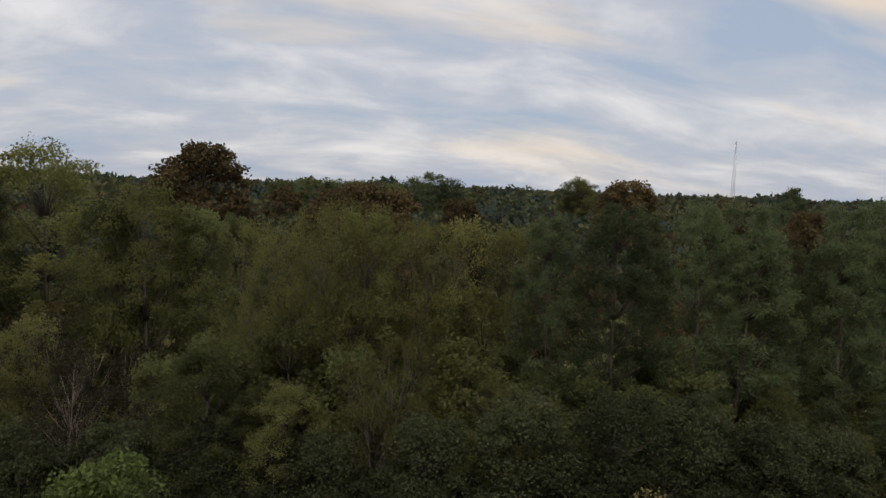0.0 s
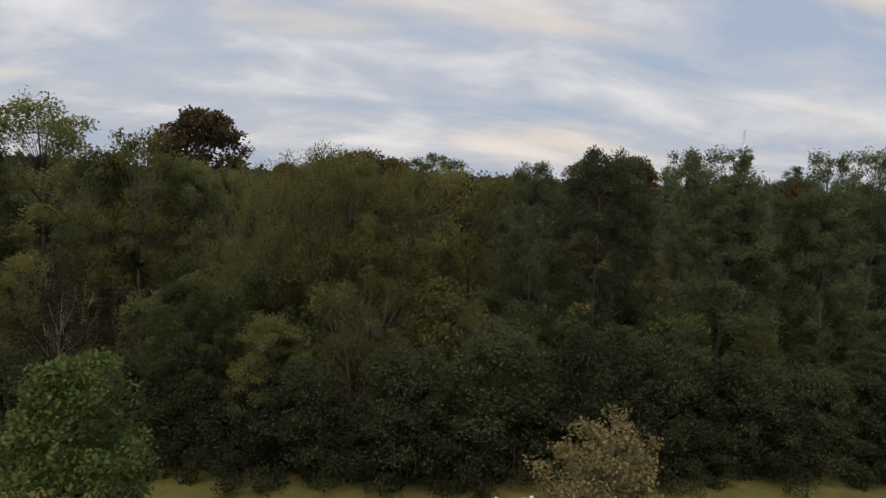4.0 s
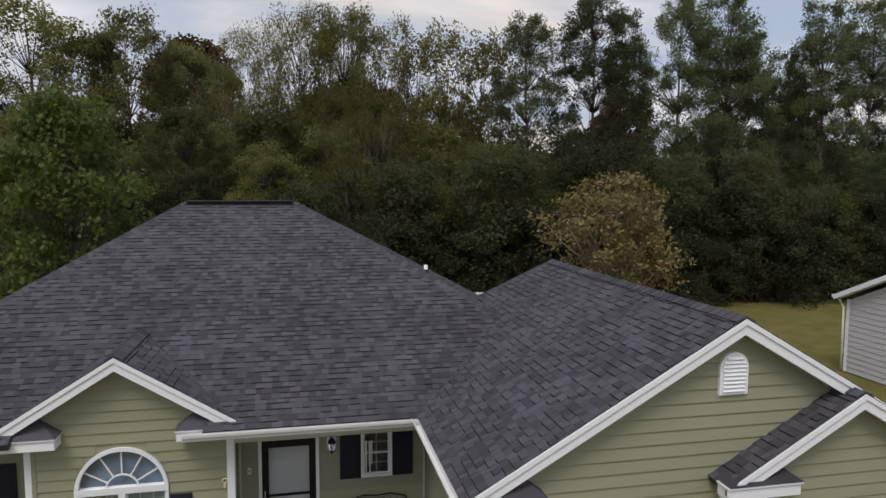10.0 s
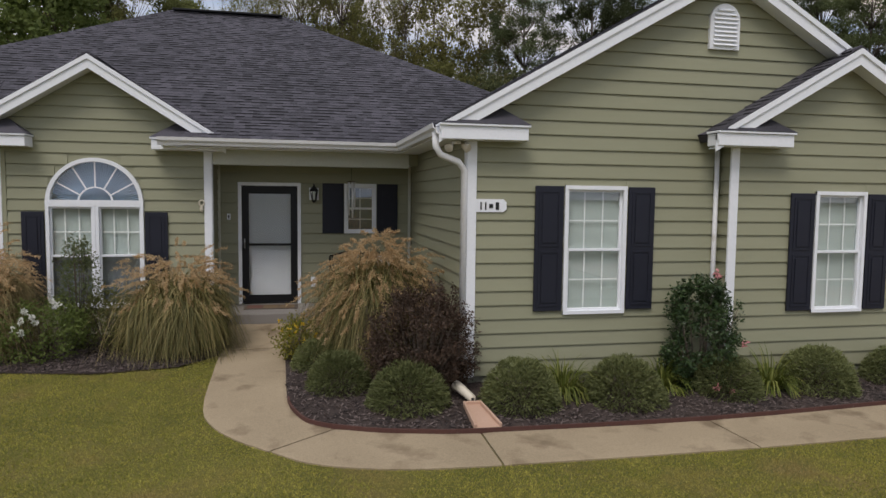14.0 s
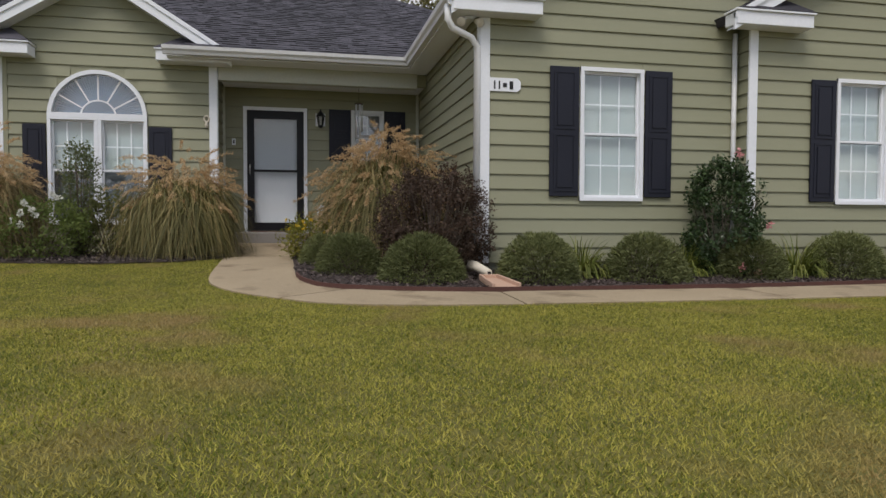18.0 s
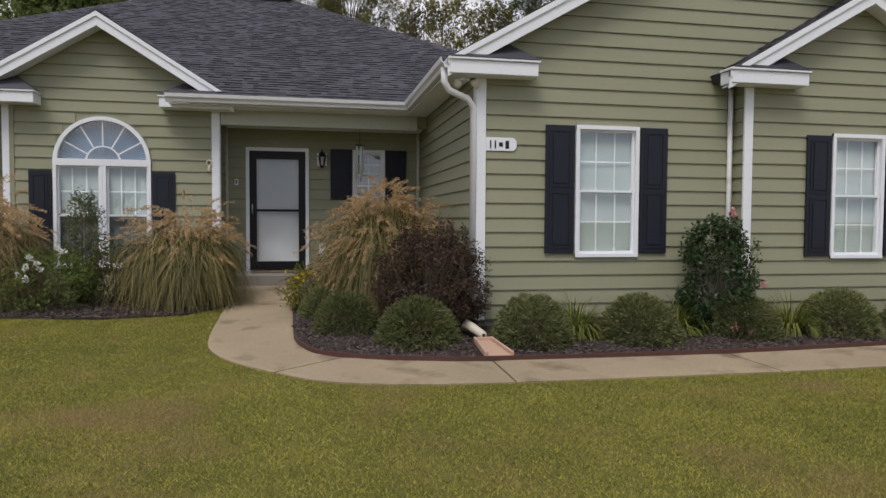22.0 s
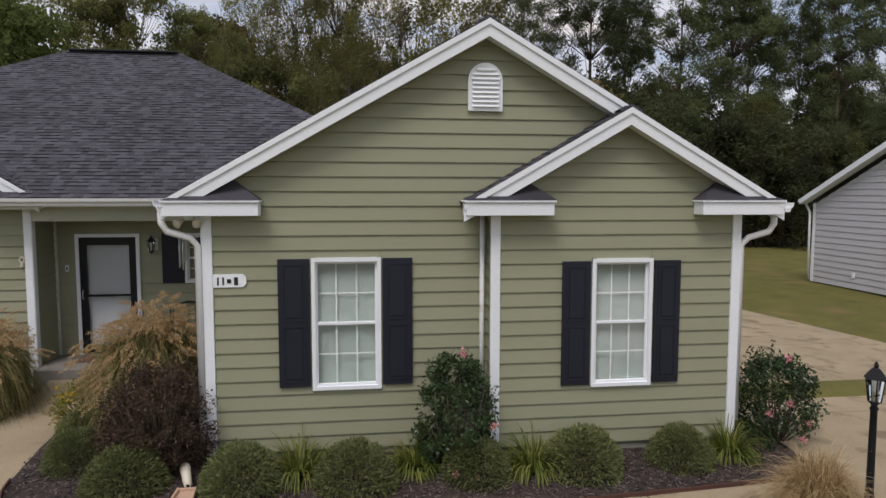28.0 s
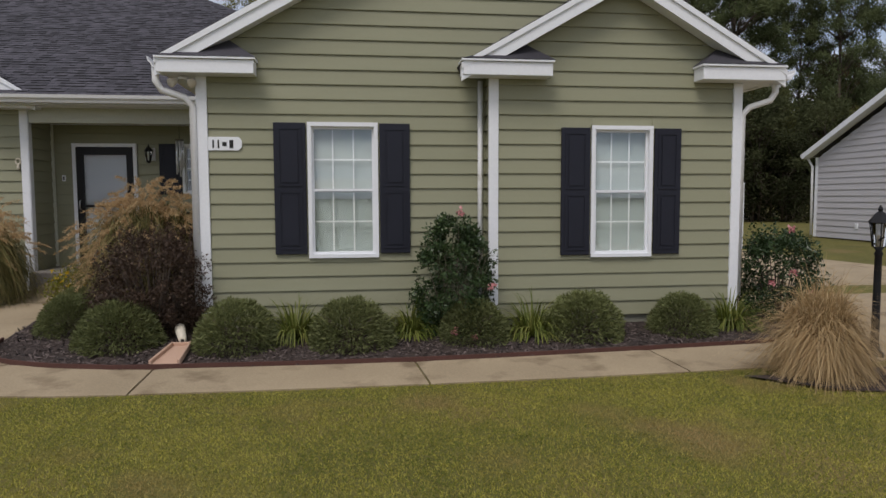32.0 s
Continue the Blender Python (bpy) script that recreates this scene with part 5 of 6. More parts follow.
MOUNDS = [mound(51, 0.45, 0.52), mound(52, 0.45, 0.50)]
mp = [plant("round_shrub", ms, "low rounded grey-green shrub in the mulch bed", "shrub", "rounded shrubs along the house", ("branchwork", "foliage")) for ms in MOUNDS]
SHRUBS = [(-1.57, 0.12, 0.86), (-0.81, -0.55, 1.02), (0.49, -0.72, 1.02), (1.77, -0.78, 1.05), (3.2, -0.70, 0.92), (4.52, -0.68, 1.05), (5.80, -0.62, 0.90), (-1.80, 0.95, 0.75)]
for i, (x, y, s) in enumerate(SHRUBS):
    s *= 0.99
    m = Matrix.Translation((x, y, gz(x, y))) @ Matrix.Rotation(i * 1.3, 4, "Z") @ Matrix.Diagonal((s, s, s, 1))
    if i < 2:
        mp[i].matrix_basis = m
    else:
        copy_thing(mp[i % 2], m @ Matrix.Diagonal([1 / c for c in mp[i % 2].scale] + [1]))


def strip_mesh(name, rng, n, r_foot, length, spread, width, mat, seg=5, droop=1.0):
    """Blades whose segments share their corners, so that each blade is one island."""
    th = rng.random(n) * 2 * math.pi
    tilt = rng.random(n) ** 0.8 * spread
    ln = length * rng.uniform(0.6, 1.15, n)
    pos = np.stack([np.cos(th), np.sin(th), np.zeros(n)], 1) * (r_foot * np.sqrt(rng.random(n)))[:, None]
    th2 = th + rng.normal(0, 0.35, n)
    hx, hy = np.cos(th2), np.sin(th2)
    ang = tilt.copy()
    side = np.stack([-hy, hx, np.zeros(n)], 1)
    verts = np.zeros((n, seg + 1, 2, 3))
    for k in range(seg + 1):
        w = width * (1 - (k / seg) ** 2 * 0.9) * 0.5
        verts[:, k, 0], verts[:, k, 1] = pos - side * w, pos + side * w
        tip, tip_ang = pos.copy(), ang.copy()
        pos = pos + (ln / seg)[:, None] * np.stack([np.sin(ang) * hx, np.sin(ang) * hy, np.cos(ang)], 1)
        pos[:, 2] = np.maximum(pos[:, 2], 0.01)
        ang = np.minimum(ang + droop * (0.10 + 0.55 * tilt / max(spread, 0.01)) * (k + 1) / seg * 1.2, 2.8)
    idx = np.arange(n)[:, None, None] * (seg + 1) * 2 + np.arange(seg)[None, :, None] * 2 + np.array([0, 1, 3, 2])[None, None]
    me = bpy.data.meshes.new(name)
    v = verts.reshape(-1, 3)
    loops = idx.reshape(-1).astype(np.int32)
    me.vertices.add(len(v)); me.vertices.foreach_set("co", v.astype(np.float32).ravel())
    me.loops.add(len(loops)); me.loops.foreach_set("vertex_index", loops)
    me.polygons.add(len(loops) // 4); me.polygons.foreach_set("loop_start", np.arange(0, len(loops), 4, dtype=np.int32))
    me.update(calc_edges=True)
    me.materials.append(mat)
    return me, tip, np.stack([np.sin(tip_ang) * hx, np.sin(tip_ang) * hy, np.cos(tip_ang)], 1)


def blades(name, rng, foot, mid, tip, width, mat, seg=6, curl=0.0):
    """Blades or stalks that each bend from a foot over a middle point to a tip."""
    n = len(foot)
    d = tip - foot
    side = np.stack([-d[:, 1], d[:, 0], np.zeros(n)], 1) + rng.normal(0, 0.05, (n, 3))
    side /= np.linalg.norm(side, axis=1)[:, None]
    verts = np.zeros((n, seg + 1, 2, 3))
    bend = curl * (rng.normal(0, 0.5, (n, 3)) - np.array([0, 0, 0.5]))
    for k in range(seg + 1):
        u = k / seg
        p = foot * (1 - u) ** 2 + mid * 2 * u * (1 - u) + tip * u * u + bend * u ** 3
        w = width * 0.5 * (1 - 0.9 * u * u)
        verts[:, k, 0], verts[:, k, 1] = p - side * w, p + side * w
    idx = np.arange(n)[:, None, None] * (seg + 1) * 2 + np.arange(seg)[None, :, None] * 2 + np.array([0, 1, 3, 2])[None, None]
    me = bpy.data.meshes.new(name)
    loops = idx.reshape(-1).astype(np.int32)
    me.vertices.add(n * (seg + 1) * 2); me.vertices.foreach_set("co", verts.reshape(-1).astype(np.float32))
    me.loops.add(len(loops)); me.loops.foreach_set("vertex_index", loops)
    me.polygons.add(len(loops) // 4); me.polygons.foreach_set("loop_start", np.arange(0, len(loops), 4, dtype=np.int32))
    me.update(calc_edges=True)
    me.materials.append(mat)
    return me


def big_grass(seed, at, reach, h, n, blade_h, plumes, mat_blade, mat_plume, label, plume_len=0.20, low=0.15, width=0.010, fall=0.75, fluff=1.0, nod=0.4, arch=1.0):
    """A fountain of arching blades under a dome of nodding plumes."""
    rng = np.random.default_rng(seed)
    t = thing("ornamental_grass", label, "ornamental grass", at=(at[0], at[1], gz(*at)))

    def around(k, r_foot, r_tip, z_tip, r_mid, z_mid):
        th = rng.random(k) * 6.2832
        c = np.stack([np.cos(th), np.sin(th)], 1)
        th2 = th + rng.normal(0, 0.6, k)
        lump = 1 + 0.16 * np.sin(3 * th + seed) + 0.10 * np.sin(7 * th + 2 * seed) + rng.normal(0, 0.08, k)
        r_tip, r_mid = r_tip * lump, r_mid * lump
        z_tip, z_mid = z_tip * (1 + 0.07 * np.sin(4 * th + 3 * seed)), z_mid * (1 + 0.10 * np.sin(5 * th + seed))
        c2 = np.stack([np.cos(th2), np.sin(th2)], 1)
        tip = np.concatenate([c2 * r_tip[:, None], z_tip[:, None]], 1) + rng.normal(0, 0.085 * reach, (k, 3))
        tip[:, 2] = np.maximum(tip[:, 2], 0.02)
        mid = np.concatenate([(c + c2) / 2 * r_mid[:, None], z_mid[:, None]], 1) + rng.normal(0, 0.06 * reach, (k, 3))
        return np.concatenate([c * r_foot[:, None], np.zeros((k, 1))], 1), mid, tip, c2

    u = rng.random(n) ** 0.6
    e = np.arcsin(0.98 * rng.random(n) ** (1.0 + fall))
    size = rng.uniform(0.70, 1.08, n)
    rt, zt = reach * np.cos(e) * size, np.maximum(0.03, blade_h * (1 - 0.2 * arch) * np.sin(e) * size)
    f, m, q, _ = around(n, 0.32 * reach * np.sqrt(rng.random(n)), rt, zt, rt * (0.5 + 0.22 * arch), blade_h * (0.52 + 0.40 * arch + 0.42 * fall * np.cos(e)) * size + 0.45 * zt * (1 - 0.5 * arch))
    new("leaf_blades", blades("leaf_blades", rng, f, m, q, width, mat_blade, 7, 0.32)).parent = t
    if plumes:
        e = np.arcsin(low + (0.995 - low) * rng.random(plumes))
        grow_up = rng.uniform(0.72, 1.08, plumes)
        f, m, q, c2 = around(plumes, 0.20 * reach * np.sqrt(rng.random(plumes)), reach * np.cos(e) * grow_up, h * np.sin(e) ** 0.7 * grow_up, reach * np.cos(e) * 0.28, h * (0.45 + 0.5 * np.sin(e)))
        new("stalks", blades("stalks", rng, f, m, q, 0.004, mat_blade, 5)).parent = t
        d = q - m
        d /= np.linalg.norm(d, axis=1)[:, None]
        k = 70
        s = rng.random((plumes, k, 1))
        ln = (plume_len * rng.uniform(0.7, 1.3, plumes))[:, None, None]
        out = np.concatenate([0.7 * c2, -0.7 * np.ones((plumes, 1))], 1)
        tuft = rng.normal(0, 1, (plumes, k, 3))
        p = q[:, None] + d[:, None] * ln * (s - 0.45) + out[:, None] * ln * nod * s ** 2 + tuft * 0.010 * (1.15 - s)
        lean = np.repeat(d, k, 0) * 0.9 + np.repeat(out, k, 0) * nod * s.reshape(-1, 1) + 0.16 * tuft.reshape(-1, 3)
        new("plumes", leaf_mesh("plumes", p.reshape(-1, 3), 0.052 * fluff, 0.017 * fluff, mat_plume, rng, lean)).parent = t
    return t


big_grass(61, (-3.74, 2.12), 0.82, 1.40, 4200, 1.20, 210, L_GRASS, L_PLUME, "arching clump of green ornamental grass with tawny plumes", 0.18, 0.45, 0.016, 0.75, 0.75, 0.30)
big_grass(62, (-6.40, 2.25), 0.86, 1.60, 5200, 1.40, 300, L_DRYGRASS, L_PLUME, "tall clump of half-dry ornamental grass with tawny plumes", 0.20, 0.50, 0.011, 0.8, 0.75, 0.45)
big_grass(63, (-1.00, 1.30), 0.84, 1.70, 5600, 1.58, 520, L_GRASS, L_PLUME, "large ornamental grass with many tawny plumes beside the porch", 0.17, 0.22, 0.015, 0.55, 0.78, 0.45)
big_grass(64, (6.28, -2.50), 0.50, 0.95, 6500, 0.98, 0, L_STRAW, L_STRAW, "straw-coloured dry ornamental grass clump by the walk", 0.10, 0.45, 0.010, 0.15, arch=0.1)


def strap_clump(seed, x, y, s=1.0):
    rng = np.random.default_rng(seed)
    t = thing("daylily_clump", "clump of arching yellow-green strap leaves", "plant", "strap-leaved clumps in the bed", (x, y, gz(x, y)))
    me, _, _ = strip_mesh("leaves", rng, 300, 0.14 * s, 0.56 * s, 1.25, 0.018, L_STRAP, 7, 2.1)
    new("leaves", me).parent = t


for i, (x, y, s) in enumerate(((1.12, -0.42, 1.12), (2.48, -0.40, 0.95), (3.92, -0.58, 1.08), (6.55, -0.46, 1.0))):
    strap_clump(70 + i, x, y, s)


def upright_shrub(seed, name, at, r, h, n, leaf, mat, label, flowers=(), clump=0.13, count=90, sprigs=9):
    """A shrub of many small sprays on thin branches, egg-shaped, with some shoots that stand out."""
    rng = np.random.default_rng(seed)
    runs, pts = [], []
    for k in range(count + sprigs):
        a, f = rng.random() * 6.283, rng.random()
        wide = math.sqrt(max(0.05, 1 - ((f - 0.42) / 0.62) ** 2))
        rr = r * wide * (0.30 + 0.70 * rng.random() ** 0.4)
        top = h * (0.06 + 0.90 * f)
        if k >= count:
            rr, top = rr * 1.12, top * rng.uniform(1.05, 1.18)
        c = Vector((rr * math.cos(a), rr * math.sin(a), top))
        if k < 22 or k >= count:
            runs.append(([(0.05 * math.cos(a), 0.05 * math.sin(a), -0.05), (c.x * 0.6, c.y * 0.6, c.z * 0.5), tuple(c)], [0.012, 0.008, 0.003], 4))
        m = n // count
        q = units(rng, m) * (clump * rng.uniform(0.7, 1.25) * rng.random(m) ** 0.45)[:, None]
        if k >= count:
            q = q[:m // 3] * np.array([0.35, 0.35, 1.0])
        pts.append(np.array(c) + q)
    p = np.concatenate(pts); p[:, 2] = np.maximum(p[:, 2], 0.02)
    t = thing(name, label, "shrub", at=(at[0], at[1], gz(*at)))
    new("branchwork", limbs_mesh("branchwork", runs, M_BARK)).parent = t
    new("foliage", leaf_mesh("foliage", p, leaf, leaf * 0.5, mat, rng)).parent = t
    for (fx, fy, fz) in flowers:
        q = np.array([fx, fy, fz]) + rng.normal(0, 0.012, (26, 3))
        fl = new("flower", leaf_mesh("flower", q, 0.042, 0.034, L_PINK if mat is L_CAMELLIA else L_WHITE, rng, (q - np.array([fx, fy, fz])) * 30))
        fl.parent = t
    return t


upright_shrub(81, "camellia_bush", (2.98, -0.46), 0.44, 1.42, 6600, 0.056, L_CAMELLIA, "upright glossy dark green camellia with a few pink flowers", ((-0.05, -0.45, 0.12), (0.18, -0.42, 0.05), (0.06, -0.2, 1.48), (0.42, -0.3, 0.62)))
upright_shrub(82, "camellia_bush", (7.36, -0.20), 0.50, 1.18, 6000, 0.056, L_CAMELLIA, "broad glossy camellia with pink flowers at the house corner", ((0.05, -0.5, 0.22), (-0.12, -0.45, 0.68), (0.12, -0.5, 0.42), (-0.05, -0.3, 1.22), (-0.35, -0.4, 0.55)))
upright_shrub(83, "burgundy_shrub", (-0.56, 0.02), 0.66, 1.14, 15000, 0.040, L_BURG, "fine-leaved burgundy shrub at the corner of the house", clump=0.150, count=130, sprigs=120)
upright_shrub(84, "rose_bush", (-5.52, 1.95), 0.62, 0.80, 3200, 0.055, L_BRIGHT, "green rose bush with clusters of white blooms", ((-0.05, -0.5, 0.60), (0.08, -0.5, 0.66), (0.12, -0.48, 0.58), (-0.12, -0.52, 0.50), (0.0, -0.5, 0.72), (0.30, -0.42, 0.85), (0.36, -0.42, 0.80), (-0.02, -0.55, 0.46)))
upright_shrub(85, "conifer_sapling", (-5.16, 2.45), 0.27, 1.62, 3600, 0.045, L_PINE, "narrow dark green conifer in front of the arched window")
upright_shrub(86, "low_shrub", (-4.72, 2.35), 0.40, 0.92, 2400, 0.050, L_GREEN, "small green shrub under the arched window")
yel = upright_shrub(87, "yellow_flowers", (-1.98, 1.45), 0.42, 0.55, 2600, 0.045, L_FROND, "low plant with yellow daisy flowers by the walk", clump=0.12)
rng = np.random.default_rng(88)
for k in range(26):
    a = rng.random() * 6.28
    c = np.array([0.34 * math.cos(a) * rng.random() ** 0.4, 0.34 * math.sin(a), 0.28 + 0.26 * rng.random()])
    fl = new("flower", leaf_mesh("flower", c + rng.normal(0, 0.005, (14, 3)), 0.035, 0.018, L_YELLOW, rng, np.array([0, 0, 0.8])))
    fl.parent = yel
upright_shrub(89, "porch_plant", (-0.22, 2.3), 0.22, 1.25, 700, 0.06, L_GREEN, "tall leafy potted plant by the porch wall", clump=0.12)


# ---- driveway, edging, mulch ----
def slab_piece(name, pts, top, mat, parent, depth=0.12):
    bm = bmesh.new()
    prism(bm, [(x, y, top if not callable(top) else top(x, y)) for x, y in pts], (0, 0, -depth))
    return part(name, bm, mat, parent)


drive = tagged(thing("driveway", "wide pale concrete driveway beside the house", "driveway"), kind="structure")
for a, b in ((9.0, 4.6), (4.585, 0.6), (0.585, -2.3), (-2.315, -6.0), (-6.015, -10.0), (-10.015, -16.0)):
    xa = 12.0 if a > 8 else 13.0 + 0.03 * (5 - a)
    xb = 13.0 + 0.03 * (5 - b)
    for x0, x1a, x1b in ((7.4, 10.2, 10.2), (10.212, xa, xb)):
        slab_piece("slab", [(x0, a), (x0, b), (x1b, b), (x1a, a)], lambda x, y: gz(x, y) + 0.025, M_CONCRETE, drive)

edging = tagged(new("bed_edging"), "dark reddish-brown plastic edging round the bed", "edging", kind="structure")
for k in range(12, 60, 4):
    bm = bmesh.new()
    for j in range(k, min(k + 4, 60)):
        a, b = si[j], si[j + 1]
        o = Vector((-(b - a).y, (b - a).x)).normalized() * 0.02
        prism(bm, [(a.x, a.y, gz(a.x, a.y) - 0.02), (b.x, b.y, gz(b.x, b.y) - 0.02), (b.x + o.x, b.y + o.y, gz(b.x, b.y) - 0.02), (a.x + o.x, a.y + o.y, gz(a.x, a.y) - 0.02)], (0, 0, 0.085))
    part("edging_strip", bm, M_EDGE, edging)


def inside(pts, x, y):
    """Which of the places lie inside the outline."""
    hit = np.zeros(len(x), bool)
    for (x0, y0), (x1, y1) in zip(pts, pts[1:] + pts[:1]):
        if y0 != y1:
            hit ^= ((y0 > y) != (y1 > y)) & (x < (x1 - x0) * (y - y0) / (y1 - y0) + x0)
    return hit


def near_gz(y):
    """gz() for many places near the house."""
    t = np.clip((y + 2.3) / 4.2, 0, 1)
    return -0.155 + 0.22 * t * t * (3 - 2 * t)


rng = np.random.default_rng(91)
BED = [(p.x, p.y) for p in si[::3]] + [(7.6, -1.2), (7.6, -0.1), (6.9, 0.1), (0, 0.1), (-0.1, 2.9), (-2.0, 2.9)]
LEFTBED = [(-3.25, 3.2), (-3.15, 1.7), (-3.6, 1.15), (-4.6, 1.0), (-6.0, 1.25), (-7.4, 1.45), (-8.0, 1.5), (-8.0, 3.2)]
chips = []
for poly, n, bx in ((BED, 30000, (-2.2, 7.6, -1.8, 2.9)), (LEFTBED, 12000, (-8, -3.1, 1.0, 3.2))):
    x, y = rng.uniform(bx[0], bx[1], n), rng.uniform(bx[2], bx[3], n)
    k = inside(poly, x, y) & ~((abs(x + 0.10) < 0.16) & (y > -1.45) & (y < -0.73))
    chips.append(np.stack([x, y, near_gz(y) + 0.03 + 0.012 * rng.random(n)], 1)[k])
chips = np.concatenate(chips)
flat = units(rng, len(chips)) * np.array([1, 1, 0.25])
ln = rng.uniform(0.02, 0.06, len(chips))[:, None]
a = flat / np.linalg.norm(flat, axis=1)[:, None]
b = np.cross(a, np.array([0, 0, 1.0]) + 0.4 * units(rng, len(chips)))
b = b / np.linalg.norm(b, axis=1)[:, None] * 0.007
co = np.stack([chips - a * ln / 2 - b, chips + a * ln / 2 - b, chips + a * ln / 2 + b, chips - a * ln / 2 + b], 1).reshape(-1, 3)
tagged(new("mulch_chips", quick_mesh("mulch_chips", co, 4, M_CHIP)), "dark shredded wood chips on the beds", "mulch", kind="stuff")
bed("corner_bed", [(5.5, -2.46), (6.0, -3.0), (7.0, -3.25), (8.2, -3.0), (8.6, -2.4), (8.3, -1.0), (7.3, -0.9), (7.35, -2.3)])


# ---- lawn ----
def lawn(name, n, x0, x1, y0, y1, tall, keep):
    rng = np.random.default_rng(len(name) + n)
    x, y = rng.uniform(x0, x1, n), y0 + (y1 - y0) * rng.random(n) ** 1.15
    ok = keep(x, y)
    x, y = x[ok], y[ok]
    z = near_gz(y)
    n = len(x)
    foot = np.stack([x, y, z], 1)
    th = rng.random(n) * 6.283
    side = np.stack([np.cos(th), np.sin(th), 0 * th], 1) * (0.0016 + 0.0018 * rng.random(n))[:, None]
    lean = np.stack([rng.normal(0, 0.8, n), rng.normal(0, 0.8, n), np.ones(n)], 1)
    tip = foot + lean * (tall * rng.uniform(0.5, 1.3, n))[:, None]
    co = np.stack([foot - side, foot + side, tip], 1).reshape(-1, 3)
    return tagged(new(name, quick_mesh(name, co, 3, M_BLADE)), "mown lawn, green with straw-brown patches", "grass", kind="stuff")


so_pts = [(p.x, p.y) for p in so]
EXTRA = [(5.5, -2.46), (6.0, -3.0), (7.0, -3.25), (8.2, -3.0), (8.6, -2.4), (8.3, -1.0), (7.3, -0.9)]
FRONT = [(-12, -9), (-12, 1.7), (-8, 1.5), (-7.4, 1.45), (-6.0, 1.25), (-4.6, 1.0), (-3.6, 1.15), (-3.15, 1.7)] + so_pts[3:] + [(7.4, -9)]
lawn("lawn_blades", 1350000, -8.2, 7.0, -7.5, 1.7, 0.017, lambda x, y: inside(FRONT, x, y) & ~inside(EXTRA, x, y) & (x > -4.0 + 0.62 * y * (y < 0) - 4.2 * (y > -3.5)))


# ---- back yard: fence, pool, patio ----
def fence(pts, label, h=1.72):
    f = thing("fence", label, "fence", "white vinyl fence runs")
    for a, b in zip(pts, pts[1:]):
        a, b = Vector((*a, 0)), Vector((*b, 0))
        d = b - a
        n = max(1, round(d.length / 1.85))
        ax = d.normalized()
        o = Vector((-ax.y, ax.x, 0))
        for i in range(n + 1):
            p = a + d * i / n
            z = gz(p.x, p.y)
            bm = bmesh.new()
            s = 0.065
            box(bm, -s, s, -s, s, -0.1, h + 0.08)
            box(bm, -s - 0.015, s + 0.015, -s - 0.015, s + 0.015, h + 0.08, h + 0.10)
            c = [bm.verts.new(q) for q in ((-s, -s, h + 0.10), (s, -s, h + 0.10), (s, s, h + 0.10), (-s, s, h + 0.10))]
            t = bm.verts.new((0, 0, h + 0.16))
            for j in range(4):
                bm.faces.new((c[j], c[(j + 1) % 4], t))
            ob = part("post", bm, M_WHITE, f)
            ob.matrix_basis = Matrix.Translation((p.x, p.y, z)) @ Matrix.Rotation(math.atan2(ax.y, ax.x), 4, "Z")
        for i in range(n):
            p, q = a + d * i / n + ax * 0.07, a + d * (i + 1) / n - ax * 0.07
            z = gz(p.x, p.y)
            for z0, z1 in ((0.08, 0.20), (0.98, 1.06), (h - 0.10, h)):
                bm = bmesh.new()
                prism(bm, [p - o * 0.025 + Vector((0, 0, z + z0)), q - o * 0.025 + Vector((0, 0, z + z0)), q - o * 0.025 + Vector((0, 0, z + z1)), p - o * 0.025 + Vector((0, 0, z + z1))], o * 0.05)
                part("rail", bm, M_WHITE, f)
            m = max(1, int((q - p).length / 0.155))
            for k in range(m):
                u, v = p + (q - p) * (k + 0.03) / m, p + (q - p) * (k + 0.97) / m
                top = h - 0.01 + 0.05
                bm = bmesh.new()
                prism(bm, [u - o * 0.011 + Vector((0, 0, z + 0.06)), v - o * 0.011 + Vector((0, 0, z + 0.06)), v - o * 0.011 + Vector((0, 0, z + top)), u - o * 0.011 + Vector((0, 0, z + top))], o * 0.022)
                part("picket", bm, M_WHITE, f)
    return f


fence([(-11.0, 24.3), (9.15, 23.4)], "white vinyl privacy fence along the back of the yard")
fence([(9.15, 23.4), (12.1, 16.2), (12.45, 9.2)], "white vinyl fence along the side lawn")
fence([(12.45, 9.2), (6.80, 9.1)], "white vinyl fence panel joining the house")
fence([(-11.0, 24.3), (-12.9, 15.0)], "white vinyl fence on the far side of the yard")

pool = tagged(thing("swimming_pool", "turquoise swimming pool with tan stone coping", "pool"), kind="structure")
PX0, PX1, PY0, PY1, PZ = 5.6, 8.95, 13.2, 18.1, 0.24
for nm, d in (("coping", (PX0 - 0.32, PX1 + 0.32, PY1, PY1 + 0.32, 0.1, PZ)), ("coping", (PX0 - 0.32, PX1 + 0.32, PY0 - 0.32, PY0, 0.1, PZ)), ("coping", (PX1, PX1 + 0.32, PY0, PY1, 0.1, PZ)), ("coping", (PX0 - 0.32, PX0, PY0, PY1, 0.1, PZ))):
    box_part(nm, d, M_CLAY, pool, bevel=0.015)
box_part("pool_shell", (PX0, PX1, PY0, PY1, 0.12, 0.205), M_WATER_BED, pool, bevel=0)
box_part("water", (PX0, PX1, PY0, PY1, 0.212, 0.222), M_WATER, pool, bevel=0)
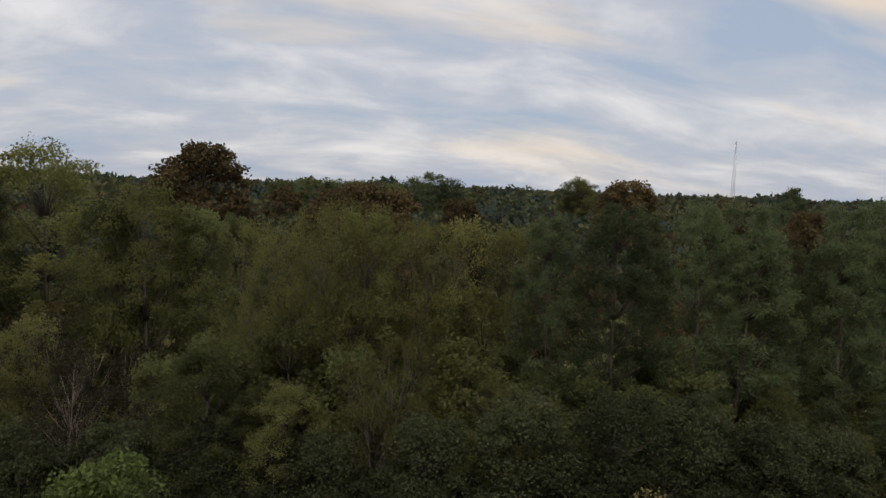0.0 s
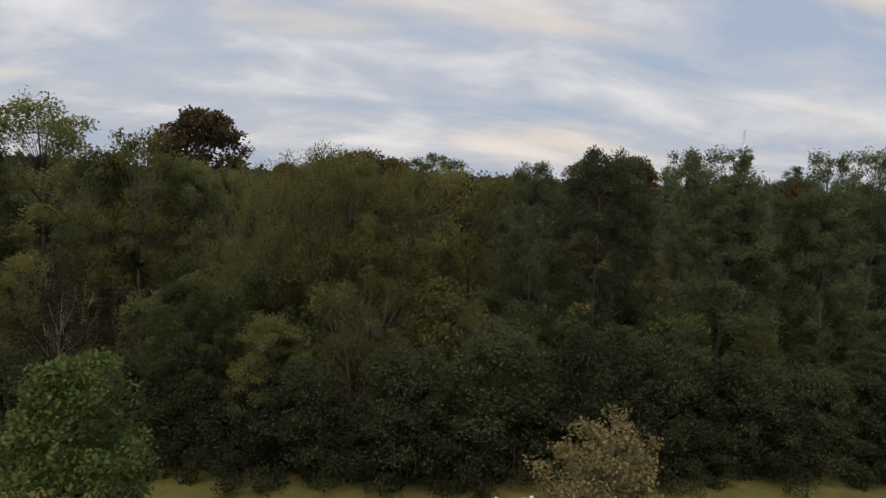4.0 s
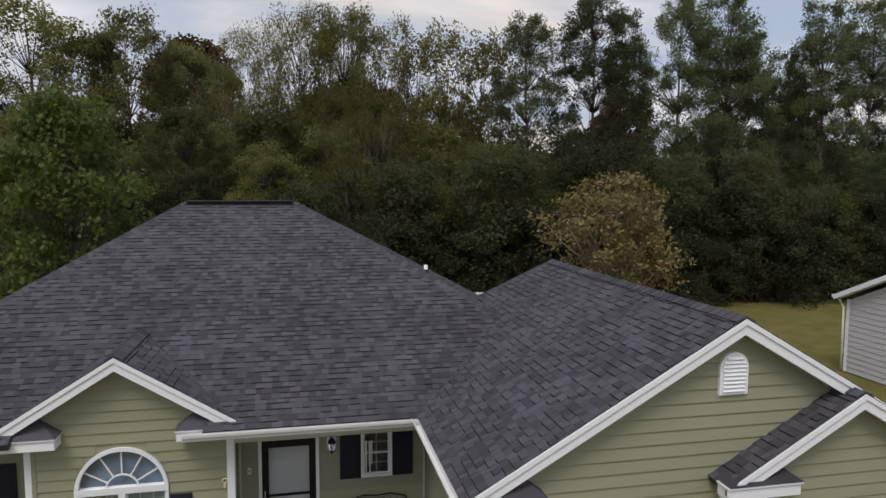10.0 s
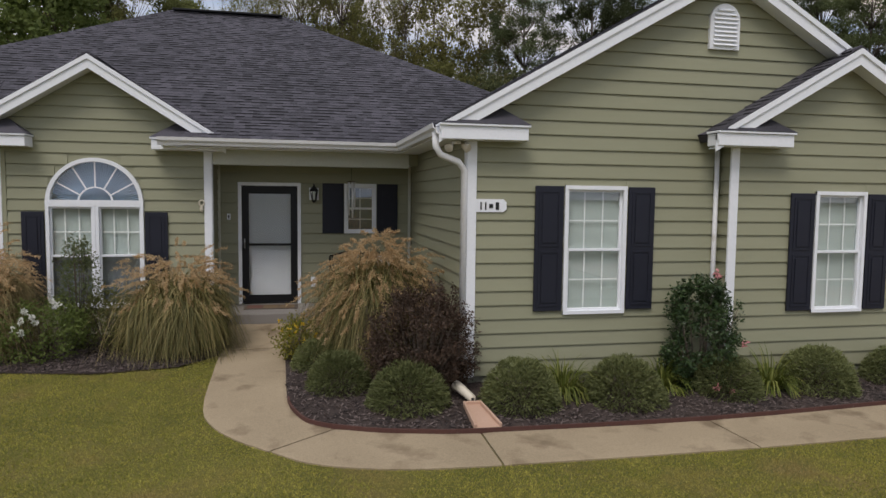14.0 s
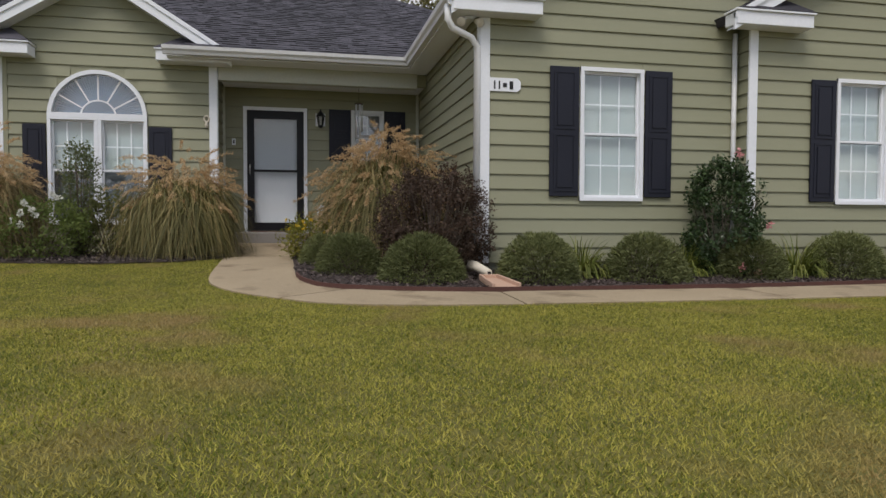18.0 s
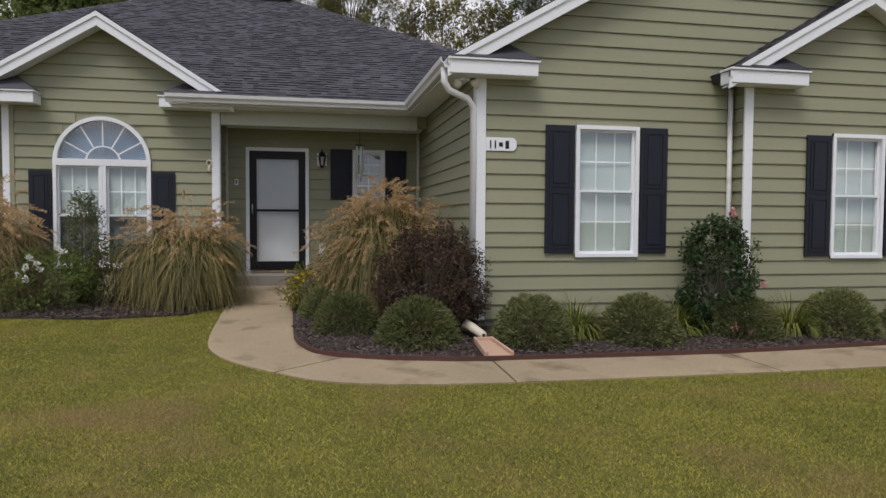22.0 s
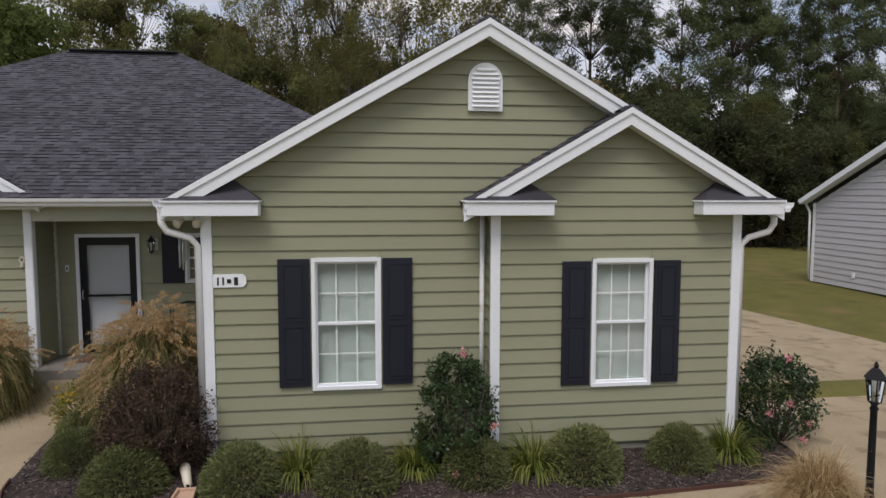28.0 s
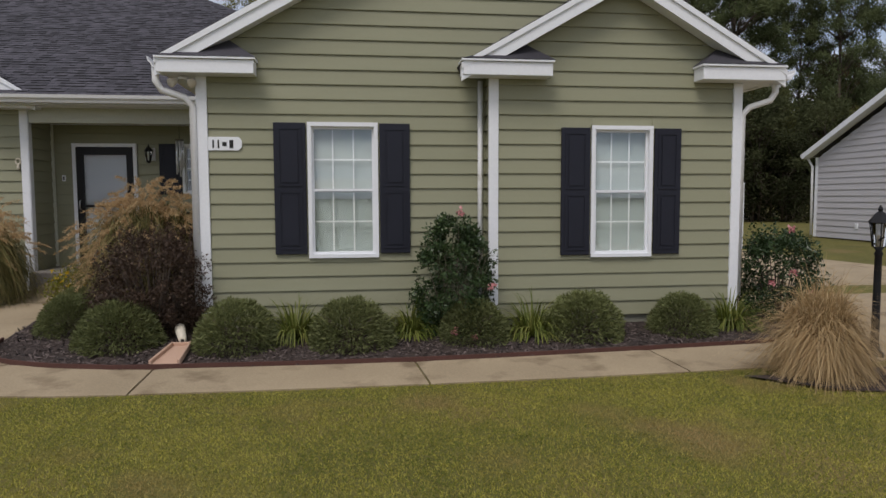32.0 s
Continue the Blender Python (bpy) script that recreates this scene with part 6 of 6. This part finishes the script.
for i in range(6):
    bm = bmesh.new()
    lathe(bm, [(0.10, 0.0), (0.14, 0.02), (0.10, 0.035)], 10, (PX1 - 1.5 + 0.19 * i, PY1 - 0.6 - 0.04 * (i % 3), 0.222))
    part("float", bm, M_TRIM, pool, "white round float on the water", smooth=True)

patio = tagged(thing("patio", "irregular tan flagstones round the garden table", "patio"), kind="structure")
rp = random.Random(4)
for i in range(90):
    a, r = rp.random() * 6.283, 1.75 * math.sqrt(rp.random())
    x, y = 7.3 + 1.2 * r * math.cos(a), 19.45 + 0.62 * r * math.sin(a)
    bm = bmesh.new()
    k = rp.randint(5, 7)
    s = rp.uniform(0.10, 0.17)
    prism(bm, [(x + s * math.cos(6.283 * j / k + a) * rp.uniform(0.8, 1.1), y + s * math.sin(6.283 * j / k + a) * rp.uniform(0.8, 1.1), 0.20 + 0.0005 * i) for j in range(k)], (0, 0, 0.03))
    part("flagstone", bm, M_STONE, patio)


def adirondack(x, y, turn, mat, label):
    t = thing("garden_chair", label, "chair", "painted chairs at the pool", (x, y, gz(x, y)))
    for i in range(5):
        u = -0.22 + i * 0.11
        bm = bmesh.new()
        hgt = 0.98 - 0.9 * u * u * 2
        prism(bm, [(u - 0.05, 0.22, 0.36), (u + 0.05, 0.22, 0.36), (u + 0.05, 0.46, hgt), (u, 0.47, hgt + 0.03), (u - 0.05, 0.46, hgt)], (0, 0.022, 0))
        part("back_slat", bm, mat, t)
        bm = bmesh.new()
        prism(bm, [(-0.28, -0.30 + i * 0.11, 0.36 - i * 0.012), (0.28, -0.30 + i * 0.11, 0.36 - i * 0.012), (0.28, -0.20 + i * 0.11, 0.35 - i * 0.012), (-0.28, -0.20 + i * 0.11, 0.35 - i * 0.012)], (0, 0, 0.02))
        part("seat_slat", bm, mat, t)
    for s in (-1, 1):
        box_part("arm", (s * 0.36 - 0.07, s * 0.36 + 0.07, -0.36, 0.36, 0.56, 0.585), mat, t)
        box_part("leg", (s * 0.31 - 0.02, s * 0.31 + 0.02, -0.32, -0.23, 0.0, 0.56), mat, t)
        box_part("leg", (s * 0.31 - 0.02, s * 0.31 + 0.02, 0.22, 0.31, 0.0, 0.56), mat, t)
    t.rotation_euler = (0, 0, radians(turn))
    return t


adirondack(6.4, 19.25, 10, M_TEAL, "bright blue slatted garden chair by the round table")
adirondack(8.05, 19.2, -20, M_PURPLE, "purple slatted garden chair by the round table")
table = thing("garden_table", "round pale stone garden table on a pedestal", "table", at=(7.27, 18.95, 0.22))
bm = bmesh.new(); lathe(bm, [(0.12, 0.02), (0.55, 0.64), (0.56, 0.69), (0.54, 0.71), (0.02, 0.72)][1:], 24); part("tabletop", bm, M_STONE, table, smooth=False)
bm = bmesh.new(); lathe(bm, [(0.24, 0.0), (0.22, 0.06), (0.11, 0.14), (0.10, 0.5), (0.20, 0.64)], 14); part("pedestal", bm, M_STONE, table, smooth=True)


def closed_umbrella(x, y, mat, label, h=2.35):
    t = thing("patio_umbrella", label, "umbrella", at=(x, y, gz(x, y)))
    tube_part("pole", [(0, 0, 0), (0, 0, h)], 0.022, M_BARK, t)
    bm = bmesh.new()
    prof = [(0.17, 0.85), (0.20, 0.95), (0.15, 1.3), (0.09, 1.8), (0.035, h - 0.02)]
    rings = []
    for r, z in prof:
        rings.append([bm.verts.new((r * (1 if k % 2 else 0.62) * math.cos(6.283 * k / 16), r * (1 if k % 2 else 0.62) * math.sin(6.283 * k / 16), z)) for k in range(16)])
    for q, s in zip(rings, rings[1:]):
        for k in range(16):
            bm.faces.new((q[k], q[(k + 1) % 16], s[(k + 1) % 16], s[k]))
    bm.faces.new(rings[-1])
    part("canopy", bm, mat, t)
    bm = bmesh.new(); lathe(bm, [(0.24, 0.0), (0.22, 0.05), (0.05, 0.08), (0.04, 0.25)], 14); part("base", bm, M_STONE, t)


closed_umbrella(7.40, 19.45, M_TAN, "closed brown patio umbrella")
closed_umbrella(4.8, 22.7, M_PALE_CANVAS, "closed pale pink patio umbrella near the fence", 2.1)


def palm(seed, x, y, label):
    rng = np.random.default_rng(seed)
    t = thing("potted_palm", label, "potted plant", at=(x, y, gz(x, y)))
    bm = bmesh.new(); lathe(bm, [(0.20, 0.0), (0.27, 0.36), (0.29, 0.38), (0.27, 0.40), (0.24, 0.36)], 16); part("pot", bm, M_TEAL, t, "glazed turquoise pot", smooth=True)
    at, dirs, runs = [], [], []
    for k in range(16):
        a, up = rng.random() * 6.283, rng.uniform(0.4, 1.2)
        path = [Vector((0.62 * s * math.cos(a) * (1.2 - 0.4 * up), 0.62 * s * math.sin(a) * (1.2 - 0.4 * up), 0.38 + up * 0.85 * s - 0.45 * s * s)) for s in np.linspace(0, 1.15, 7)]
        runs.append((path, [0.010 - 0.0012 * j for j in range(7)], 4))
        for p, q in zip(path[1:], path[2:] + path[-1:]):
            for e in range(7):
                at.append(p.lerp(q, e / 7)); dirs.append(Vector((math.cos(a), math.sin(a), -0.2)))
    new("frond_ribs", limbs_mesh("frond_ribs", runs, M_PALEBARK)).parent = t
    new("fronds", leaf_mesh("fronds", np.array(at), 0.26, 0.03, L_FROND, rng, np.array(dirs) * 0.8)).parent = t


palm(5, 9.95, 15.3, "potted palm with yellow-green fronds beside the pool")
upright_shrub(93, "thin_shrub", (11.7, 12.6), 0.80, 1.45, 900, 0.06, L_RUST, "sparse twiggy reddish shrub against the white fence", clump=0.22)
upright_shrub(94, "thin_shrub", (11.4, 16.3), 0.38, 1.4, 500, 0.06, L_RUST, "narrow sparse reddish shrub by the fence", clump=0.16)
bed("pool_bed", [(9.5, 21.9), (9.75, 21.6), (11.9, 16.1), (12.2, 9.5), (10.6, 9.5), (9.8, 13.5), (9.5, 18.3)])
birdbath = thing("garden_ornament", "small pale stone birdbath in the mulch", "birdbath", at=(11.6, 14.6, 0.17))
bm = bmesh.new(); lathe(bm, [(0.14, 0.0), (0.07, 0.08), (0.05, 0.45), (0.20, 0.52), (0.21, 0.55), (0.17, 0.54)], 14); part("pedestal_bowl", bm, M_STONE, birdbath, smooth=True)
for i, (x, y) in enumerate(((10.6, 14.7), (11.2, 14.0), (11.7, 13.2))):
    st = thing("stepping_stone", "pale round stepping stone in the mulch", "stepping stone", "stepping stones", (x, y, 0.22))
    bm = bmesh.new(); lathe(bm, [(0.20, 0.0), (0.22, 0.03), (0.20, 0.05)], 12); part("slab", bm, M_TRIM, st)

# ---- waste bin against the fence ----
wb = thing("waste_bin", "dark green wheeled waste bin in front of the white fence", "waste bin", at=(10.35, 8.35, gz(10.35, 8.35)))
bm = bmesh.new()
lo = [bm.verts.new(p) for p in ((-0.22, -0.25, 0.04), (0.22, -0.25, 0.04), (0.22, 0.22, 0.04), (-0.22, 0.22, 0.04))]
hi = [bm.verts.new(p) for p in ((-0.28, -0.34, 0.98), (0.28, -0.34, 0.98), (0.28, 0.30, 0.98), (-0.28, 0.30, 0.98))]
bm.faces.new(lo[::-1]); bm.faces.new(hi)
for i in range(4):
    bm.faces.new((lo[i], lo[(i + 1) % 4], hi[(i + 1) % 4], hi[i]))
part("body", bm, M_BIN, wb, bevel=0.015)
bm = bmesh.new(); prism(bm, [(-0.31, -0.38, 0.99), (-0.31, 0.34, 1.04), (-0.31, 0.30, 1.10), (-0.31, -0.30, 1.07)], (0.62, 0, 0)); part("lid", bm, M_BIN, wb, bevel=0.012)
for sx in (-0.24, 0.24):
    tube_part("wheel", [(sx - 0.03, 0.26, 0.12), (sx + 0.03, 0.26, 0.12)], 0.12, M_BLACK, wb, 14)
tube_part("handle", [(-0.25, 0.34, 1.02), (-0.25, 0.40, 1.02), (0.25, 0.40, 1.02), (0.25, 0.34, 1.02)], 0.015, M_BIN, wb, 6)

# ---- neighbour's house ----
nh = thing("neighbour_house", "grey vinyl-sided neighbouring house with white trim", "house")
NX, NY0, NY1, NZ = 17.7, 2.6, 13.3, 2.92
sided_wall("gable_end_wall", (NX, NY1, 0), (0, -1, 0), NY1 - NY0, NZ, [], ((NY1 - NY0) / 2, NZ + 0.46 * (NY1 - NY0) / 2 - 0.05, 0.46), base=0.2, mat=M_GREYSIDE, parent=nh, course=0.20)
bm = bmesh.new(); box(bm, NX + 0.15, NX + 12, NY1 - 0.15, NY1, 0.1, NZ); box(bm, NX + 0.15, NX + 12, NY0, NY0 + 0.15, 0.1, NZ); part("side_walls", bm, M_GREYSIDE, nh)
ym = (NY0 + NY1) / 2
nzr = NZ + 0.14 + 0.46 * ((NY1 - NY0) / 2 + 0.35)
for s, ye in ((1, NY1 + 0.35), (-1, NY0 - 0.35)):
    bm = bmesh.new(); prism(bm, [(NX - 0.3, ye, NZ + 0.14), (NX + 12, ye, NZ + 0.14), (NX + 12, ym, nzr), (NX - 0.3, ym, nzr)], (0, 0, -0.10)); part("roof", bm, M_SHINGLE_P, nh)
    bm = bmesh.new(); prism(bm, [(NX - 0.325, ye, NZ + 0.15), (NX - 0.325, ym, nzr + 0.01), (NX - 0.325, ym, nzr - 0.19), (NX - 0.325, ye, NZ - 0.03)], (0.022, 0, 0)); part("rake_board", bm, M_TRIM, nh)
    bm = bmesh.new(); prism(bm, [(NX - 0.30, ye, NZ - 0.01), (NX - 0.30, ym, nzr - 0.16), (NX - 0.30, ym, nzr - 0.18), (NX - 0.30, ye, NZ - 0.03)], (0.28, 0, 0)); part("soffit", bm, M_TRIM, nh)
box_part("corner_board", (NX - 0.03, NX - 0.004, NY1 - 0.11, NY1 + 0.02, 0.2, NZ), M_TRIM, nh)
gt = box_part("eave_gutter", (NX - 0.3, NX + 12, NY1 + 0.35, NY1 + 0.46, NZ + 0.03, NZ + 0.14), M_GUTTER, nh)
tube_part("downspout", [(NX - 0.08, NY1 + 0.4, NZ + 0.05), (NX - 0.08, NY1 + 0.1, NZ - 0.3), (NX - 0.08, NY1 + 0.06, 0.25)], 0.04, M_GUTTER, nh)
box_part("outlet_cover", (NX - 0.05, NX - 0.018, 11.2, 11.32, 0.55, 0.72), M_TRIM, nh)
bm = bmesh.new(); box(bm, NX - 0.06, NX - 0.02, 9.0, 9.9, 1.1, 2.4); part("window", bm, M_TRIM, nh)

# ---- fittings on the house ----
plate = thing("house_number_plate", "white oval-cornered plaque with dark unreadable marks", "plaque", at=(0.27, -0.032, 2.235))
bm = bmesh.new()
prism(bm, [(-0.22, 0, -0.04), (-0.18, 0, -0.08), (0.18, 0, -0.08), (0.22, 0, -0.04), (0.22, 0, 0.04), (0.18, 0, 0.08), (-0.18, 0, 0.08), (-0.22, 0, 0.04)], (0, 0.014, 0))
part("plaque_board", bm, M_TRIM, plate)
for x, w, h in ((-0.11, 0.018, 0.095), (-0.05, 0.018, 0.095), (0.02, 0.05, 0.05), (0.10, 0.045, 0.095)):
    box_part("mark_bar", (x - w / 2, x + w / 2, -0.006, 0.001, -h / 2 - 0.005, h / 2 - 0.005), M_INK, plate, bevel=0.001)


def wall_lantern(x, y, z):
    t = thing("wall_lantern", "black lantern on a white wall block beside the door", "wall lamp", at=(x, y, z))
    box_part("mounting_block", (-0.085, 0.085, -0.03, 0.0, -0.16, 0.06), M_TRIM, t)
    tube_part("bracket", [(0, -0.03, 0.0), (0, -0.09, 0.03), (0, -0.12, 0.0)], 0.01, M_BLACK, t)
    bm = bmesh.new(); lathe(bm, [(0.035, -0.16), (0.06, 0.0), (0.055, 0.01)], 6, (0, -0.12, -0.02)); part("glass", bm, M_GLASS, t)
    bm = bmesh.new(); lathe(bm, [(0.085, 0.0), (0.05, 0.06), (0.012, 0.10), (0.012, 0.13)], 6, (0, -0.12, -0.01)); part("cap", bm, M_BLACK, t)
    bm = bmesh.new(); lathe(bm, [(0.012, -0.05), (0.04, -0.02), (0.04, 0.0)], 6, (0, -0.12, -0.16)); part("finial", bm, M_BLACK, t)
    for k in range(6):
        a = 6.283 * k / 6
        tube_part("bar", [(0.036 * math.cos(a), -0.12 + 0.036 * math.sin(a), -0.18), (0.062 * math.cos(a), -0.12 + 0.062 * math.sin(a), -0.02)], 0.005, M_BLACK, t, 4)


wall_lantern(-1.78, 4.28, 2.42)
fl = thing("flood_light", "white twin floodlight under the eave", "outdoor lamp", at=(-0.16, -0.02, 2.92))
bm = bmesh.new(); lathe(bm, [(0.06, 0.0), (0.06, 0.03), (0.02, 0.04)], 12, (0, 0, 0.06)); part("canopy", bm, M_TRIM, fl)
for s in (-1, 1):
    bm = bmesh.new(); lathe(bm, [(0.015, 0.0), (0.03, 0.04), (0.055, 0.11), (0.05, 0.12)], 12)
    o = part("lamp_head", bm, M_BONE, fl, smooth=True); o.matrix_basis = pose(s * 0.06, -0.02, 0.05, 115, 0, s * 35)
for x, z, lab in ((-3.25, 1.95, "doorbell"), ):
    d = thing("doorbell", "small white doorbell with a dark button", "doorbell", at=(x, 4.275, z))
    box_part("cover", (-0.03, 0.03, 0, 0.02, -0.055, 0.055), M_TRIM, d); box_part("button", (-0.012, 0.012, -0.006, 0.001, -0.03, 0.03), M_INK, d)
for nm, x, y, z, lab in (("outlet_cover", -1.78, 4.275, 0.78, "white weatherproof outlet cover on the porch wall"),):
    o = thing(nm, lab, "wall fitting", at=(x, y, z))
    box_part("cover", (-0.06, 0.06, -0.02, 0.02, -0.09, 0.09), M_TRIM, o); box_part("flap", (-0.035, 0.035, -0.034, -0.021, -0.055, 0.055), M_TRIM, o)
orn = thing("wall_ornament", "small cream ring-topped ornament hanging beside the corner board", "ornament", at=(-3.58, 3.385, 2.15))
tube_part("ring", [(0.038 * math.cos(a), 0, 0.045 + 0.045 * math.sin(a)) for a in np.linspace(0, 6.2832, 15)], 0.014, M_BONE, orn, 6)
bm = bmesh.new(); lathe(bm, [(0.004, -0.10), (0.022, -0.085), (0.030, -0.05), (0.020, -0.02), (0.016, 0.005)], 8); part("drop", bm, M_BONE, orn, smooth=True)
tube_part("hook", [(0, 0, 0.09), (0, 0.02, 0.11), (0, 0.045, 0.11)], 0.004, M_INK, orn, 4)
chime = thing("wind_chime", "silver tube wind chime hanging from the porch ceiling", "wind chime", at=(-1.15, 3.75, 2.87))
tube_part("cord", [(0, 0, 0.01), (0, 0, -0.28)], 0.004, M_INK, chime, 4)
bm = bmesh.new(); lathe(bm, [(0.07, 0.0), (0.07, 0.015)], 14, (0, 0, -0.29)); part("disc", bm, M_BARK, chime)
for k in range(5):
    a = 6.283 * k / 5
    tube_part("chime_tube", [(0.055 * math.cos(a), 0.055 * math.sin(a), -0.30), (0.055 * math.cos(a), 0.055 * math.sin(a), -0.75 - 0.04 * k)], 0.014, M_CHIME, chime, 8)
mat_ = thing("doormat", "worn reddish-brown doormat on the porch", "doormat", at=(-2.52, 3.85, FLOOR))
box_part("backing", (-0.45, 0.45, -0.22, 0.22, 0.0, 0.012), M_BARK, mat_)
M_RED = material("red_coir", (0.10, 0.045, 0.035), (0.16, 0.075, 0.055), 0.95, 8, 90, 0.4)
M_GOLD = material("gold_coir", (0.14, 0.095, 0.05), (0.20, 0.14, 0.08), 0.95, 8, 90, 0.4)
for i, x in enumerate((-0.40, -0.13, 0.14)):
    box_part("motif", (x, x + 0.25, -0.16, 0.16, 0.012, 0.016), (M_RED, M_GOLD, M_GOLD)[i], mat_, bevel=0.001)
bench = thing("porch_bench", "dark wrought-iron bench against the porch wall", "bench", at=(-0.95, 4.0, FLOOR))
for x in (-0.55, 0.55):
    tube_part("arm_frame", [(x, 0.18, 0.0), (x, 0.16, 0.45), (x, 0.22, 0.85)], 0.014, M_BLACK, bench); tube_part("leg", [(x, -0.22, 0.0), (x, -0.20, 0.62), (x, 0.18, 0.64)], 0.014, M_BLACK, bench)
for i in range(6):
    tube_part("seat_bar", [(-0.55, -0.2 + i * 0.07, 0.44), (0.55, -0.2 + i * 0.07, 0.44)], 0.009, M_BLACK, bench, 6)
tube_part("top_rail", [(-0.55, 0.22, 0.85), (-0.25, 0.23, 0.93), (0.0, 0.23, 0.90), (0.25, 0.23, 0.93), (0.55, 0.22, 0.85)], 0.014, M_BLACK, bench)
for i in range(9):
    tube_part("spindle", [(-0.5 + i * 0.125, 0.18, 0.46), (-0.5 + i * 0.125, 0.22, 0.86)], 0.007, M_BLACK, bench, 6)
disc = thing("round_sign", "round white sign with a dark plain shape on the bench", "sign", at=(-0.62, 3.92, FLOOR + 0.66))
bm = bmesh.new(); lathe(bm, [(0.205, 0.0), (0.21, 0.008), (0.205, 0.016)], 28); o = part("disc", bm, M_TRIM, disc); o.matrix_basis = pose(0, 0, 0, 80, 0, 0)
bm = bmesh.new(); lathe(bm, [(0.05, 0.0), (0.05, 0.004)], 12, (0.02, 0.02, 0.017)); o = part("emblem", bm, M_INK, disc); o.matrix_basis = pose(0, 0, 0, 80, 0, 0)

# roof pipes
for x, y, z in ((0.78, 8.56, 4.95), (-8.10, 9.9, 4.72)):
    v = thing("vent_pipe", "white plastic vent pipe on the roof", "vent pipe", "roof vent pipes", (x, y, z))
    tube_part("pipe", [(0, 0, -0.15), (0, 0, 0.17)], 0.045, M_TRIM, v, 12)
    bm = bmesh.new(); lathe(bm, [(0.16, -0.10), (0.07, 0.03), (0.06, 0.06)], 12); part("boot", bm, M_BLACK, v)
box_rv = box_part("ridge_vent", (RL + 0.05, RR - 0.05, RY - 0.16, RY + 0.16, RZ + 0.0, RZ + 0.045), M_BLACK, house, bevel=0.01)

# splash block and drain
sb = thing("splash_block", "pinkish concrete splash block in the bed", "splash block", at=(-0.10, -1.08, gz(0, -1.08) + 0.022))
bm = bmesh.new()
prism(bm, [(-0.105, 0.34, 0.02), (0.105, 0.34, 0.02), (0.15, -0.35, -0.02), (-0.15, -0.35, -0.02)], (0, 0, 0.035))
part("trough", bm, M_CLAY, sb, bevel=0.008)
for s in (-1, 1):
    bm = bmesh.new(); prism(bm, [(s * 0.108, 0.343, 0.04), (s * 0.080, 0.343, 0.04), (s * 0.124, -0.347, 0.0), (s * 0.153, -0.347, 0.0)], (0, 0, 0.055)); part("side_wall", bm, M_CLAY, sb, bevel=0.006)
bm = bmesh.new(); prism(bm, [(-0.103, 0.346, 0.04), (0.103, 0.346, 0.04), (0.103, 0.315, 0.04), (-0.103, 0.315, 0.04)], (0, 0, 0.050)); part("end_wall", bm, M_CLAY, sb, bevel=0.006)
dr = thing("drain_elbow", "cream downspout elbow ending over the splash block", "downspout", at=(-0.20, -0.38, gz(0, -0.38)))
bm = bmesh.new()
tube(bm, [(-0.01, 0.05, 0.10), (0, 0.0, 0.145), (0.03, -0.10, 0.13), (0.11, -0.34, 0.075)], [0.052, 0.062, 0.058, 0.046], 8)
part("spout", bm, M_BONE, dr, smooth=True)
bm = bmesh.new(); box(bm, 0.082, 0.138, -0.352, -0.343, 0.045, 0.101); part("mouth", bm, M_BONE, dr)
# black plate on the solid mouth, painting the darkness inside the spout
bm = bmesh.new(); box(bm, 0.092, 0.128, -0.357, -0.353, 0.055, 0.091); part("hollow_shade", bm, M_INK, dr)

# lamp post
LPX, LPY = 7.35, -1.90
lp = thing("lamp_post", "black fluted lamp post with a glass lantern by the driveway", "lamp post", at=(LPX, LPY, gz(LPX, LPY)))
bm = bmesh.new(); lathe(bm, [(0.11, 0.0), (0.10, 0.05), (0.06, 0.10), (0.045, 0.2), (0.04, 0.9), (0.038, 1.18), (0.05, 1.2), (0.03, 1.24), (0.06, 1.28)], 12); part("post", bm, M_BLACK, lp, smooth=True)
bm = bmesh.new(); lathe(bm, [(0.065, 0.0), (0.10, 0.27)], 6, (0, 0, 1.29)); part("glass", bm, M_GLASS, lp)
for k in range(6):
    a = 6.283 * k / 6
    tube_part("bar", [(0.068 * math.cos(a), 0.068 * math.sin(a), 1.28), (0.104 * math.cos(a), 0.104 * math.sin(a), 1.56)], 0.008, M_BLACK, lp, 4)
bm = bmesh.new(); lathe(bm, [(0.13, 0.0), (0.11, 0.03), (0.05, 0.11), (0.02, 0.13), (0.03, 0.155), (0.008, 0.20)], 6, (0, 0, 1.56)); part("cap", bm, M_BLACK, lp)
tube_part("candle_tube", [(0, 0, 1.29), (0, 0, 1.42)], 0.015, M_BONE, lp)
lp.scale = (0.93, 0.93, 0.93)
tube_part("crossbar", [(-0.05, -0.13, 1.40), (0.0, 0.0, 1.36)], 0.010, M_BLACK, lp, 5)
